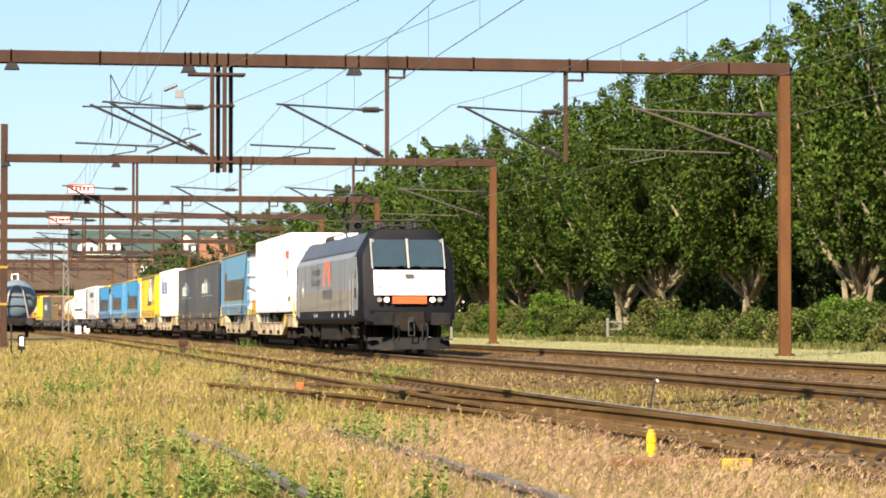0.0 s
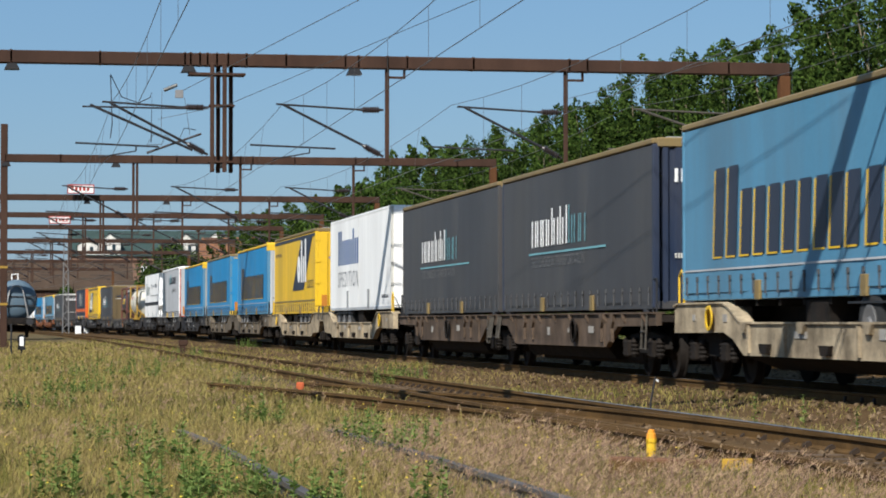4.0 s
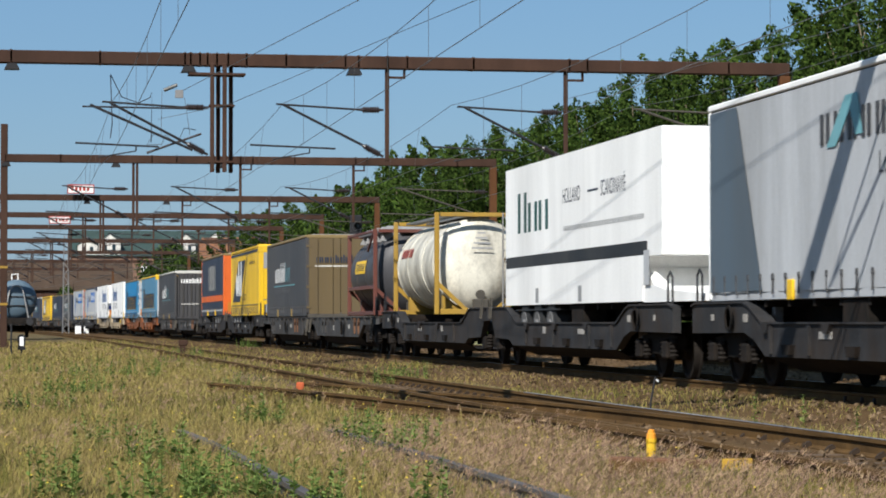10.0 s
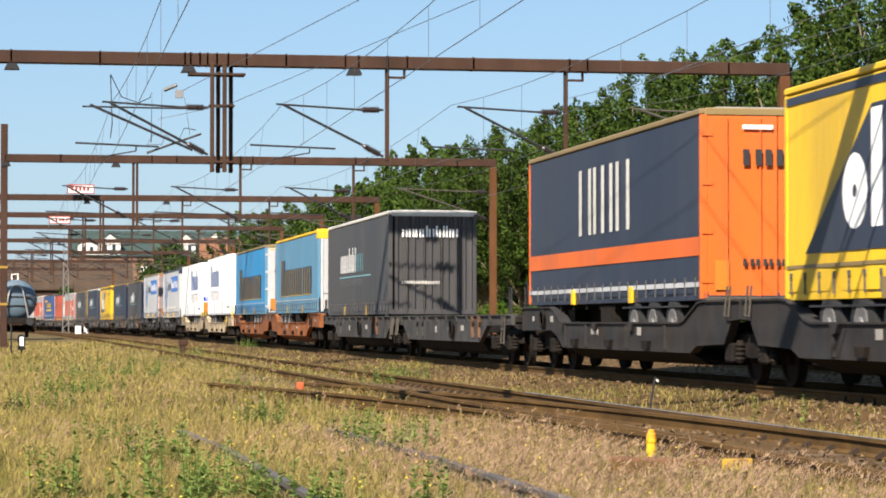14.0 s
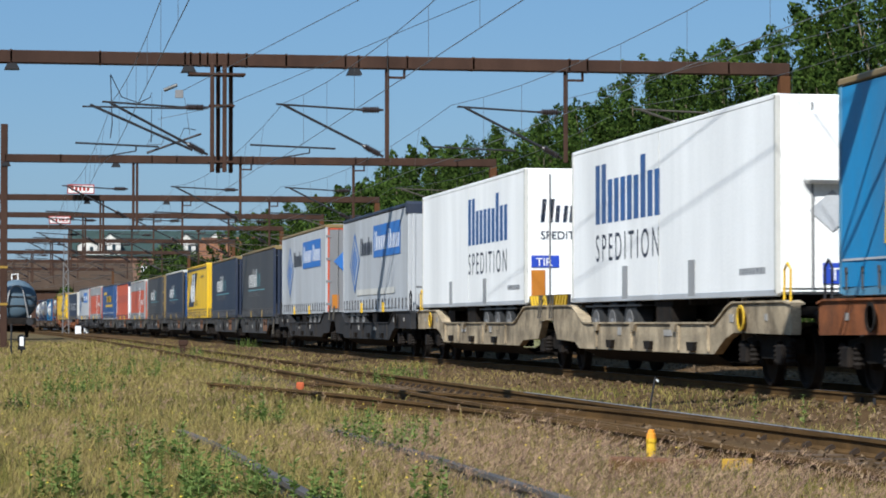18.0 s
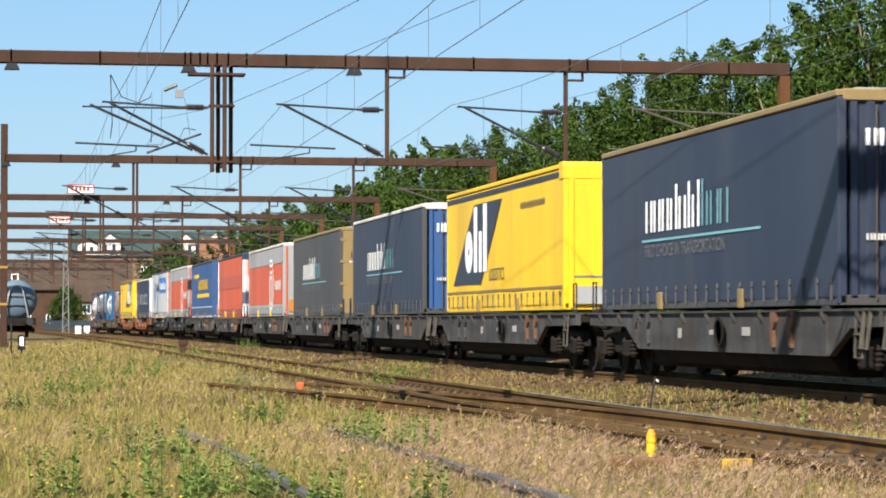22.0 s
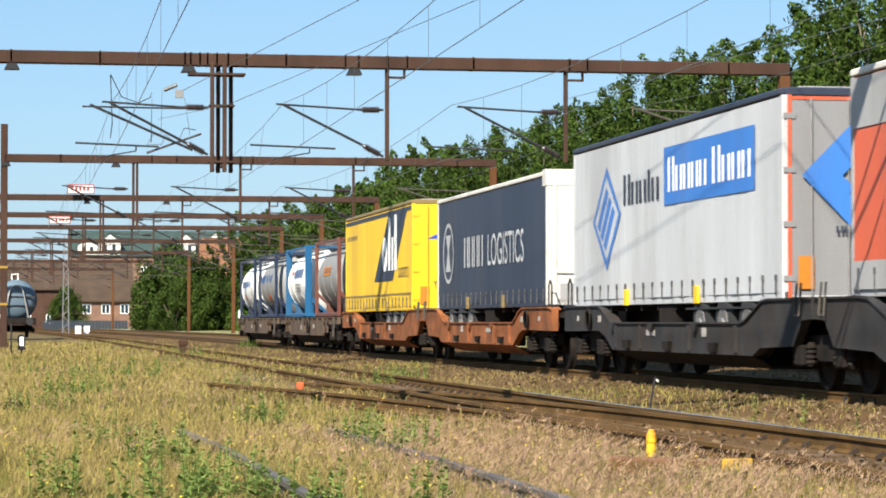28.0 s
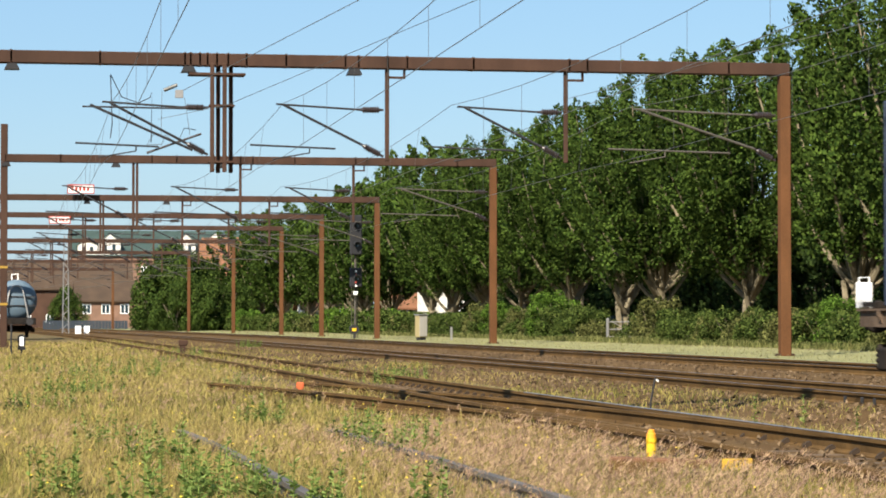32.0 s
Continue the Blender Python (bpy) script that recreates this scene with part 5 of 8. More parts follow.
def locomotive(front, rear):
    lo = thing("locomotive", "black and silver electric locomotive with white front panel", "locomotive", "", "")
    TRAIN.append((lo, (front + rear) / 2))
    L = rear - front
    silver = paint("silver_loco_paint", (0.155, 0.165, 0.18), 0.4, 0.45, 0.25, 0.1)
    dusty = paint("dust_coated_silver_paint", (0.165, 0.15, 0.122), 0.5, 0.5, 0.35)
    black = material("black_loco_paint", (0.003, 0.0035, 0.006), 0.6, 0, 0.2, 1.2, 25, 0.05, DIRT, 0.03, 5.0, spec=0.12)
    roofm = paint("grey_roof_paint", (0.035, 0.045, 0.065), 0.5, 0.3, 0.15)
    h = L / 2
    prof = [(1.42, 0.98), (1.49, 1.1), (1.49, 2.95), (1.42, 3.12), (1.08, 3.72), (0.9, 3.8)]

    def rake(z):
        """How far the front leans back at height z."""
        return 0.0 if z < 1.75 else (z - 1.75) * 0.12 if z < 2.35 else 0.072 + (z - 2.35) * 0.52

    def loft(stations, mat, name, parent):
        """stations: functions from profile point to (x, y, z); a closed skin."""
        ring = [(x, z) for x, z in prof] + [(-x, z) for x, z in reversed(prof)]
        n = len(ring)
        v = [st(x, z) for st in stations for x, z in ring]
        f = []
        for k in range(len(stations) - 1):
            f += [(k * n + i, k * n + (i + 1) % n, (k + 1) * n + (i + 1) % n, (k + 1) * n + i) for i in range(n)]
        f += [tuple(range(n)), tuple(range(len(v) - 1, len(v) - n - 1, -1))]
        return part(name, Mesh().add(v, f), mat, parent, smooth=True)
    for q in (-1, 1):
        cab = loft([lambda x, z, q=q: (x * 0.84, q * (h - rake(z)), z), lambda x, z, q=q: (x * 0.93, q * (h - rake(z) - 0.05), z),
                    lambda x, z, q=q: (x * 1.002, q * (h - rake(z) - 0.62), z), lambda x, z, q=q: (x * 1.002, q * (h - 1.35), z)], black, "cab", lo)

        def on_front(b, z, lift=0.012):
            return (b, q * (h - rake(z) + lift), z)

        def front_quad(name, b0, b1, z0, z1, mat, lift, label=""):
            v = [on_front(b0, z0, lift), on_front(b1, z0, lift), on_front(b1, z1, lift), on_front(b0, z1, lift)]
            v += [(p[0], p[1] - q * 0.03, p[2]) for p in v]
            return part(name, Mesh().add(v, [(0, 1, 2, 3), (4, 5, 6, 7), (0, 1, 5, 4), (1, 2, 6, 5), (2, 3, 7, 6), (3, 0, 4, 7)]), mat, cab, label)
        for b0, b1 in ((-1.08, -0.06), (0.06, 1.08)):
            front_quad("windscreen", b0, b1, 2.64, 3.47, M["glass"], 0.014, "dark windscreen")
        front_quad("window_pillar", -0.035, 0.035, 2.6, 3.5, M["galv"], 0.03)
        for b in (-1.11, 1.11):
            front_quad("window_trim", b - 0.02, b + 0.02, 2.58, 3.5, M["galv"], 0.026)
        for b in (-0.55, 0.55):
            part("wiper", Mesh().path([on_front(b, 2.58, 0.05), on_front(b * 0.3, 2.7, 0.06)], 0.014, 4), M["black"], cab)
        front_quad("front_panel", -1.08, 1.08, 1.78, 2.53, M["white"], 0.018, "white front panel")
        front_quad("red_panel", -0.52, 0.52, 1.52, 1.74, ink("signal_red", (0.75, 0.1, 0.03)), 0.016, "red bar")
        for b, z0, n, hh in ((0.42, 2.0, 7, 0.1), (-0.95, 1.98, 2, 0.11)):
            nb = Mesh()
            for k in range(n):
                nb.box(b + k * 0.085, b + k * 0.085 + 0.05, *sorted((q * (h - rake(2.05) + 0.02), q * (h - rake(2.05) + 0.028))), z0, z0 + hh)
            tagged(part("number_bars", nb, ink("number_grey", (0.25, 0.25, 0.26)), cab), kind="stuff")
        part("emblem", Mesh().box(-0.14, 0.14, *sorted((q * (h - 0.06 + 0.02), q * (h - 0.06 + 0.04))), 2.32, 2.42, 0.008), M["dull_tube"], cab)
        for b in (-0.92, -0.7, 0.7, 0.92):
            big = abs(b) > 0.8
            part("headlight", Mesh().lathe([(q * (h - 0.02), 0.075), (q * (h + 0.03), 0.075), (q * (h + 0.03), 0.062), (q * (h + 0.015), 0.02)], "y", (b, 0, 1.64), 14), M["lamp_glass"] if big or q > 0 else M["lamp_lit"], cab)
        for b in (-1.05, 1.05):
            part("marker_lamp", Mesh().lathe([(q * (h - rake(3.46)), 0.05), (q * (h - rake(3.46) + 0.05), 0.05), (q * (h - rake(3.46) + 0.05), 0.02)], "y", (b, 0, 3.44), 10), M["lamp_glass"], cab)
        for s in (-1, 1):
            part("cab_door", Mesh().box(*sorted((s * 1.488, s * 1.502)), *sorted((q * (h - 2.0), q * (h - 1.38))), 1.15, 3.0, 0.004), silver, cab)
            part("cab_window", Mesh().box(*sorted((s * 1.49, s * 1.503)), *sorted((q * (h - 1.3), q * (h - 1.0))), 2.3, 2.9, 0.004), M["glass"], cab)
            part("cab_side_panel", Mesh().prism([(q * (h - 1.37), 1.33), (q * (h - 0.66), 1.33), (q * (h - 0.72), 2.1), (q * (h - 0.98), 2.95), (q * (h - 1.37), 2.95)], "x", *sorted((s * 1.4, s * 1.4965))), silver, cab, "silver cab side panel")
            part("door_rail", Mesh().tube((s * 1.54, q * (h - 1.36), 1.2), (s * 1.54, q * (h - 1.36), 2.3), 0.018, None, 6).tube((s * 1.54, q * (h - 2.03), 1.2), (s * 1.54, q * (h - 2.03), 2.3), 0.018, None, 6), M["galv"], cab)
            part("mirror", Mesh().box(*sorted((s * 1.495, s * 1.53)), *sorted((q * (h - 1.12), q * (h - 1.02))), 1.7, 2.0, 0.01), M["black"], cab)
        # buffer beam, buffers, plough, hoses, steps
        part("buffer_beam", Mesh().box(-1.32, 1.32, *sorted((q * (h - 0.4), q * (h - 0.06))), 0.86, 1.34, 0.04), black, lo)
        part("coupler_box", Mesh().prism([(-0.5, 0.7), (0.5, 0.7), (0.42, 1.28), (-0.42, 1.28)], "y", *sorted((q * (h - 0.3), q * (h + 0.06)))), M["underframe"], lo)
        for s in (-1, 1):
            bf = part("buffer", Mesh().lathe([(q * h, 0.13), (q * (h + 0.35), 0.13), (q * (h + 0.35), 0.09), (q * (h + 0.48), 0.09)], "y", (s * 0.875, 0, 1.05), 14), M["dark_steel"], lo)
            part("buffer_head", Mesh().box(s * 0.875 - 0.3, s * 0.875 + 0.3, *sorted((q * (h + 0.47), q * (h + 0.53))), 0.86, 1.24, 0.02), M["plough"], bf)
        part("drawhook", Mesh().box(-0.07, 0.07, *sorted((q * h, q * (h + 0.4))), 0.95, 1.1, 0.02).path([(-0.08, q * (h + 0.3), 1.0), (-0.09, q * (h + 0.4), 0.55), (0.09, q * (h + 0.4), 0.55), (0.08, q * (h + 0.3), 1.0)], 0.025, 5), M["dark_steel"], lo)
        for b in (-0.5, -0.35, 0.35, 0.5):
            part("brake_hose", Mesh().path([(b, q * h, 0.95), (b * 1.05, q * (h + 0.18), 0.8), (b * 1.05, q * (h + 0.16), 0.45), (b * 0.9, q * (h + 0.05), 0.3)], 0.024, 6), M["black"], lo)
        part("plough", Mesh().add([(-1.25, q * (h - 0.25), 0.5), (1.25, q * (h - 0.25), 0.5), (1.25, q * (h - 0.05), 0.14), (0.5, q * (h + 0.28), 0.14), (-0.5, q * (h + 0.28), 0.14), (-1.25, q * (h - 0.05), 0.14), (0.5, q * (h + 0.1), 0.5), (-0.5, q * (h + 0.1), 0.5)],
                                  [(0, 7, 4, 5), (7, 6, 3, 4), (6, 1, 2, 3)]), M["plough"], lo)
        part("front_step", Mesh().box(-1.3, -1.0, *sorted((q * (h - 0.1), q * (h + 0.12))), 0.42, 0.46).box(1.0, 1.3, *sorted((q * (h - 0.1), q * (h + 0.12))), 0.42, 0.46), M["dark_steel"], lo)
        # bogie
        b = Mesh()
        yb = q * 5.2
        for s in (-1, 1):
            b.prism([(yb - 2.1, 0.55), (yb - 2.0, 0.85), (yb - 0.6, 0.95), (yb + 0.6, 0.95), (yb + 2.0, 0.85), (yb + 2.1, 0.55), (yb + 0.7, 0.5), (yb - 0.7, 0.5)], "x", *sorted((s * 1.02, s * 1.18)))
        bo = part("bogie", b.box(-1.0, 1.0, yb - 0.4, yb + 0.4, 0.5, 0.9), M["underframe"], lo)
        for k in (-1.3, 1.3):
            part("wheelset", WHEELSET, None, bo, m=pose(0, yb + k, 0) @ Matrix.Diagonal((1, 1.3, 1.3, 1)))
            for s in (-1, 1):
                ax = Mesh().box(s * 1.24 - 0.12, s * 1.24 + 0.12, yb + k - 0.2, yb + k + 0.2, 0.42, 0.78, 0.04)
                for j in (-0.42, 0.42):
                    ax.lathe([(0.5, 0.1), (0.92, 0.1)], "z", (s * 1.2, yb + k + j, 0), 10)
                part("axle_box", ax, M["underframe"], bo)
                part("damper", Mesh().tube((s * 1.28, yb + k, 0.7), (s * 1.28, yb + k + 0.75, 0.98), 0.05), M["dark_steel"], bo)
        for s in (-1, 1):
            part("sand_pipe", Mesh().path([(s * 1.15, q * (h - 1.6), 0.95), (s * 1.12, q * (h - 1.7), 0.4), (s * 0.8, q * (h - 1.9), 0.12)], 0.03, 5), M["dark_steel"], lo)
            part("step_ladder", Mesh().box(*sorted((s * 1.3, s * 1.5)), *sorted((q * (h - 2.0), q * (h - 1.5))), 0.5, 0.53).box(*sorted((s * 1.3, s * 1.5)), *sorted((q * (h - 2.0), q * (h - 1.5))), 0.78, 0.81), M["dark_steel"], lo)
    body_prof_roof = [(1.42, 3.12), (1.08, 3.72), (-1.08, 3.72), (-1.42, 3.12)]
    part("body", Mesh().prism([(-1.49, 1.32), (1.49, 1.32), (1.49, 2.95), (1.42, 3.12), (-1.42, 3.12), (-1.49, 2.95)], "y", -h + 1.34, h - 1.34), silver, lo)
    part("lower_panel", Mesh().box(-1.4945, 1.4945, -h + 1.36, h - 1.36, 1.325, 1.98, 0.004), dusty, lo, "brown dust-coated lower side panel")
    part("roof", Mesh().prism(body_prof_roof, "y", -h + 1.34, h - 1.34), roofm, lo)
    part("skirt", Mesh().prism([(-1.4, 0.9), (1.4, 0.9), (1.485, 1.05), (1.485, 1.318), (-1.485, 1.318), (-1.485, 1.05)], "y", -h + 1.34, h - 1.34), black, lo)
    part("tank_box", Mesh().box(-1.3, 1.3, -2.3, 2.3, 0.35, 0.95, 0.04), M["underframe"], lo)
    for k in range(9):
        y = -6.2 + k * 1.55
        part("roof_vent", Mesh().prism([(-1.425, 3.125), (-1.38, 3.2), (-1.365, 3.19), (-1.41, 3.115)], "y", y - 0.72, y + 0.72), M["black"], lo)
    for y in (-5.3, -1.8, 1.8, 5.3):
        part("panel_seam", Mesh().box(-1.4965, -1.49, y - 0.006, y + 0.006, 1.35, 2.95), black, lo)
    # roof gear and pantographs
    gear = Mesh()
    for y in (-6.9, -6.2, -5.4, 5.5, 6.2, 6.9):
        for x in (-0.5, 0.5):
            gear.lathe([(3.72, 0.06), (3.8, 0.1), (3.84, 0.06), (3.9, 0.1), (3.94, 0.06), (4.02, 0.05)], "z", (x, y, 0), 8)
    gear.tube((-0.5, -6.9, 4.02), (-0.5, 6.9, 4.0), 0.025).tube((0.5, -6.9, 4.02), (0.5, -5.4, 4.02), 0.025).box(-0.8, 0.8, -7.2, -5.2, 3.72, 3.78)
    part("roof_gear", gear, M["dark_steel"], lo)
    part("folded_pantograph", Mesh().path([(-0.6, -7.0, 3.95), (-0.3, -5.0, 4.02), (0.3, -5.0, 4.02), (0.6, -7.0, 3.95)], 0.035, 6).tube((-0.95, -6.9, 4.1), (0.95, -6.9, 4.1), 0.03).tube((-0.95, -6.6, 4.1), (0.95, -6.6, 4.1), 0.03).tube((-0.95, -6.9, 4.1), (-1.15, -6.9, 3.92), 0.02).tube((0.95, -6.9, 4.1), (1.15, -6.9, 3.92), 0.02), M["dark_steel"], lo)
    part("raised_pantograph", Mesh().path([(0, 5.2, 3.95), (0, 6.5, 4.7), (0, 5.2, 5.45)], 0.045, 6).path([(-0.3, 6.5, 4.7), (-0.6, 5.25, 5.45)], 0.025, 5).path([(0.3, 6.5, 4.7), (0.6, 5.25, 5.45)], 0.025, 5)
         .path([(-0.95, 5.1, 5.32), (-0.65, 5.1, 5.5), (0.65, 5.1, 5.5), (0.95, 5.1, 5.32)], 0.025, 5).path([(-0.95, 5.45, 5.32), (-0.65, 5.45, 5.5), (0.65, 5.45, 5.5), (0.95, 5.45, 5.32)], 0.025, 5), M["dark_steel"], lo)
    # markings on the side (a from the trailing end)
    def side(name, pts, mat, label=""):
        return part(name, Mesh().add([(-1.497, h - a, z) for a, z in pts], [tuple(range(len(pts)))]), mat, lo, label)
    red = ink("emblem_red", (0.68, 0.12, 0.06))
    pts = [(8.8, 2.15), (9.2, 2.15), (9.45, 2.7), (10.0, 2.8), (10.5, 2.55), (10.6, 2.8), (10.1, 3.0), (9.4, 2.95), (9.0, 2.7)]
    side("emblem", pts, red, "red arched emblem")
    side("emblem_foot", [(10.3, 2.15), (10.75, 2.15), (10.65, 2.5), (10.1, 2.65), (9.75, 2.5), (10.15, 2.45)], red)
    for wd, z in (("The European", 2.55), ("Rail Company", 2.2)):
        me = lettering(wd, 0.44, ink("loco_grey", (0.05, 0.05, 0.052)), "lettering", 1.0)
        part("lettering", me, None, lo, m=Matrix(((0, 0, -1, -1.498), (-1, 0, 0, h - 5.5), (0, 1, 0, z), (0, 0, 0, 1))))
    for k in range(10):
        a = 8.55 + k * 0.26
        side("wordmark_bar", [(a, 1.72), (a + 0.18, 1.72), (a + 0.18, 2.02), (a, 2.02)], ink("loco_grey", (0.05, 0.05, 0.052)), "dark grey bar of a wordmark")
    # a sun glint on the body side, painted as a flat white star
    side("star", [(2.75, 2.1), (2.9, 2.2), (2.98, 2.45), (3.06, 2.2), (3.22, 2.1), (3.06, 2.0), (2.98, 1.75), (2.9, 2.0)], M["sign_white"], "white star-shaped sun glint painted on the side")
    m = Mesh()
    for a in (1.2, 1.6, 6.2, 6.8, 11.0, 12.6, 14.2):
        m.add([(-1.488, h - a, 1.12), (-1.488, h - a - 0.3, 1.12), (-1.488, h - a - 0.3, 1.24), (-1.488, h - a, 1.24)], [(0, 1, 2, 3)])
    part("stencil_plate", m, M["grime_white"], lo)
    return lo


locomotive(79.45, 97.35)

# ---- wagons, front to back ----
for u0, u1, kind, col in ((98.4, 132.4, "p", "beige"), (132.4, 162.0, "f", "brown"), (162.0, 195.9, "p", "beige"), (195.9, 230.0, "p", "grey_beige"), (230.0, 263.9, "p", "dark"),
                          (263.9, 297.9, "p", "dark"), (297.9, 331.9, "f", "slate"), (331.9, 366.0, "p", "dark"), (366.0, 399.9, "f", "slate"), (399.9, 434.2, "p", "orange"),
                          (434.2, 468.2, "p", "beige"), (468.2, 502.5, "p", "dark"), (502.5, 536.4, "f", "slate"), (536.4, 570.5, "f", "slate"), (570.5, 604.8, "f", "slate"),
                          (604.8, 638.5, "f", "slate"), (638.5, 671.2, "p", "dark"), (671.2, 704.5, "p", "orange")):
    (pocket_wagon if kind == "p" else flat_wagon)(u0, u1, col)
flat_wagon(704.5, 723.1, "brown", 1)
last = flat_wagon(723.1, 741.9, "brown", 1)
tail = part("tail_board", Mesh().box(-1.2, -0.98, 9.2, 9.24, 1.14, 1.48, 0.01), M["sign_white"], last, "white reflective tail board")
part("handle", Mesh().path([(-1.16, 9.22, 1.48), (-1.16, 9.22, 1.54), (-1.02, 9.22, 1.54), (-1.02, 9.22, 1.48)], 0.012, 4), M["sign_white"], tail)
part("bracket", Mesh().box(-1.12, -1.06, 8.75, 9.2, 1.16, 1.22), M["underframe"], tail)

# ---- loads, front to back ----
ld = Load("box_trailer", "plain white box trailer with small red triangles", "trailer", 100.1, 113.7)
box_body(ld, 1.38, 4.36, "white", "white")
chassis(ld, 1.38, False)
ld.poly("red_triangle", [(11.5, 3.7), (12.8, 3.7), (12.7, 3.35), (11.6, 3.45)], "red", "red triangle")
ld.poly("red_triangle", [(11.9, 2.95), (12.55, 2.95), (12.2, 2.5)], "red", "red triangle")
ld.bars(11.75, 12.65, 3.0, "XXX", 0.35, "grey", 0.25, 0.2)
for a in (2.8, 6.6):
    part("roof_pad", Mesh().box(SIDE - 0.012, SIDE, ld.y(a + 0.18), ld.y(a - 0.18), 4.0, 4.32, 0.004), dye("grey"), ld.ob)
ld.rect("label", 12.3, 13.3, 1.75, 1.95, "ochre")
trailer_fix(117.75, 131.4, 4.16, "silver", "doors", "gold", "dull_blue")
swap_norf(133.3, 146.7, 4.1, "frame_blue")
swap_norf(147.2, 161.0, 4.1, "slate")
trailer_bruhn(163.1, 176.7, 4.28, "nose")
trailer_ohl(181.0, 194.5, 4.26, "doors")
trailer_fix(197.3, 210.8, 4.22, "silver", "nose", "yellow")
trailer_fix(214.9, 228.6, 4.22, "blue", "doors", "gold")
trailer_fix(231.2, 244.4, 4.18, "grey", "nose", "yellow")

ld = Load("curtain_trailer", "pale grey curtain-sided trailer with white doors", "trailer", 248.75, 262.4)
curtain_body(ld, 1.3, 4.34, "silver", "white", "silver", "doors", posts="white", rail="silver")
chassis(ld, 1.3, True)
ld.poly("grey_panel", [(0.12, 1.42), (2.9, 1.42), (1.6, 4.2), (0.12, 4.2)], "slate_blue", "slate blue slanted panel", 0.010)
ld.bars(5.6, 11.2, 3.35, "IXXXXXXXIXX", 0.42, "slate", 0.26, 0, "dark grey bars of a wordmark", 0.010)
ld.poly("emblem", [(5.9, 3.3), (6.3, 3.3), (6.9, 3.75), (7.1, 3.4), (7.4, 3.4), (7.2, 3.95), (6.7, 3.95)], "teal", "teal emblem", 0.013)
ld.text("Logistics & Services", 8.0, 2.85, 0.42, "slate", 0.9)
ld.end_poly("emblem", [(-0.9, 2.95), (-0.6, 2.95), (0.0, 3.55), (0.4, 3.2), (0.7, 3.2), (0.3, 3.75), (-0.25, 3.75)], "mid", "blue emblem", 0.05)
ld.bars(-0.9, 1.0, 2.6, "XXXXXXX", 0.26, "navy", 0.26, 0, "", 0.05, True)
ld.end_text("Logistics", -0.4, 2.3, 0.24, "navy", 0.9, 0.05)
ld.end_rect("red_frame", -1.22, -1.17, 1.3, 4.2, "red", "red door frame", 0.04)
ld.end_rect("red_sill", -1.2, 1.2, 1.3, 1.36, "red", "", 0.05)
ld.end_rect("warning_board", -0.7, 0.1, 1.45, 1.72, "amber", "amber board", 0.05)

ld = Load("box_trailer", "white box trailer with a black stripe and low nose", "trailer", 265.3, 278.9)
part("body", Mesh().prism([(-6.8, 2.1), (-5.6, 2.1), (-5.4, 1.32), (6.8, 1.32), (6.8, 4.27), (-6.8, 4.27)], "x", SIDE, 1.275), dye("white"), ld.ob)
part("nose_frame", Mesh().prism([(-5.6, 1.9), (-6.1, 1.6), (-6.9, 1.5), (-9.2, 1.42), (-9.2, 1.3), (-5.4, 1.3)], "x", -1.24, 1.24), dye("white"), ld.ob)
chassis(ld, 1.32, False)
ld.rect("black_stripe", 0.05, 12.6, 2.12, 2.36, "black", "black stripe")
ld.bars(1.35, 4.6, 2.85, "XVO", 0.85, "green", 0.26, 0, "dark green bars of a wordmark", 0.010)
ld.text("HOLLAND", 5.8, 3.3, 0.42, "navy", 0.8)
ld.rect("dash", 8.0, 8.9, 3.42, 3.46, "navy", "", 0.010)
ld.text("SCANDINAVI\u00cb", 9.1, 3.3, 0.42, "navy", 0.72)
ld.bars(5.9, 12.4, 2.75, "xxxxxxxx xxxxxxxxx xxxxxxxxxxxx", 0.13, "grey", 0.3)
ld.rect("vent", 12.35, 12.75, 1.6, 2.2, "silver", "grey vent", 0.012)
for a in (3.2, 7.2):
    ld.rect("grab_pad", a, a + 0.3, 1.36, 1.66, "grey", "", 0.012)

ld = tank_container(288.6, 295.7, 3.78, "mustard", "soiled", "dirty white tank container in an ochre frame")
for k in range(9):
    ld.wrap("stencil_bar", 1.2 + k * 0.21, 1.32 + k * 0.21, 2.72, 2.96, "faded_red", "faded red stencil bar")
ld.end_poly("warning_triangle", [(0.55, 2.5), (0.95, 2.5), (0.75, 2.82)], "mustard", "yellow warning triangle", -0.1)
for k in range(4):
    ld.end_rect("stencil_bar", -0.25 + 0.05 * k, 0.3 - 0.06 * k, 2.85 + k * 0.13, 2.89 + k * 0.13, "grey", "", -0.1)
ld = tank_container(299.6, 305.5, 3.74, "rust_red", "slate", "dark grey tank container in a red-brown frame")
ld.wrap("yellow_label", 1.7, 3.9, 2.45, 2.85, "yellow", "yellow label")
for k in range(7):
    ld.wrap("label_bar", 1.95 + k * 0.25, 2.1 + k * 0.25, 2.54, 2.76, "black")
for k in range(5):
    part("roof_fin", Mesh().prism([(-0.95, 3.4), (0.95, 3.4), (0.72, 3.86), (-0.72, 3.86)], "y", -2.3 + k * 1.05, -2.22 + k * 1.05), dye("grey"), ld.ob, "pale stiffening rib")
for s in (-1, 1):
    part("waist_rail", Mesh().box(*sorted((s * 1.12, s * 1.2)), -ld.L / 2 + 0.12, ld.L / 2 - 0.12, 1.95, 2.06, 0.01), dye("rust_red"), ld.ob)
    part("roof_brace", Mesh().prism([(-2.6, 3.66), (-2.45, 3.66), (-1.2, 3.1), (-1.35, 3.1)], "x", *sorted((s * 1.13, s * 1.19))), dye("rust_red"), ld.ob)
ld = swap_norf(316.4, 330.1, 4.12, "brown", "doors", "gold")
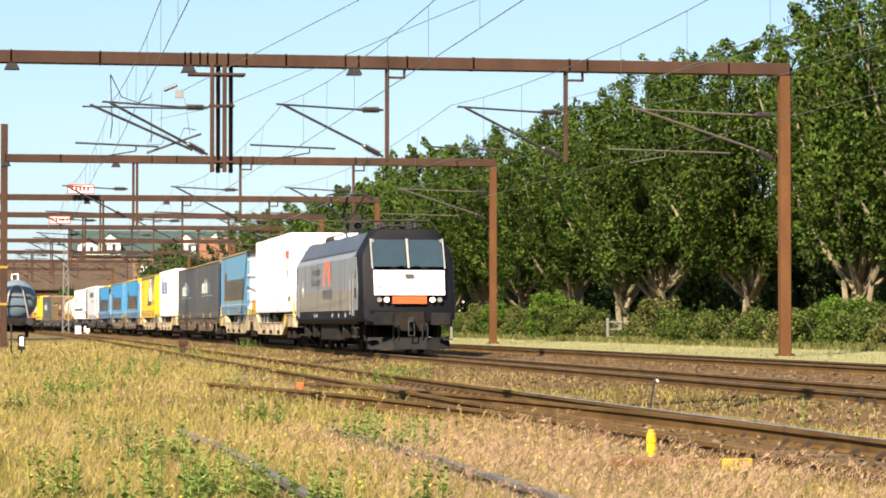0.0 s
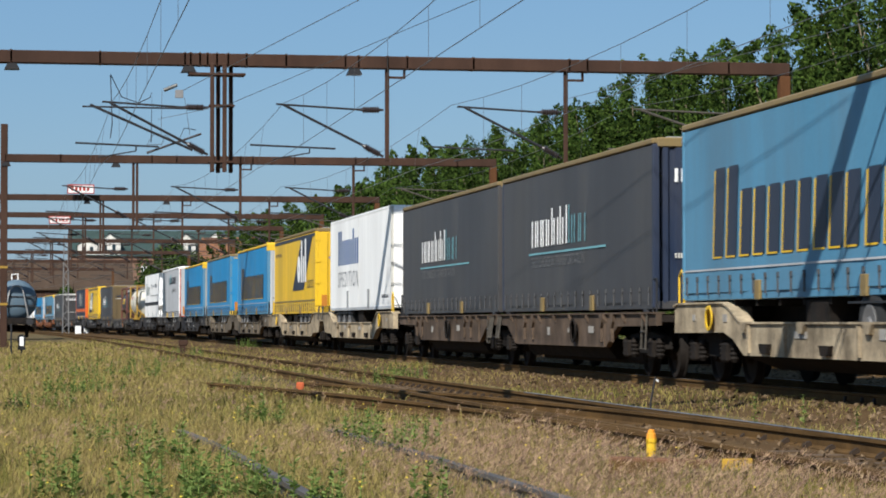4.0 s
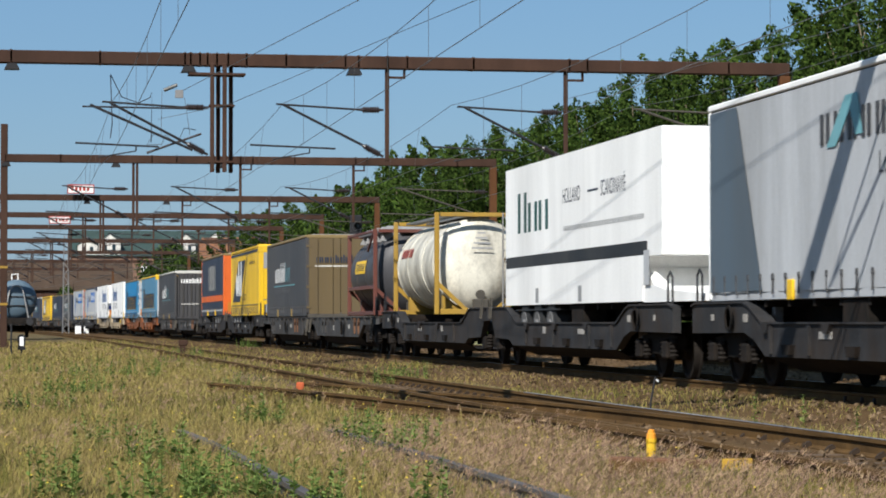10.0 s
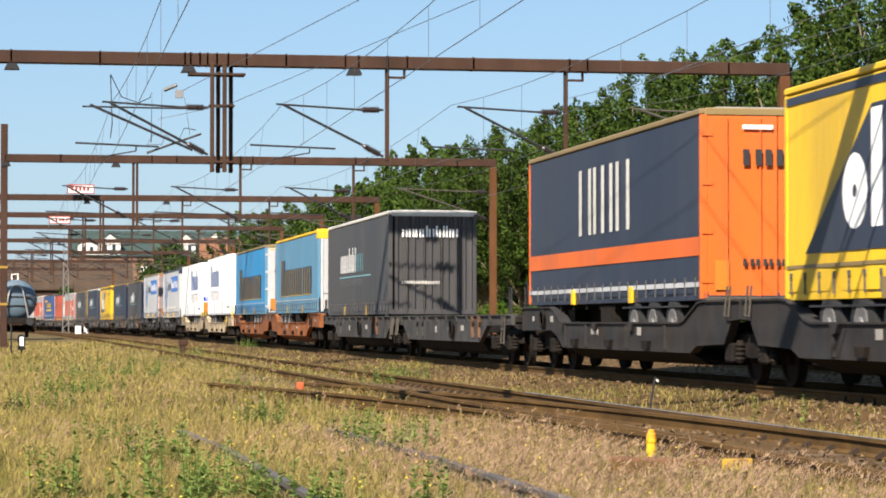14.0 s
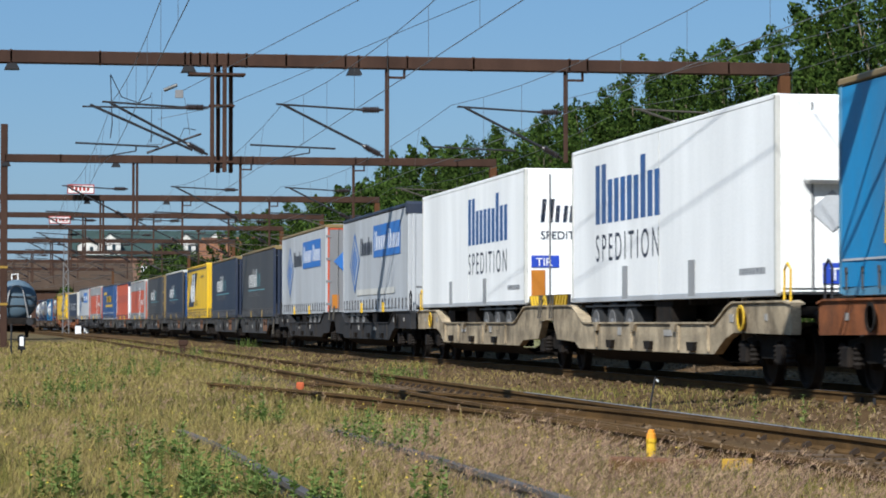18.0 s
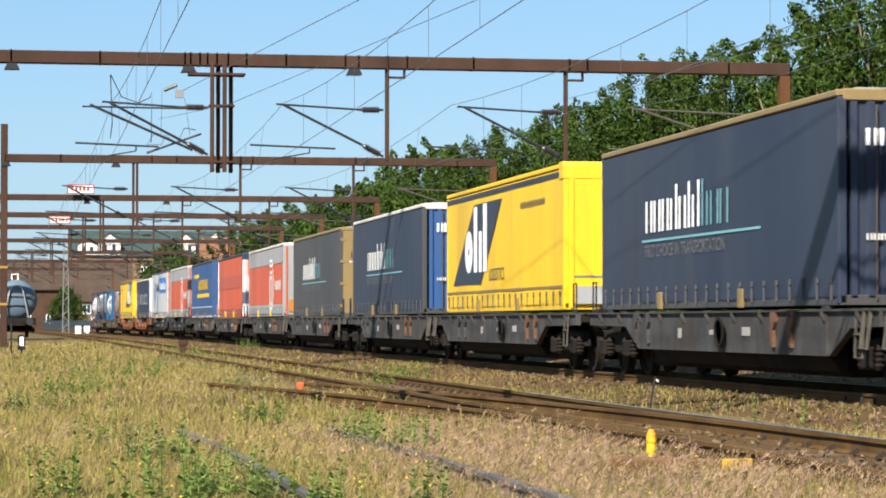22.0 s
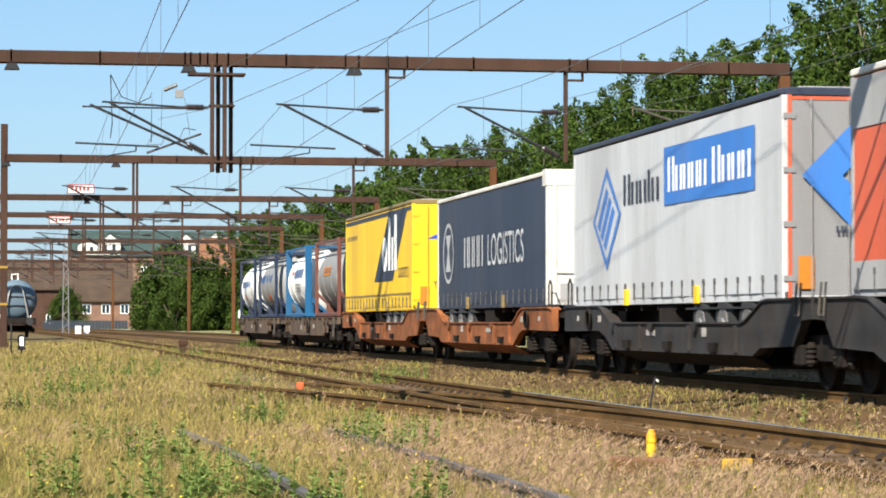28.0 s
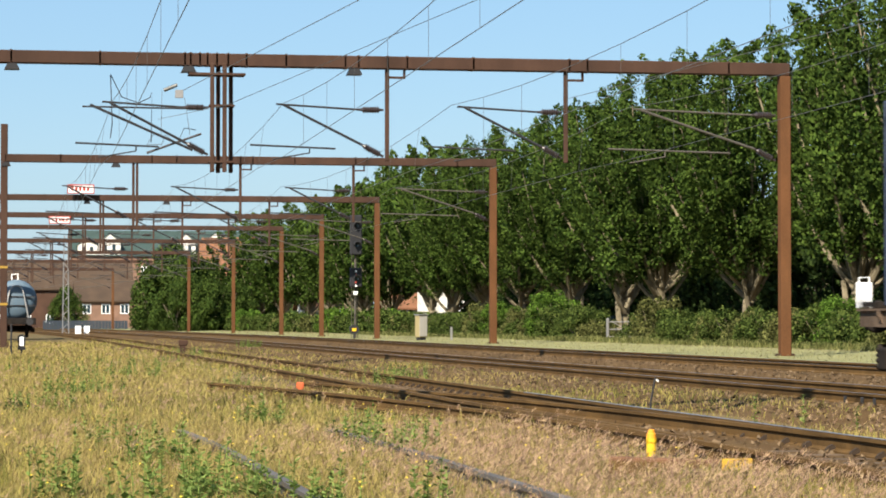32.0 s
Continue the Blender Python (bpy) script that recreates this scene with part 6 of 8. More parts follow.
trailer_ohl(333.6, 346.8, 4.26, "nose", 1.28, False, 1)

ld = Load("curtain_trailer", "navy curtain-sided trailer with orange band and doors", "trailer", 351.25, 364.8)
curtain_body(ld, 1.32, 4.36, "navy", "gold", "orange", "doors", posts="orange", rail="navy")
chassis(ld, 1.32, True)
ld.rect("orange_band", 0.1, ld.L - 0.1, 2.02, 2.32, "orange", "orange band", 0.012)
ld.bars(4.8, 9.0, 2.6, "XMX", 1.25, "cream", 0.2, 0, "large pale outlined signs", 0.012)
ld.rect("hem_line", 0.1, ld.L - 0.1, 1.52, 1.6, "silver", "", 0.012)
ld.bars(-0.6, 0.7, 3.45, "XMX", 0.26, "black", 0.3, 0, "", 0.05, True)
ld.bars(0.3, 1.1, 3.2, "ixxxx", 0.18, "black", 0.3, 0, "", 0.05, True)
ld.bars(-0.6, 0.9, 1.85, "xxxxxxx", 0.16, "black", 0.3, 0, "", 0.05, True)
ld.end_rect("pale_sticker", -0.6, -0.1, 4.03, 4.1, "white", "", 0.05)

swap_norf(384.6, 398.4, 4.14, "slate", "corrugated", "cream")
trailer_fix(401.3, 415.0, 4.18, "silver", "nose", "yellow", "dull_blue")
trailer_fix(419.3, 432.8, 4.18, "silver", "doors", "gold")
trailer_bruhn(435.6, 449.0, 4.24, "nose")
trailer_bruhn(453.6, 467.0, 4.22, "doors", 6.7)
trailer_ewals(469.5, 482.9, 4.22, "nose", "navy")
trailer_ewals(487.5, 501.1, 4.28, "doors", "gold")
swap_norf(504.4, 518.0, 4.06, "frame_blue", "corrugated", "gold")
swap_norf(521.2, 534.9, 4.06, "frame_blue", "corrugated", "gold", "navy")
trailer_ohl(538.2, 551.7, 4.1, "nose", 1.22, True, 1)
swap_norf(555.4, 568.9, 4.08, "deep", "corrugated", "cream", "navy")
swap_norf(572.2, 585.6, 4.06, "gold", "doors", "gold")
trailer_arcese(589.2, 603.2, 4.06, True)

ld = Load("swap_body", "plain red curtain-sided swap body with pale grey nose", "swap body", 606.0, 619.3)
curtain_body(ld, 1.22, 4.1, "red", "navy", "silver", "nose", posts="white", rail="red")
ld.rect("dark_patch", 1.0, 12.2, 2.55, 3.15, "faded_red", "darker red repaired panel", 0.010)
ld.end_rect("orange_panel", -1.16, 1.16, 3.1, 3.75, "orange", "orange panel")
ld = Load("swap_body", "blue curtain-sided swap body with yellow signs", "swap body", 622.9, 637.0)
curtain_body(ld, 1.24, 4.2, "deep", "slate", "deep", "doors", posts="deep", rail="silver")
ld.bars(5.0, 11.2, 2.7, "XMXlXXX", 0.55, "yellow", 0.28, 0, "yellow bars of a wordmark", 0.012)
ld.rect("yellow_bar", 1.8, 5.4, 3.38, 3.6, "yellow", "yellow bar", 0.012)
ld.rect("yellow_bar", 4.2, 12.0, 2.3, 2.5, "yellow", "yellow bar", 0.012)
ld.rect("pale_line", 0.1, 13.9, 1.74, 1.8, "silver", "", 0.012)
ld.bars(-0.5, 1.1, 2.9, "MX", 0.35, "yellow", 0.28, 0, "", 0.05, True)

trailer_arcese(640.0, 653.3, 4.26, False)
trailer_ewals(656.3, 669.9, 4.3, "doors", "navy")
ld = Load("curtain_trailer", "dark navy curtain-sided trailer with pale lettering", "trailer", 672.4, 685.7)
curtain_body(ld, 1.3, 4.04, "navy", "cream", "cream", "nose", posts="cream", rail="navy")
chassis(ld, 1.3, False)
ring = [(1.65 + 0.75 * math.cos(q * math.pi / 12), 2.65 + 0.75 * math.sin(q * math.pi / 12)) for q in range(24)]
ld.poly("round_emblem", ring, "silver", "pale round emblem", 0.010)
ld.poly("emblem_field", [(1.65 + (a - 1.65) * 0.88, 2.65 + (z - 2.65) * 0.88) for a, z in ring], "navy", "", 0.012)
ld.poly("emblem_cross", [(1.3, 3.1), (2.0, 3.1), (1.73, 2.7), (2.0, 2.2), (1.3, 2.2), (1.57, 2.7)], "silver", "", 0.015)
ld.bars(3.84, 6.35, 2.25, "XXXX", 0.72, "silver", 0.22, 0, "pale bars of a wordmark", 0.010)
ld.text("LOGISTICS", 6.8, 2.25, 1.02, "silver", 0.86)
trailer_ohl(689.8, 703.3, 4.26, "doors")
ld = tank_container(705.7, 711.9, 3.76, "rust_red", "stainless", "grey steel tank container in a red-brown frame")
ld.wrap("orange_label", 2.1, 4.0, 2.55, 2.85, "amber", "orange label")
for k in range(6):
    ld.wrap("label_bar", 2.3 + k * 0.27, 2.47 + k * 0.27, 2.62, 2.8, "black")
ld = tank_container(714.8, 721.3, 3.76, "tank_frame", "tank_white", "white tank container in a dark blue frame")
for k in range(6):
    ld.wrap("wordmark_bar", 2.6 + k * 0.45, 2.85 + k * 0.45, 2.6, 2.95, "ink_blue", "blue bars of a wordmark")
ld.wrap("red_bar", 1.6, 2.3, 2.75, 2.87, "red")
for k in range(3):
    ld.wrap("fine_bar", 3.0, 4.6, 2.1 + k * 0.12, 2.16 + k * 0.12, "grey")
ld = tank_container(725.3, 731.9, 3.76, "frame_blue", "stainless", "worn steel tank container in a dark blue frame")
ld.words("TANKTAINER", 2.5, 2.62, 0.42, "ink_blue", 0.95)
for k in range(4):
    ld.wrap("wordmark_bar", 0.8 + k * 0.38, 1.0 + k * 0.38, 2.62, 2.92, "ink_blue")
ld.wrap("orange_plate", 3.2, 3.9, 1.85, 2.1, "orange", "orange plate")
ld.wrap("yellow_sticker", 5.0, 5.6, 3.0, 3.2, "yellow", "yellow sticker")
ld.end_rect("hazard_plate", 0.5, 0.95, 2.35, 2.7, "orange", "orange hazard plate", -0.05)
ld.end_text("30", 0.6, 2.55, 0.16, "black", 1.0, -0.04)
ld.end_text("1268", 0.54, 2.38, 0.16, "black", 1.0, -0.04)
ld = tank_container(734.0, 740.6, 3.76, "frame_blue", "tank_white", "white tank container in a dark blue frame")
ld.words("TANKTAINER", 2.6, 2.5, 0.42, "ink_blue", 0.8)
for k in range(4):
    ld.wrap("wordmark_bar", 1.0 + k * 0.36, 1.18 + k * 0.36, 2.5, 2.8, "ink_blue")
ld.wrap("orange_plate", 2.0, 2.5, 1.95, 2.2, "orange", "orange plate")
ld.wrap("pale_sticker", 4.6, 5.3, 2.0, 2.5, "cream")


# ---- trees ----
def leaf_cloud(rng, clumps, per, size, reach, rise):
    """Leaves as small bent quads scattered round clump centres; reach and rise: half width and half height of a clump."""
    n = len(clumps) * per
    c = np.repeat(np.array(clumps), per, axis=0)
    d = rng.normal(size=(n, 3))
    d /= np.linalg.norm(d, axis=1)[:, None]
    r = rng.uniform(0.3, 1.0, n)[:, None] ** 0.4
    p = c + d * r * np.array([reach, reach, rise])
    u = rng.normal(size=(n, 3))
    u -= 0.75 * d * (u * d).sum(1)[:, None]
    u /= np.linalg.norm(u, axis=1)[:, None]
    w = np.cross(u, d + rng.normal(size=(n, 3)) * 0.45)
    w /= np.linalg.norm(w, axis=1)[:, None] + 1e-6
    s = (size * rng.uniform(0.6, 1.35, n))[:, None]
    v = np.stack([p - u * s, p + w * s * 0.5, p + u * s, p - w * s * 0.5], 1).reshape(-1, 3)
    return v, np.arange(n * 4).reshape(-1, 4)


def limb(m, p, q, r0, r1, bow=0.15, steps=4, rng=None):
    p, q = Vector(p), Vector(q)
    last = p
    for i in range(1, steps + 1):
        k = i / steps
        c = p.lerp(q, k) + Vector((rng.uniform(-bow, bow), rng.uniform(-bow, bow), 0)) * (1 if i < steps else 0)
        m.tube(last, c, r0 + (r1 - r0) * (i - 1) / steps, r0 + (r1 - r0) * k, 7, i == steps)
        last = c


def tree_parts(seed, tall, wide, bole, leaf_mat, leaves, clump_n, leaf_size=0.2, spread=0.9, rise=0.2):
    rng = random.Random(seed)
    nr = np.random.default_rng(seed)
    trunk = Mesh()
    stems = rng.choice((1, 1, 2, 3))
    for i in range(stems):
        limb(trunk, (0.3 * math.cos(i * 2.2), 0.3 * math.sin(i * 2.2), -0.2), (rng.uniform(-0.3, 0.3) * stems, rng.uniform(-0.2, 0.2) * stems, bole), 0.2 - 0.02 * stems, 0.15 - 0.02 * stems, 0.09, 4, rng)
    for i in range(7):
        a = i * 2.4 + rng.uniform(-0.3, 0.3)
        up = tall * rng.uniform(0.6, 0.9)
        out = wide * rng.uniform(0.3, 0.75)
        base = (rng.uniform(-0.1, 0.1), rng.uniform(-0.1, 0.1), bole * rng.uniform(0.55, 1.0))
        tip = (math.cos(a) * out, math.sin(a) * out, up)
        limb(trunk, base, tip, rng.uniform(0.06, 0.12), 0.02, 0.22, 6, rng)
        mid = Vector(base).lerp(Vector(tip), 0.45)
        limb(trunk, mid, mid + Vector((math.cos(a + 0.8) * 1.4, math.sin(a + 0.8) * 1.4, 2.2)), 0.07, 0.02, 0.15, 3, rng)
    clumps = []
    while len(clumps) < clump_n:
        z = rng.uniform(bole + rise, tall)
        k = (z - bole) / (tall - bole)
        env = wide * (math.sin(math.pi * min(1.0, 0.2 + 0.8 * k) ** 0.9) ** 0.55 if k < 0.97 else 0.25) * (1.0 - 0.25 * k)
        a = rng.uniform(0, 2 * math.pi)
        r = env * (rng.uniform(0.25, 1.0) ** 0.45) * (1 + 0.22 * math.sin(3 * a + seed) + 0.15 * math.sin(7 * a + z))
        clumps.append((r * math.cos(a) + 0.05 * z, r * math.sin(a), z))
    v, f = leaf_cloud(nr, clumps, leaves // clump_n, leaf_size, spread, spread * 1.5)
    return trunk.data("trunk", M["bark"], True), raw("crown", v, f, leaf_mat)


def make_tree(name, label, shapes, m, group):
    t = thing(name, label, "tree", group, m=m)
    part("trunk", shapes[0], None, t)
    part("crown", shapes[1], None, t)
    return t


def upswept_parts(seed, tall, wide, bole, leaves, size, leaders=22, sprays=34):
    """A forked bole, steep bowed leaders, and leaf sprays that sweep up and out from them."""
    rng = random.Random(seed)
    nr = np.random.default_rng(seed)
    wood = Mesh()
    stems = 1 + seed % 3
    for i in range(stems):
        limb(wood, (0.22 * math.cos(i * 2.2), 0.22 * math.sin(i * 2.2), -0.2), (0.3 * (stems - 1) * math.cos(i * 2.2), 0.3 * (stems - 1) * math.sin(i * 2.2), bole), 0.24 - 0.03 * stems, 0.19 - 0.03 * stems, 0.06, 4, rng)
    starts, ways, lengths = [], [], []
    for i in range(leaders):
        a = i * 2.399 + rng.uniform(-0.35, 0.35)
        k = ((i + 0.6) / leaders) ** 0.6
        out = wide * k * rng.uniform(0.85, 1.08)
        tip = Vector((math.cos(a) * out, math.sin(a) * out, tall * (1.0 - 0.33 * k ** 2.6) * rng.uniform(0.91, 1.0)))
        base = Vector((rng.uniform(-0.15, 0.15), rng.uniform(-0.15, 0.15), bole * rng.uniform(0.6, 1.1)))
        bow = Vector((math.cos(a) * out * 0.6, math.sin(a) * out * 0.6, base.z + (tip.z - base.z) * 0.3))
        thick = rng.uniform(0.09, 0.15)
        last = base
        for j in range(1, 9):
            q = j / 8
            at = base * (1 - q) ** 2 + bow * 2 * q * (1 - q) + tip * q * q
            wood.tube(last, at, thick * (1 - 0.85 * (j - 1) / 8), thick * (1 - 0.85 * q), 6, j == 8)
            last = at
        for j in range(sprays):
            q = 0.2 + 0.8 * ((j + rng.random()) / sprays) ** 0.85
            at = base * (1 - q) ** 2 + bow * 2 * q * (1 - q) + tip * q * q
            turn = a + rng.gauss(0, 1.15)
            rise = rng.uniform(0.35, 1.0) + 0.9 * q ** 3
            starts.append(at)
            ways.append(Vector((math.cos(turn), math.sin(turn), rise)).normalized())
            lengths.append(rng.uniform(0.6, 1.6) * (1.05 - 0.25 * q))
    per = leaves // len(starts)
    n = per * len(starts)
    p0 = np.repeat(np.array(starts), per, axis=0)
    w = np.repeat(np.array(ways), per, axis=0)
    ln = np.repeat(np.array(lengths), per)
    k = nr.uniform(0, 1, n) ** 0.75
    side = nr.normal(size=(n, 3))
    side -= w * (side * w).sum(1)[:, None]
    fat = (0.46 * np.sin(math.pi * np.clip(0.12 + 0.84 * k, 0, 1)) ** 0.7 * ln * 0.72)[:, None]
    p = p0 + w * (k * ln)[:, None] + side * fat * 0.62
    p[:, 2] -= 0.1 * (side ** 2).sum(1) * fat[:, 0]
    face = side * 0.95 + np.array([0, 0, 0.4]) + nr.normal(size=(n, 3)) * 0.3
    face /= np.linalg.norm(face, axis=1)[:, None]
    u = nr.normal(size=(n, 3)) + w
    u -= face * (u * face).sum(1)[:, None]
    u /= np.linalg.norm(u, axis=1)[:, None] + 1e-6
    v = np.cross(face, u)
    s = (size * nr.uniform(0.6, 1.35, n))[:, None]
    verts = np.stack([p - u * s, p + v * s * 0.6, p + u * s, p - v * s * 0.6], 1).reshape(-1, 3)
    return wood.data("trunk", M["bark"], True), raw("crown", verts, np.arange(n * 4).reshape(-1, 4), M["leaf"])


KINDS = [upswept_parts(12 + k, 13.0, 4.9 + 0.3 * (k % 2), 2.4, 68000, 0.08) for k in range(4)]
FAR_KINDS = [upswept_parts(21 + k, 13.0, 4.9, 2.2, 26000, 0.135, 18, 20) for k in range(2)]
rt = random.Random(5)
# place along the line and height of each tree of the row
ROW = ((76.0, 14.6), (88.0, 14.8), (99.0, 14.6), (111.5, 14.0), (124.5, 14.0), (137.0, 14.0), (148.5, 13.8), (160.0, 13.4), (172.0, 13.2), (184.0, 13.6), (197.0, 15.4), (209.0, 13.6), (221.0, 13.6), (234.0, 13.4),
       (247.0, 13.4), (260.0, 13.2), (274.0, 13.2), (290.0, 13.2))
for i, (s, tall) in enumerate(ROW):
    k = tall / 13.0
    m = Matrix.Translation(on_line(33.0 + rt.uniform(-0.8, 0.8), s, 0.15)) @ pose(0, 0, 0, rt.uniform(-2, 2), rt.uniform(0, 3), rt.uniform(0, 360)) @ Matrix.Diagonal((1.14, 1.14, k, 1))
    make_tree("tree", "tall leafy green tree with slender forked limbs", KINDS[i % 4] if s < 190 else FAR_KINDS[i % 2], m, "row of lineside trees")
# ---- hedge along the verge ----
def shrub_parts(seed, tall, wide, mat, leaves, size=0.085):
    rng = random.Random(seed)
    stems = Mesh()
    for i in range(9):
        a = i * 0.7
        stems.tube((math.cos(a) * 0.25, math.sin(a) * 0.25, -0.1), (math.cos(a) * wide * 0.6, math.sin(a) * wide * 0.6, tall * 0.75), 0.025, 0.008, 5)
    clumps = []
    for i in range(60):
        a, r, z = rng.uniform(0, 6.283), wide * rng.uniform(0.2, 1.0) ** 0.5, tall * rng.uniform(0.08, 0.92)
        r *= 1.05 - 0.45 * (z / tall) ** 2
        clumps.append((r * math.cos(a), r * math.sin(a), z))
    v, f = leaf_cloud(np.random.default_rng(seed), clumps, leaves // 60, size, 0.27, 0.3)
    return stems.data("stems", M["bark"]), raw("foliage", v, f, mat)


SHRUBS = [shrub_parts(31 + k, (1.2, 1.6, 2.5, 1.45, 1.9)[k], (1.35, 1.6, 1.5, 1.5, 1.2)[k], (M["olive"], M["hedge"], M["fresh"], M["hedge"], M["olive"])[k], 6600, 0.06) for k in range(5)]
FAR_SHRUBS = [shrub_parts(41 + k, (1.75, 1.3, 2.1)[k], 1.6, (M["hedge"], M["olive"], M["fresh"])[k], 1800, 0.12) for k in range(3)]
rs = random.Random(8)
s = 76.0
while s < 330:
    if not 113.4 < s < 121.2:
        b = thing("shrub", "dense green hedge shrub beside the mown verge", "shrub", "hedge shrubs", m=Matrix.Translation(on_line(28.6 + rs.uniform(-0.3, 0.3), s, 0.18)) @ pose(0, 0, 0, 0, 0, rs.uniform(0, 360)) @ Matrix.Scale(rs.uniform(0.78, 1.16), 4))
        st, fo = SHRUBS[rs.choice((0, 1, 2, 3, 0, 3, 4))] if s < 175 else FAR_SHRUBS[rs.choice((0, 1, 0, 2))]
        part("stems", st, None, b)
        part("foliage", fo, None, b)
    s += 2.15

# dark thicket and trees beyond the curve
THICK = [tree_parts(61 + k, 7.2 + k, 4.2, 0.8, M["bush"], 9000, 70, 0.22) for k in range(2)]
M["thicket"] = foliage("thicket_leaves", (0.016, 0.036, 0.006), (0.05, 0.074, 0.014), 0.13, 0.3, 0.5)
BRIGHT = [tree_parts(71 + k, 7.2 + k, 4.0, 0.6, M["thicket"], 12000, 80, 0.18) for k in range(2)]
for i, (x, y, k) in enumerate(((17.6, 296, 0.95), (19.6, 300, 1.15), (21.6, 292, 1.12), (24.2, 300, 0.92), (22.8, 283, 0.72), (25.6, 286, 0.66), (19.0, 281, 0.66), (10.0, 378, 0.7), (20.6, 284, 0.8), (27.6, 300, 0.72), (29.8, 316, 0.78), (32.5, 314, 0.85), (30.5, 296, 0.6))):
    make_tree("tree", "bushy green tree beyond the curve of the line", BRIGHT[i % 2], Matrix.Translation((x, y, 0)) @ pose(0, 0, 0, 0, 0, i * 71) @ Matrix.Scale(k, 4), "dark trees at the curve")


# extra trees, added as dark backing so gaps below the row's crowns look shaded
for i in range(22):
    s = 84.0 + i * 9.5
    m = Matrix.Translation(on_line(41.0 + rt.uniform(-1.5, 1.5), s, 0.15)) @ pose(0, 0, 0, 0, 0, rt.uniform(0, 360)) @ Matrix.Scale(rt.uniform(0.8, 0.95), 4)
    if not 214 < s < 290:
        make_tree("tree", "added dark bushy tree that darkens the gaps in the row", THICK[i % 2], m, "trees behind the row")


# far woods as one low band of ragged clumps round the horizon
def far_woods():
    nr = np.random.default_rng(3)
    v, f = [], []
    cl = []
    for i in range(420):
        a = radians(-35 + 100 * i / 420)
        d = 950 + nr.uniform(-60, 60)
        for j in range(3):
            cl.append((math.sin(a) * d, math.cos(a) * d, nr.uniform(1, 17 + 8 * math.sin(i * 0.13) ** 2)))
    v, f = leaf_cloud(nr, cl, 60, 1.6, 6.0, 4.5)
    tagged(new("far_woods", raw("far_woods", v, f, M["bush"])), "distant dark green woods on the horizon", "woods", "", "stuff")


far_woods()

# ---- grass ----
HALF = radians(10.6)


def scatter(nr, n, near, far, power):
    """Places on the field that thin out with distance, across the sector of the plan that the field fills."""
    k = nr.uniform(0, 1, n)
    d = (near ** power + k * (far ** power - near ** power)) ** (1 / power)
    a = radians(9.73) + nr.uniform(-HALF, HALF, n)
    return np.sin(a) * d, np.cos(a) * d, d


def patchy(x, y, sx, sy, ph):
    return 0.5 + 0.25 * np.sin(x * sx + ph + 1.3 * np.sin(y * 0.21)) + 0.25 * np.sin(y * sy - ph + 0.7 * np.sin(x * 0.8))


def blades(name, label, nr, x, y, d, tall, mat, heads=False):
    n = len(x)
    z = height(x, y) - 0.02
    h = tall * nr.uniform(0.35, 1.15, n) * (0.75 + 0.5 * patchy(x, y, 0.9, 0.45, 3.1))
    w = (0.0008 + 0.0001 * d) * nr.uniform(0.7, 1.4, n)
    a = nr.uniform(0, math.pi * 2, n)
    lean = nr.normal(0, 0.62, (n, 2)) + np.array([0.12, 0.1])
    b = np.stack([x, y, z], 1)
    u = np.stack([np.cos(a), np.sin(a), np.zeros(n)], 1) * w[:, None]
    mid = b + np.stack([lean[:, 0] * h * 0.35, lean[:, 1] * h * 0.35, h * 0.6], 1)
    tip = b + np.stack([lean[:, 0] * h, lean[:, 1] * h, h * (1 - 0.2 * np.abs(lean).sum(1))], 1)
    if not heads:
        v = np.stack([b - u, b + u, mid + u * 0.8, mid - u * 0.8, tip], 1).reshape(-1, 3)
        o = np.arange(n) * 5
        f = np.concatenate([o[:, None] + np.array(q) for q in ((0, 1, 2), (0, 2, 3), (3, 2, 4))], 0)
    else:
        # a thin stalk that ends in a loose brush of fine awns
        v = [np.stack([b - u * 0.6, b + u * 0.6, tip], 1).reshape(-1, 3)]
        for q in range(7):
            at = mid + (tip - mid) * nr.uniform(0.3, 1.0, n)[:, None]
            to = at + nr.normal(0, 1, (n, 3)) * np.array([0.028, 0.028, 0.012]) + np.array([0.022, 0.0, 0.03])
            v.append(np.stack([at - u * 1.1, at + u * 1.1, to], 1).reshape(-1, 3))
        v = np.concatenate(v, 0)
        f = np.arange(len(v)).reshape(-1, 3)
    return tagged(new(name, raw(name, v, f, mat)), label, "grass", "", "stuff")


def field_keep(x, y, nr, low=False):
    """Leaves the beds and rails of the used lines clear."""
    d = x + np.where(y > CURVE_AT, (y - CURVE_AT) ** 2 / (2 * RADIUS), 0)
    r = nr.uniform(0, 1, len(x))
    keep = (d < 4.75) | ((d < 5.5) & (y < 40) & (r < 0.85)) | ((d > 7.6) & (d < 9.2) & (r < (0.08 if low else 0.02)))
    br = np.where(y > 20, NEAR - np.minimum(np.maximum(y - 20, 0), 24) ** 2 / 212 - np.maximum(y - 44, 0) * 0.2264, NEAR)
    off = np.abs(d - br)
    keep &= (off > 1.0) | (y > 48) | (r < np.where(y > 36, 0.75, 0.2))
    keep |= (d > 4.75) & (d < 7.5) & (y > 46) & (r < (0.5 if low else 0.2))
    keep &= (np.abs(x - 5.05) > 0.55) | (np.abs(y - 19.1) > 0.7) | (r < 0.3)
    old = 2.68 - 0.0052 * np.maximum(0, y - 21) ** 2
    for side in (-0.75, 0.75):
        keep &= (np.abs(d - old - side) > 0.12) | (r < 0.4) | (y > 27)
    return keep


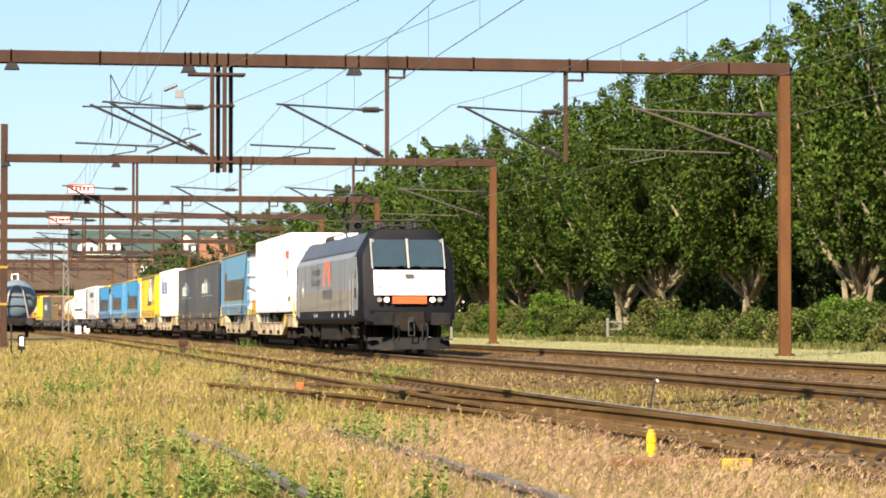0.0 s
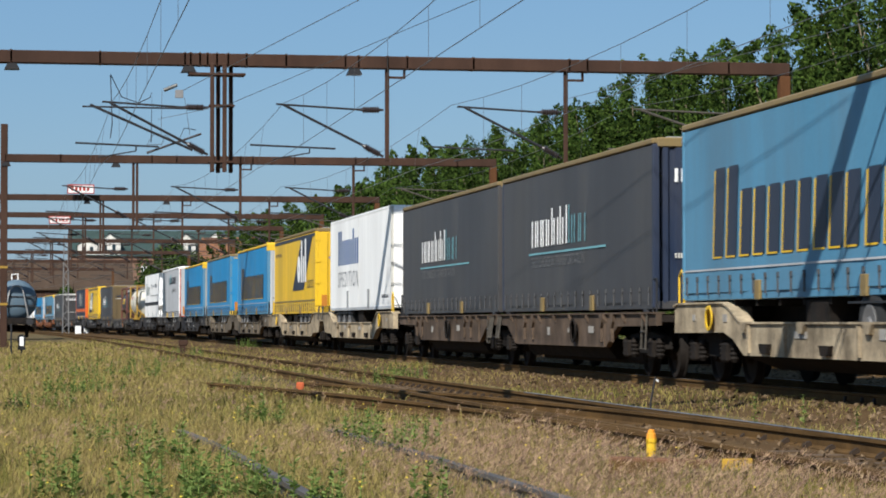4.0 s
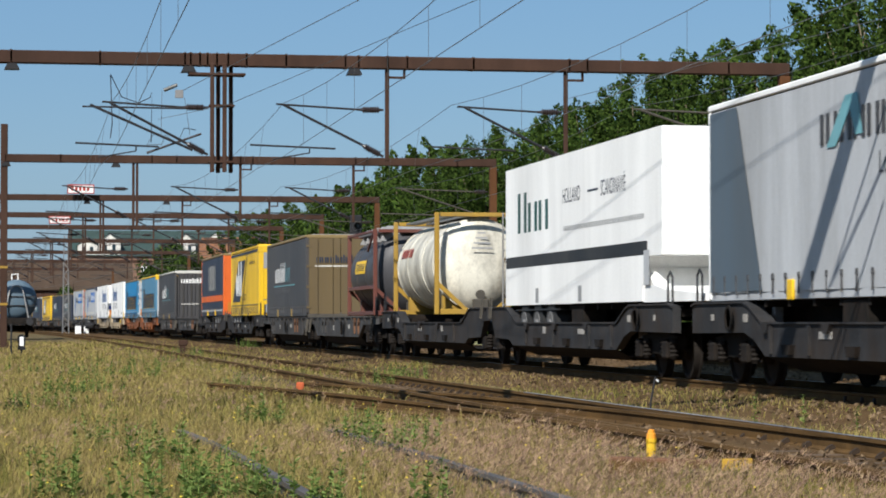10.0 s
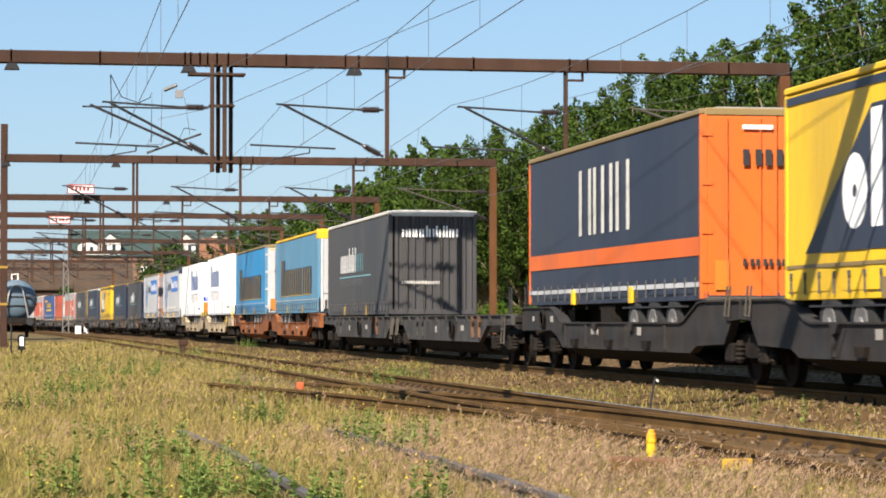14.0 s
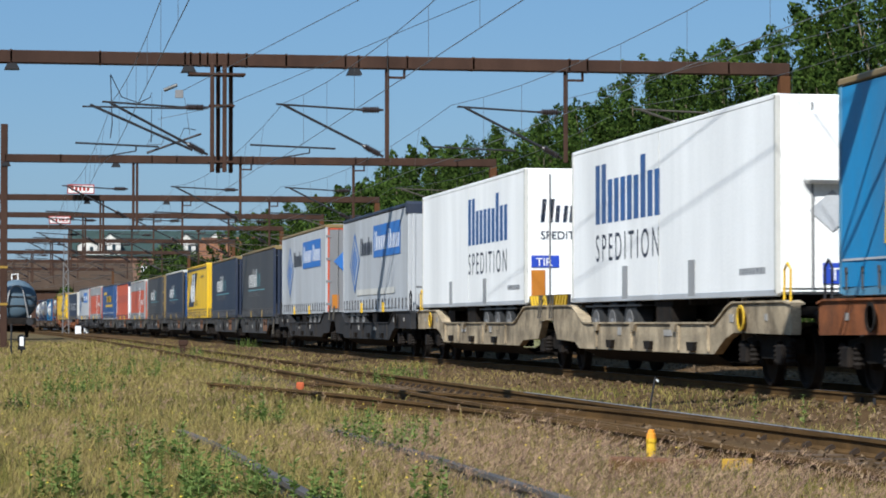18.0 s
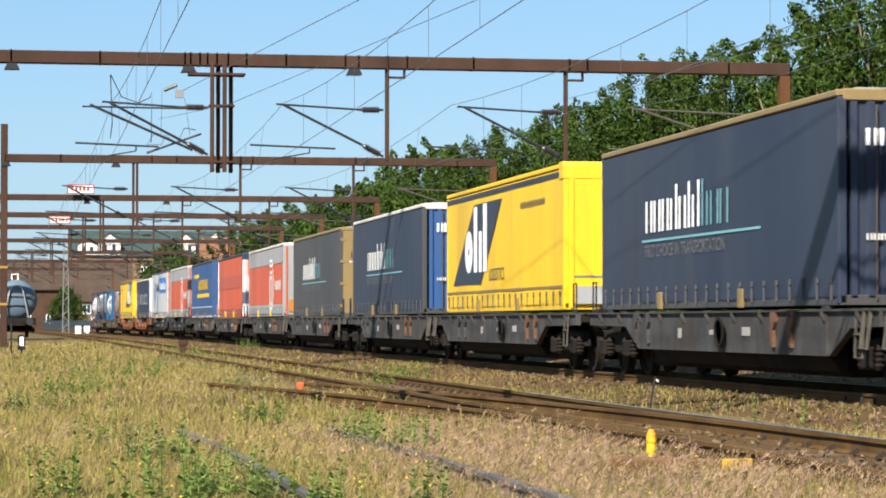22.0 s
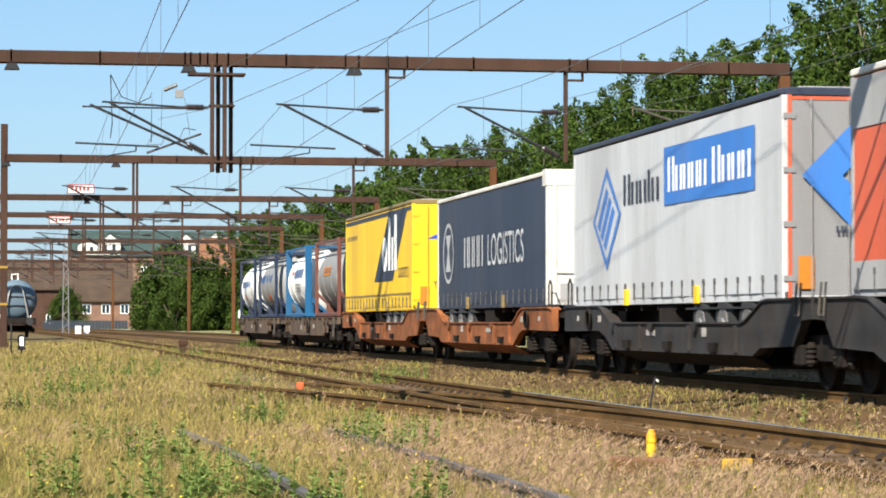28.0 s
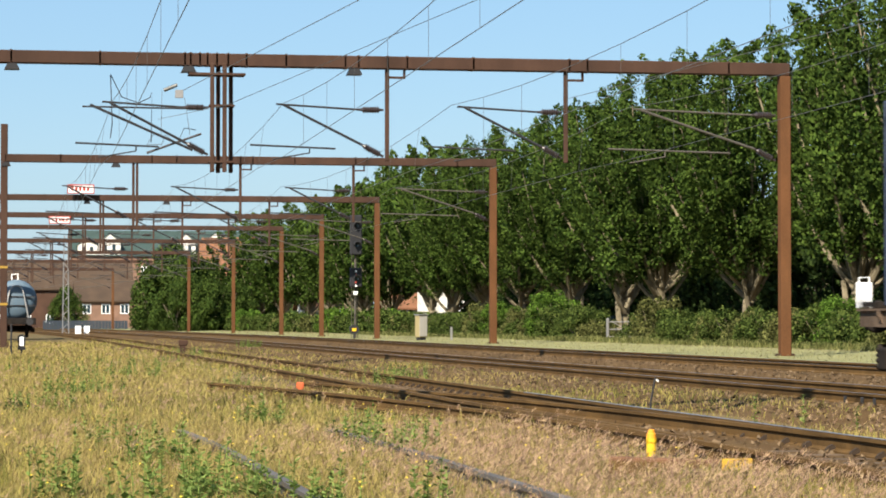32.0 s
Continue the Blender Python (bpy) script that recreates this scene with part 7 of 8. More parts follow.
nr = np.random.default_rng(17)
x, y, d = scatter(nr, 290000, 12.5, 150, 0.5)
p = patchy(x, y, 1.1, 0.35, 0.5)
k = field_keep(x, y, nr) & (nr.uniform(0, 1, len(x)) < 0.45 + 0.75 * p) & ~((x > 3.6) & (y < 30) & (nr.uniform(0, 1, len(x)) < 0.3))
blades("dry_grass", "tall dry straw-coloured meadow grass", nr, x[k], y[k], d[k], 0.22, M["straw"])
x, y, d = scatter(nr, 165000, 12.5, 150, 0.5)
p = patchy(x, y, 0.8, 0.28, 2.5)
k = field_keep(x, y, nr, True) & (nr.uniform(0, 1, len(x)) < 0.08 + 0.8 * p)
blades("green_grass", "green meadow grass between dry stalks", nr, x[k], y[k], d[k], 0.2, M["green_grass"])
x, y, d = scatter(nr, 90000, 12.5, 140, 0.5)
k = field_keep(x, y, nr, True) & ((((x > 2.2) & (y < 26)) & (nr.uniform(0, 1, len(x)) < np.clip((x - 2.2) * 0.7, 0, 1))) | (nr.uniform(0, 1, len(x)) < 0.16 * patchy(x, y, 0.5, 0.5, 4.0)))
blades("seed_grass", "pinkish seeding grass heads", nr, x[k], y[k], d[k], 0.27, M["pink_grass"], True)
# mown verge and the edges of the beds
x, y, d = scatter(nr, 120000, 50, 260, 0.6)
bd = x + np.where(y > CURVE_AT, (y - CURVE_AT) ** 2 / (2 * RADIUS), 0)
k = (bd > 19.8) & (bd < 28.5) & (nr.uniform(0, 1, len(x)) < np.where(bd > 24.5, 1.0, 0.6))
blades("verge_grass", "pale mown grass on the verge", nr, x[k], y[k], d[k], 0.1, M["pale_grass"])
x, y, d = scatter(nr, 90000, 20, 170, 0.6)
bd = x + np.where(y > CURVE_AT, (y - CURVE_AT) ** 2 / (2 * RADIUS), 0)
k = (bd > 7.6) & (bd < 10.9) & (nr.uniform(0, 1, len(x)) < 0.2 + 0.8 * patchy(x, y, 1.0, 0.4, 1.0))
# uncut grass at the foot of the hedge
nh = 26000
hs = 60 + 130 * nr.uniform(0, 1, nh) ** 1.2
hx = nr.uniform(26.2, 28.4, nh) - np.where(hs > CURVE_AT, (hs - CURVE_AT) ** 2 / (2 * RADIUS), 0)
blades("rough_grass", "uncut green grass at the foot of the hedge", nr, hx, hs, np.hypot(hx, hs), 0.3, M["verge_green"])
x2, y2, d2 = scatter(nr, 42000, 20, 120, 0.6)
k2 = (x2 > 7.7) & (x2 < 10.8) & (nr.uniform(0, 1, len(x2)) < patchy(x2, y2, 0.8, 0.3, 5.0) ** 1.5)
blades("low_weeds", "low green weeds between the tracks", nr, x2[k2], y2[k2], d2[k2], 0.15, M["green_grass"])
blades("bed_weeds", "low sparse grass at the ballast edge", nr, x[k], y[k], d[k], 0.13, M["straw"])


# leafy weeds in clusters
def weeds():
    nr = np.random.default_rng(23)
    spots = ((1.25, 20.5, 0.3, 22), (1.5, 17.0, 0.35, 34), (1.0, 16.0, 0.3, 16), (0.4, 17.2, 0.2, 14), (1.95, 15.6, 0.22, 16), (2.7, 16.2, 0.14, 7), (0.9, 23.5, 0.25, 9), (3.55, 23.0, 0.5, 34), (3.4, 25.5, 0.3, 14), (2.9, 29.5, 0.3, 16),
             (1.4, 44.0, 0.9, 40), (2.3, 55.0, 1.2, 40), (0.8, 36.0, 0.8, 22), (3.9, 42.0, 0.5, 14), (7.2, 47.0, 0.6, 40), (9.0, 28.0, 0.7, 4), (11.0, 115.0, 0.6, 40), (0.6, 60, 1.5, 30), (4.0, 70, 1.5, 30), (6.0, 84, 0.6, 30))
    V, F, n0 = [], [], 0
    for x0, y0, r, n in spots:
        for i in range(n):
            a, q = nr.uniform(0, 6.283), r * math.sqrt(nr.uniform(0, 1))
            x, y = x0 + q * math.cos(a), y0 + 2.2 * q * math.sin(a)
            z = float(height(np.array([x]), np.array([y]))[0])
            tall = nr.uniform(0.16, 0.42)
            lean = nr.normal(0, 0.12, 2)
            for j in range(24):
                k = (j + 1) / 24
                ang = j * 2.4 + nr.uniform(0, 1)
                L = nr.uniform(0.04, 0.085) * (1.15 - 0.6 * k)
                c = np.array([x + lean[0] * k * tall, y + lean[1] * k * tall, z + tall * k])
                o = np.array([math.cos(ang), math.sin(ang), nr.uniform(0.1, 0.7)]) * L
                w = np.array([-math.sin(ang), math.cos(ang), 0]) * L * 0.34
                V += [c, c + o * 0.5 + w, c + o, c + o * 0.5 - w]
                F.append((n0, n0 + 1, n0 + 2, n0 + 3))
                n0 += 4
            V += [(x - 0.004, y, z), (x + 0.004, y, z), (x + lean[0] * tall + 0.002, y + lean[1] * tall, z + tall), (x + lean[0] * tall - 0.002, y + lean[1] * tall, z + tall)]
            F.append((n0, n0 + 1, n0 + 2, n0 + 3))
            n0 += 4
    tagged(new("weeds", raw("weeds", V, F, M["weed"])), "clusters of leafy green weeds in the grass", "weeds", "", "stuff")


weeds()


def flowers():
    nr = np.random.default_rng(29)
    x, y, d = scatter(nr, 420, 12.5, 80, 0.5)
    k = field_keep(x, y, nr, True)
    x, y = x[k], y[k]
    z = height(x, y) + nr.uniform(0.15, 0.34, len(x))
    V, F = [], []
    for i in range(len(x)):
        n0 = len(V)
        r = 0.006 + 0.00008 * y[i]
        V += [(x[i] + r * math.cos(q * 1.0472), y[i] + r * math.sin(q * 1.0472) * 0.6, z[i] + 0.6 * r * math.sin(q * 1.0472)) for q in range(6)]
        F.append(tuple(range(n0, n0 + 6)))
    tagged(new("meadow_flowers", raw("meadow_flowers", V, F, M["petal"])), "tiny yellow meadow flowers", "flowers", "", "stuff")


flowers()


def loose_stones():
    nr = np.random.default_rng(37)
    n = 22000
    y = 22 + 110 * nr.uniform(0, 1, n) ** 1.3
    x = nr.uniform(9.3, 19.4, n)
    k = nr.uniform(0, 1, n) < 0.12
    x = np.where(k, nr.uniform(5.0, 7.9, n), x)
    y = np.where(k, 14 + (y - 22) * 0.3, y)
    z = height(x, y) + 0.005
    s = nr.uniform(0.018, 0.045, n)
    off = nr.normal(size=(n, 4, 3)) * 0.25 + np.array([[1, 0, 0.1], [-0.5, 0.85, 0.05], [-0.5, -0.85, 0.1], [0, 0, 0.9]])
    v = (np.stack([x, y, z], 1)[:, None, :] + off * s[:, None, None]).reshape(-1, 3)
    o = np.arange(n)[:, None] * 4
    f = np.concatenate([o + np.array(t) for t in ((0, 1, 3), (1, 2, 3), (2, 0, 3))], 0)
    tagged(new("ballast_stones", raw("ballast_stones", v, f, M["stone"])), "loose brown ballast stones along the tracks", "ballast", "", "stuff")


loose_stones()

# ---- lineside things ----
sg = thing("colour_light_signal", "black two-headed railway signal on a grey mast", "railway signal", m=pose(20.75, 151.5, 0.25))
part("mast", Mesh().tube((0, 0, -0.2), (0, 0, 6.9), 0.075, None, 10), M["dull_tube"], sg)
for z0, z1, w in ((4.9, 7.25, 0.36), (3.0, 4.15, 0.36)):
    hd = part("signal_head", Mesh().box(-w, w, -0.32, -0.1, z0, z1, 0.06), M["black"], sg)
    for z in ((z0 + 0.6, z1 - 0.6) if z1 - z0 > 2 else (z0 + 0.55,)):
        part("lens", Mesh().lathe([(-0.33, 0.13), (-0.36, 0.13), (-0.355, 0.03)], "y", (0.05, 0, z), 14), M["glass"], hd)
        part("hood", Mesh().prism([(0.05 + 0.2 * math.cos(q * math.pi / 8), z + 0.2 * math.sin(q * math.pi / 8)) for q in range(9)] + [(0.05 + 0.17 * math.cos(q * math.pi / 8), z + 0.17 * math.sin(q * math.pi / 8)) for q in range(8, -1, -1)], "y", -0.75, -0.32), M["black"], hd)
for k in range(5):
    part("stripe", Mesh().box(-0.05, 0.05, -0.335, -0.325, 3.05 + k * 0.21, 3.16 + k * 0.21), M["sign_white"] if k % 2 == 0 else M["sign_red"], sg)
part("number_plate", Mesh().box(-0.13, 0.13, -0.12, -0.1, 2.55, 2.78, 0.01), M["sign_white"], sg)
lad = Mesh().tube((-0.18, 0.3, 0.0), (-0.18, 0.15, 6.6), 0.02, None, 5).tube((0.18, 0.3, 0.0), (0.18, 0.15, 6.6), 0.02, None, 5)
for k in range(20):
    lad.tube((-0.18, 0.29 - k * 0.007, 0.3 + k * 0.31), (0.18, 0.29 - k * 0.007, 0.3 + k * 0.31), 0.012, None, 4)
part("ladder", lad, M["dull_tube"], sg)

cab = thing("relay_cabinet", "white and pale yellow lineside relay cabinet", "cabinet", m=pose(21.9, 134.5, 0.25, 0, 0, 25))
part("body", Mesh().box(-0.26, 0.26, -0.2, 0.2, 0.18, 1.32, 0.02), paint("pale_yellow_paint", (0.27, 0.22, 0.11), 0.5, 0.3), cab)
part("door", Mesh().box(-0.24, 0.24, -0.22, -0.2, 0.22, 1.28, 0.01), M["grime_white"], cab)
part("roof", Mesh().prism([(-0.3, 1.32), (0.3, 1.32), (0.28, 1.38), (-0.28, 1.38)], "y", -0.25, 0.25), M["galv"], cab)
part("foot", Mesh().box(-0.2, 0.2, -0.15, 0.15, -0.1, 0.18), M["dark_steel"], cab)
mk = thing("marker_post", "small grey lineside marker post", "marker post", m=pose(23.6, 135.0, 0.27))
part("post", Mesh().box(-0.06, 0.06, -0.03, 0.03, 0.0, 0.7, 0.02), M["galv"], mk)
dw = thing("dwarf_signal", "black dwarf signal with a pale face near the ground", "railway signal", m=pose(20.2, 148.0, 0.25))
part("post", Mesh().tube((0, 0, -0.1), (0, 0, 0.35), 0.05), M["dark_steel"], dw)
part("head", Mesh().lathe([(-0.08, 0.28), (0.08, 0.28), (0.1, 0.2)], "y", (0, 0, 0.55), 16), M["black"], dw)
part("face", Mesh().box(-0.12, 0.12, -0.1, -0.08, 0.45, 0.62, 0.02), M["yellow"], dw)

gate = thing("field_gate", "weathered white wooden gate in the hedge gap", "gate", m=pose(28.5, 119.0, 0.25))
for z in (0.25, 0.6, 0.95):
    part("bar", Mesh().box(-0.2, 1.5, -0.025, 0.025, z, z + 0.06, 0.01), M["galv"], gate)
part("brace", Mesh().prism([(-0.1, 0.98), (-0.02, 0.98), (1.4, 0.28), (1.32, 0.28)], "y", -0.06, -0.03), M["galv"], gate)
part("post", Mesh().box(-0.32, -0.2, -0.06, 0.06, -0.2, 1.15, 0.02), M["galv"], gate)


def parked_car(name_label, m, col):
    c = thing("car", name_label, "car", "parked cars", m=m)
    prof = [(-2.1, 0.45), (-2.12, 0.75), (-1.95, 0.92), (-1.1, 1.0), (-0.55, 1.42), (0.9, 1.45), (1.6, 1.02), (2.05, 0.95), (2.12, 0.6), (2.05, 0.4)]
    part("body", Mesh().prism(prof, "x", -0.85, 0.85), paint(col[0], col[1], 0.25, 0.1), c)
    part("windscreen", Mesh().prism([(-1.05, 1.02), (-0.56, 1.4), (-0.55, 1.37), (-1.0, 1.0)], "x", -0.72, 0.72), M["glass"], c)
    for s in (-1, 1):
        part("side_window", Mesh().prism([(-0.85, 1.02), (-0.5, 1.37), (0.85, 1.39), (1.3, 1.05)], "x", *sorted((s * 0.845, s * 0.857))), M["glass"], c)
        for y in (-1.3, 1.3):
            w = part("wheel", Mesh().lathe([(s * 0.68, 0.2), (s * 0.68, 0.31), (s * 0.86, 0.31), (s * 0.86, 0.2)], "x", (0, y, 0.31), 16), M["rubber"], c)
            part("hubcap", Mesh().lathe([(s * 0.85, 0.2), (s * 0.87, 0.15), (s * 0.87, 0.02)], "x", (0, y, 0.31), 12), M["galv"], w)
    for s in (-1, 1):
        part("headlight", Mesh().box(s * 0.6 - 0.15, s * 0.6 + 0.15, -2.13, -2.08, 0.65, 0.8, 0.02), M["lamp_glass"], c)


parked_car("dark parked car behind the hedge gap", pose(34.5, 141.0, 0.15, 0, 0, 70), ("dark_car_paint", (0.02, 0.025, 0.03)))
parked_car("blue parked car behind the hedge", pose(36.0, 232.0, 0.15, 0, 0, 60), ("blue_car_paint", (0.06, 0.12, 0.25)))
parked_car("dark blue parked car behind the hedge", pose(37.0, 216.0, 0.15, 0, 0, 75), ("navy_car_paint", (0.02, 0.03, 0.07)))

# foreground markers
yp = thing("marker_post", "yellow marker post with an orange cap beside a rail", "marker post", m=pose(5.2, 20.4, -0.02))
part("post", Mesh().lathe([(0.0, 0.04), (0.25, 0.04), (0.26, 0.044), (0.29, 0.044)], "z", (0, 0, 0), 14), M["yellow"], yp)
part("cap", Mesh().lathe([(0.29, 0.04), (0.33, 0.037), (0.335, 0.028), (0.36, 0.026), (0.365, 0.01)], "z", (0, 0, 0), 14), ink("cap_orange", (0.7, 0.28, 0.02)), yp)
pl = thing("number_plate", "yellow plate with a black point number beside the rail", "number plate", m=pose(5.35, 18.45, 0.165) @ Matrix.Scale(0.72, 4))
part("plate", Mesh().box(-0.16, 0.16, -0.01, 0.01, -0.06, 0.06, 0.006), ink("weathered_yellow", (0.45, 0.27, 0.03)), pl)
part("stake", Mesh().box(-0.02, 0.02, 0.01, 0.03, -0.25, 0.05), M["dark_steel"], pl)
part("lettering", lettering("105", 0.13, M["black"]), None, pl, m=pose(-0.07, -0.0125, -0.045, 90, 0, 0))
bd = thing("buried_plank", "rusty brown plank half buried in the grass", "plank", m=pose(4.68, 19.7, 0.1, 0, 2, -14))
part("board", Mesh().box(0.0, 0.86, -0.06, 0.06, -0.14, 0.07, 0.012), M["rust"], bd)
part("edge", Mesh().box(0.02, 0.84, -0.075, -0.06, -0.1, 0.04, 0.004), M["rail"], bd)
op = thing("marker_post", "short bright orange marker in the grass", "marker post", m=pose(4.62, 40.0, 0.03))
part("post", Mesh().box(-0.035, 0.035, -0.03, 0.03, 0.0, 0.24, 0.012), ink("marker_orange", (0.45, 0.1, 0.035)), op)
part("head", Mesh().box(-0.06, 0.06, -0.025, 0.025, 0.15, 0.25, 0.012), ink("marker_orange", (0.45, 0.1, 0.035)), op)
bp = thing("stump_post", "short weathered brown post in the grass", "post", m=pose(5.9, 84.0, 0.05))
part("post", Mesh().prism([(-0.06, 0), (0.06, 0), (0.1, 0.55), (-0.1, 0.55)], "y", -0.06, 0.06).box(-0.13, 0.16, -0.08, 0.08, 0.4, 0.58, 0.02), M["gantry"], bp)
ds = thing("dwarf_signal", "small white lantern dwarf signal on a dark post", "railway signal", m=pose(0.86, 92.5, 0.02))
part("post", Mesh().tube((0, 0, 0), (0, 0, 0.3), 0.04).box(-0.14, 0.14, -0.1, 0.1, 0.22, 0.3, 0.01), M["dark_steel"], ds)
part("lantern", Mesh().prism([(-0.11, 0.3), (0.11, 0.3), (0.14, 0.68), (0.06, 0.76), (-0.06, 0.76), (-0.14, 0.68)], "y", -0.12, 0.12), M["black"], ds)
part("face", Mesh().box(-0.07, 0.07, -0.13, -0.12, 0.36, 0.68, 0.01), M["sign_white"], ds)
st = thing("rail_stake", "thin dark steel stake in the grass", "stake", m=pose(0.5, 92.0, 0.0))
part("rod", Mesh().tube((0, 0, -0.05), (0, 0, 1.15), 0.03), M["dark_steel"], st)
rod = thing("point_lever", "thin bent rod standing beside the turnout", "rod", m=pose(7.6, 29.9, 0.1))
part("rod", Mesh().path([(0, 0, -0.1), (0.02, 0, 0.18), (0.06, 0, 0.4), (0.08, 0, 0.46)], 0.012, 5), M["dark_steel"], rod)
part("flag", Mesh().prism([(0.08, 0.44), (0.11, 0.42), (0.11, 0.4), (0.085, 0.41)], "y", -0.01, 0.01), M["sign_white"], rod)
for k, yy in enumerate((31.2, 31.9, 32.3, 33.0, 33.5, 34.2)):
    c = thing("rail_clamp", "dark steel clamp on the rail foot", "rail clamp", "rail clamps", m=pose(LINE - 0.75, yy, RAIL_Z - 0.16))
    part("block", Mesh().box(-0.1, -0.06, -0.018, 0.018 + 0.03 * (k == 0), 0.016, 0.11, 0.006), M["dark_steel"], c)

# tank wagon standing on the left siding
tw = thing("tank_wagon", "blue-grey railway tank wagon with a white end ladder", "rail wagon", m=pose(1.28, 176.0, 0.2))
shell = part("tank", Mesh().lathe([(-0.15, 0.02), (-0.12, 0.5), (-0.02, 0.95), (0.2, 1.25), (0.5, 1.36), (11.5, 1.36), (11.9, 1.1), (12.1, 0.02)], "y", (0, 0, 2.5), 28), paint("blue_grey_tank_paint", (0.085, 0.13, 0.17), 0.55, 0.5), tw, smooth=True)
part("tank_band", Mesh().lathe([(0.55, 1.365), (0.55, 1.385), (0.68, 1.385), (0.68, 1.365)], "y", (0, 0, 2.5), 28), M["dark_steel"], shell)
part("end_band", Mesh().box(-1.25, 1.25, -0.2, -0.1, 2.68, 2.76).box(-1.25, 1.25, -0.2, -0.1, 2.1, 2.16), M["dark_steel"], shell)
for s in (-1, 1):
    part("ladder_rail", Mesh().path([(s * 0.85, -0.3, 1.1), (s * 0.55, -0.28, 2.6), (s * 0.42, -0.25, 3.2), (s * 0.2, -0.2, 3.42), (0, -0.2, 3.45)], 0.06, 6), M["galv"], tw)
    part("buffer", Mesh().lathe([(-0.3, 0.12), (-0.75, 0.12), (-0.76, 0.24), (-0.82, 0.24)], "y", (s * 0.875, 0, 1.05), 14), M["dark_steel"], tw)
part("frame", Mesh().box(-1.2, 1.2, -0.3, 12.2, 0.95, 1.25, 0.03), M["underframe"], tw)
part("headstock", Mesh().box(-1.3, 1.3, -0.4, -0.25, 0.85, 1.3, 0.03), M["underframe"], tw)
part("top_hoop", Mesh().path([(-0.3, 0.5, 3.85), (-0.3, 0.5, 4.2), (0.1, 0.5, 4.25), (0.1, 0.5, 3.85)], 0.05, 6), M["sign_white"], tw)
bogie(tw, 2.0)
bogie(tw, 10.0)

# route signs hung at the gantries, grey lattice mast
for x, y, z, w, h in ((4.4, 146.6, 8.65, 1.5, 0.52), (3.8, 170.6, 7.85, 1.4, 0.5)):
    sn = thing("route_sign", "white rectangular sign with a red border on the gantry", "sign", "gantry signs", m=pose(x + 0.2, y, z))
    part("border", Mesh().box(-w / 2, w / 2, -0.02, 0.02, -h / 2, h / 2, 0.008), M["sign_red"], sn)
    part("panel", Mesh().box(-w / 2 + 0.06, w / 2 - 0.06, -0.03, -0.02, -h / 2 + 0.06, h / 2 - 0.06), M["sign_white"], sn)
    for k in range(5):
        part("bar", Mesh().box(-w / 2 + 0.2 + k * 0.22, -w / 2 + 0.34 + k * 0.22, -0.036, -0.03, -0.1, 0.12), M["sign_red"], sn)
    part("bracket", Mesh().box(-0.04, 0.04, 0.02, 0.5, -0.4, -0.32).box(-0.04, 0.04, 0.02, 0.06, -0.4, 0.2), M["gantry"], sn)
lm = thing("lattice_mast", "grey lattice steel mast beside the line", "mast", m=pose(6.1, 236.0, 0.0))
m = Mesh()
for sx in (-0.28, 0.28):
    for sy in (-0.28, 0.28):
        m.tube((sx, sy, 0), (sx * 0.6, sy * 0.6, 9.0), 0.05, 0.04, 5)
part("leg_frame", m, M["galv"], lm)
m = Mesh()
for k in range(15):
    z0, z1 = k * 0.6, (k + 1) * 0.6
    w0, w1 = 0.28 * (1 - 0.4 * z0 / 9), 0.28 * (1 - 0.4 * z1 / 9)
    q = 1 if k % 2 else -1
    for sy in (-1, 1):
        m.tube((-w0 * q, sy * w0, z0), (w1 * q, sy * w1, z1), 0.025, None, 4)
part("lattice", m, M["galv"], lm)
for x, y in ((8.0, 262.0), (8.9, 263.0)):
    bx = thing("equipment_box", "small white equipment box beside the far tracks", "equipment box", m=pose(x, y, 0.0))
    part("body", Mesh().box(-0.3, 0.3, -0.2, 0.2, 0.0, 0.85, 0.03), M["sign_white"], bx)
    part("lid", Mesh().box(-0.33, 0.33, -0.23, 0.23, 0.85, 0.9, 0.01), M["galv"], bx)

# ---- houses beyond ----
M["brick"] = material("old_brick", (0.0577, 0.0289, 0.0168), 0.85, 0, 0.3, 0.8, 14, 0.2)
M["pink_brick"] = material("pale_pink_brick", (0.18, 0.105, 0.0713), 0.85, 0, 0.25, 0.8, 14, 0.2)
M["tile"] = material("brown_roof_tile", (0.0552, 0.0347, 0.021), 0.85, 0, 0.3, 0.6, 8, 0.3)
M["red_tile"] = material("red_roof_tile", (0.165, 0.075, 0.0375), 0.85, 0, 0.3, 0.6, 8, 0.3)
M["slate_green"] = material("green_slate_roof", (0.03, 0.051, 0.045), 0.7, 0, 0.25, 0.6, 8, 0.2)
M["render"] = material("white_house_render", (0.6, 0.58, 0.53), 0.8, 0, 0.15, 0.6, 8, 0.1)


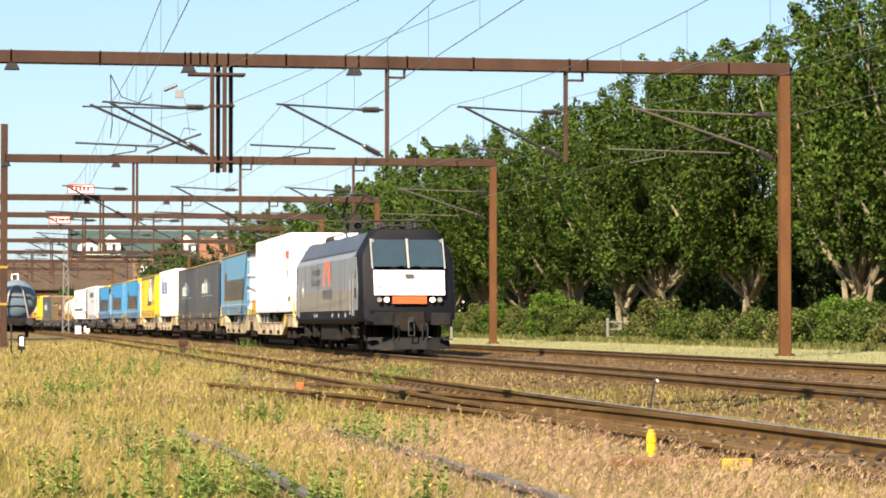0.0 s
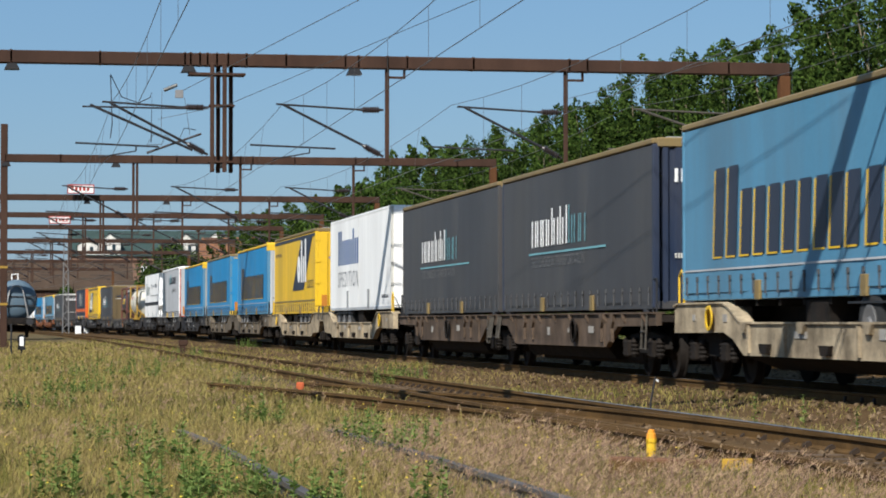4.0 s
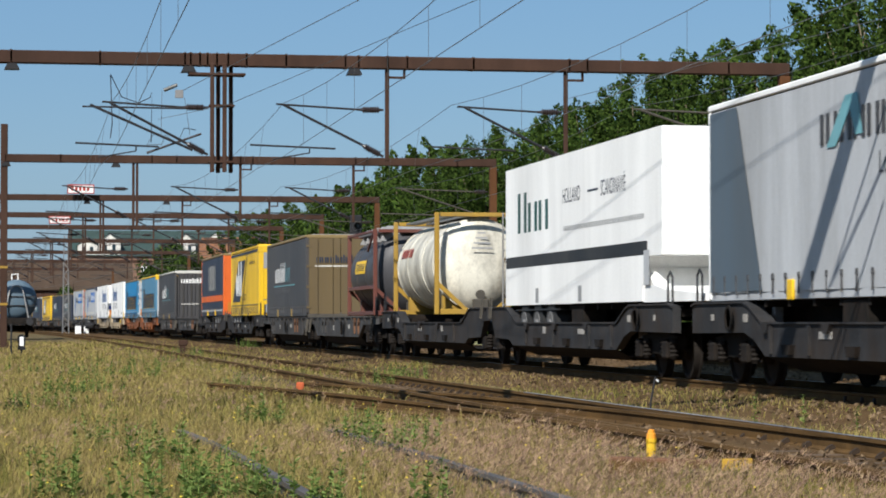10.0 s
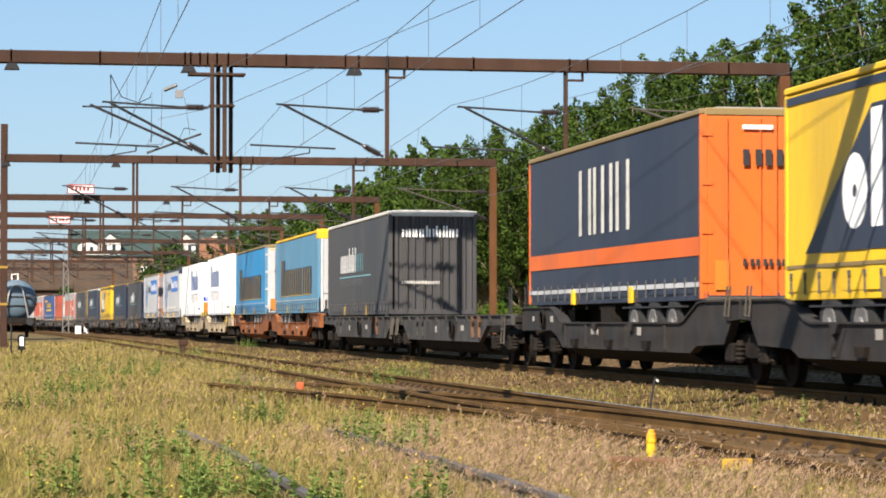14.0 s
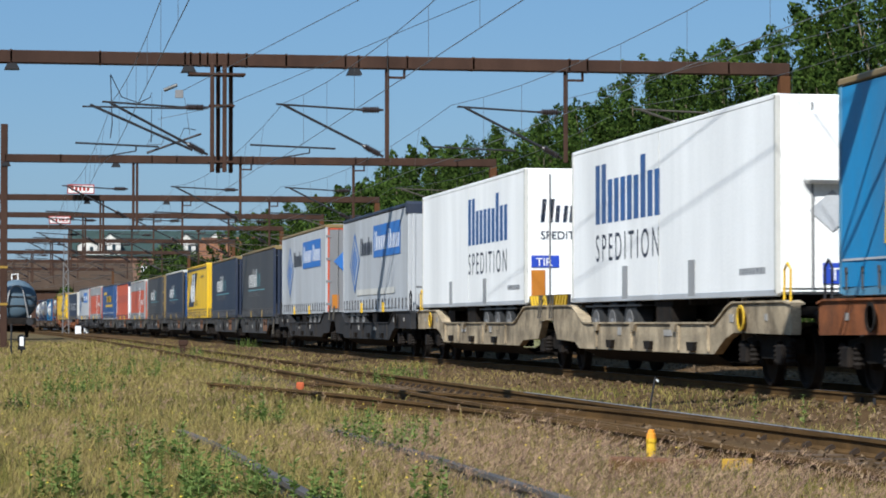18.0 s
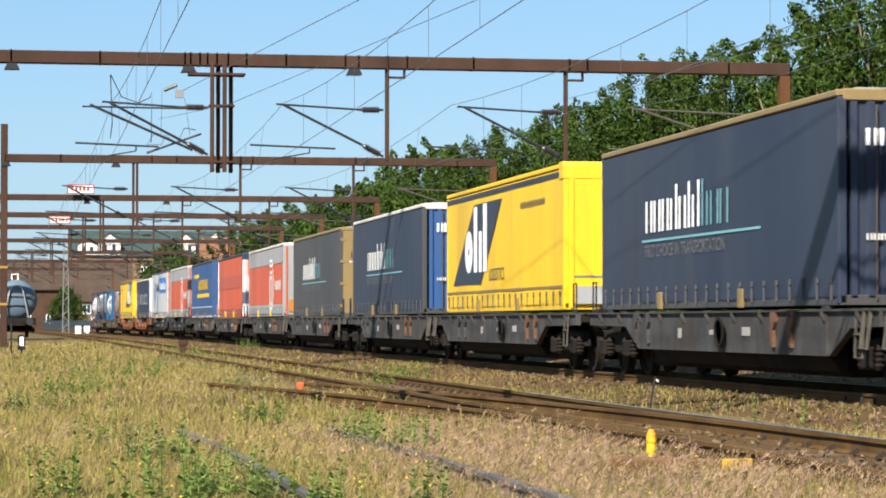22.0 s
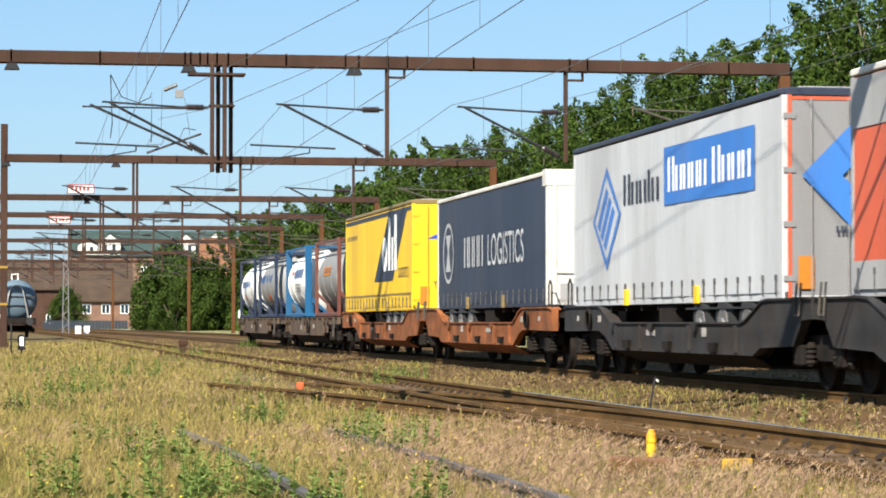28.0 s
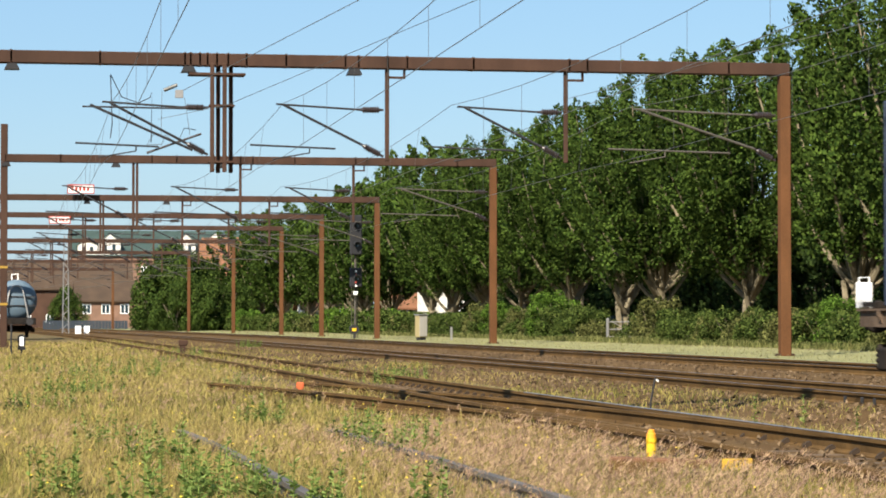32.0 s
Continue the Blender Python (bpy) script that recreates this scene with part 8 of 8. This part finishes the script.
def house(label, x, y, w, d, eave, ridge, wall, roof, base=0.0, turn=0.0, windows=0, gables=(), floors=1, chimney=True):
    """Walls, pitched roof with its ridge along x, windows on the near side, optional white gabled dormers."""
    hs = thing("house", label, "house", "houses beyond the line", m=pose(x, y, base, 0, 0, turn))
    part("wall", Mesh().box(-w / 2, w / 2, -d / 2, d / 2, -2.0, eave, 0.0), wall, hs)
    part("gable", Mesh().prism([(-d / 2, eave), (d / 2, eave), (0, ridge - 0.1)], "x", -w / 2, w / 2), wall, hs)
    o = 0.5
    rf = part("roof", Mesh().add([(-w / 2 - o, -d / 2 - o, eave - 0.2), (w / 2 + o, -d / 2 - o, eave - 0.2), (w / 2 + o, 0, ridge), (-w / 2 - o, 0, ridge), (w / 2 + o, d / 2 + o, eave - 0.2), (-w / 2 - o, d / 2 + o, eave - 0.2),
                                  (-w / 2 - o, -d / 2 - o, eave), (w / 2 + o, -d / 2 - o, eave), (w / 2 + o, 0, ridge + 0.2), (-w / 2 - o, 0, ridge + 0.2), (w / 2 + o, d / 2 + o, eave), (-w / 2 - o, d / 2 + o, eave)],
                                 [(0, 1, 2, 3), (3, 2, 4, 5), (6, 7, 8, 9), (9, 8, 10, 11), (0, 1, 7, 6), (4, 5, 11, 10), (0, 3, 9, 6), (3, 5, 11, 9), (1, 2, 8, 7), (2, 4, 10, 8)]), roof, hs)
    if chimney:
        part("chimney", Mesh().box(w * 0.2 - 0.4, w * 0.2 + 0.4, -0.4, 0.4, ridge - 0.8, ridge + 1.3, 0.03), M["brick"], rf)
    for fl in range(floors):
        for i in range(windows):
            wx = -w / 2 + w * (i + 0.5) / windows
            z = 1.0 + fl * 2.9
            fr = part("window", Mesh().box(wx - 0.65, wx + 0.65, -d / 2 - 0.06, -d / 2 + 0.02, z, z + 1.5), M["sign_white"], hs)
            for q in (-1, 1):
                part("pane", Mesh().box(wx + q * 0.3 - 0.24, wx + q * 0.3 + 0.24, -d / 2 - 0.08, -d / 2 - 0.06, z + 0.12, z + 1.38), M["glass"], fr)
    for gx, gw, gh in gables:
        k = -d / 2 - 0.3
        g = part("dormer", Mesh().prism([(gx - gw / 2, eave - 0.1), (gx + gw / 2, eave - 0.1), (gx + gw / 2, eave + gh * 0.6), (gx, eave + gh), (gx - gw / 2, eave + gh * 0.6)], "y", k, 0), M["render"], hs)
        part("dormer_roof", Mesh().prism([(gx - gw / 2 - 0.3, eave + gh * 0.55), (gx, eave + gh + 0.25), (gx + gw / 2 + 0.3, eave + gh * 0.55), (gx, eave + gh + 0.02)], "y", k - 0.2, 0), roof, g)
        for q in (-1, 1):
            part("pane", Mesh().box(gx + q * gw * 0.2 - 0.4, gx + q * gw * 0.2 + 0.4, k - 0.03, k, eave + 0.3, eave + gh * 0.5), M["glass"], g)
    return hs


house("long brown brick building with a broad tiled roof", 8.5, 432.0, 26.0, 12.0, 6.6, 11.2, M["brick"], M["tile"], 0, 0, 7, (), 1)
house("brick house with a hipped brown roof and white windows", 16.4, 405.0, 8.6, 9.0, 3.0, 6.0, M["pink_brick"], M["tile"], 1.5, 0, 3, (), 1, False)
house("large hillside building with a dark green roof and white dormers", 38.0, 610.0, 42.0, 14.0, 16.6, 22.4, M["pink_brick"], M["slate_green"], 0, 0, 9, ((-17.5, 4.5, 4.0), (-12.5, 5.0, 5.0), (5.0, 4.5, 5.0), (12.0, 5.5, 5.5)), 5)
house("white house with a steep red-brown roof", 31.5, 352.0, 8.0, 9.0, 7.2, 12.5, M["render"], M["red_tile"], 0, -25, 4, (), 2)
house("white rendered house behind the lineside trees", 48.0, 272.0, 8.0, 5.6, 5.6, 8.0, M["render"], M["red_tile"], 0, -78, 1, (), 1, False)
house("brick house with an orange roof behind the trees", 44.4, 285.0, 3.4, 6.0, 2.8, 5.0, M["brick"], M["red_tile"], 0, 8, 2, (), 1, False)
house("low pale house behind the lineside trees", 36.5, 300.0, 3.6, 7.0, 2.8, 4.8, M["render"], M["red_tile"], 0, 0, 3, (), 1)
fn = thing("fence", "long dark grey board fence beyond the tracks", "fence", m=pose(0, 365.0, 0.0))
for i in range(26):
    part("board", Mesh().box(6.3 + i * 0.45, 6.72 + i * 0.45, -0.03, 0.03, 0.0, 1.45, 0.01), ink("fence_grey", (0.025, 0.034, 0.045)), fn)


def motions():
    """The train runs along its line at an even speed."""
    for ob, u in TRAIN:
        walk(ob, [(float(t), at_time(u, t)) for t in range(33)])


motions()
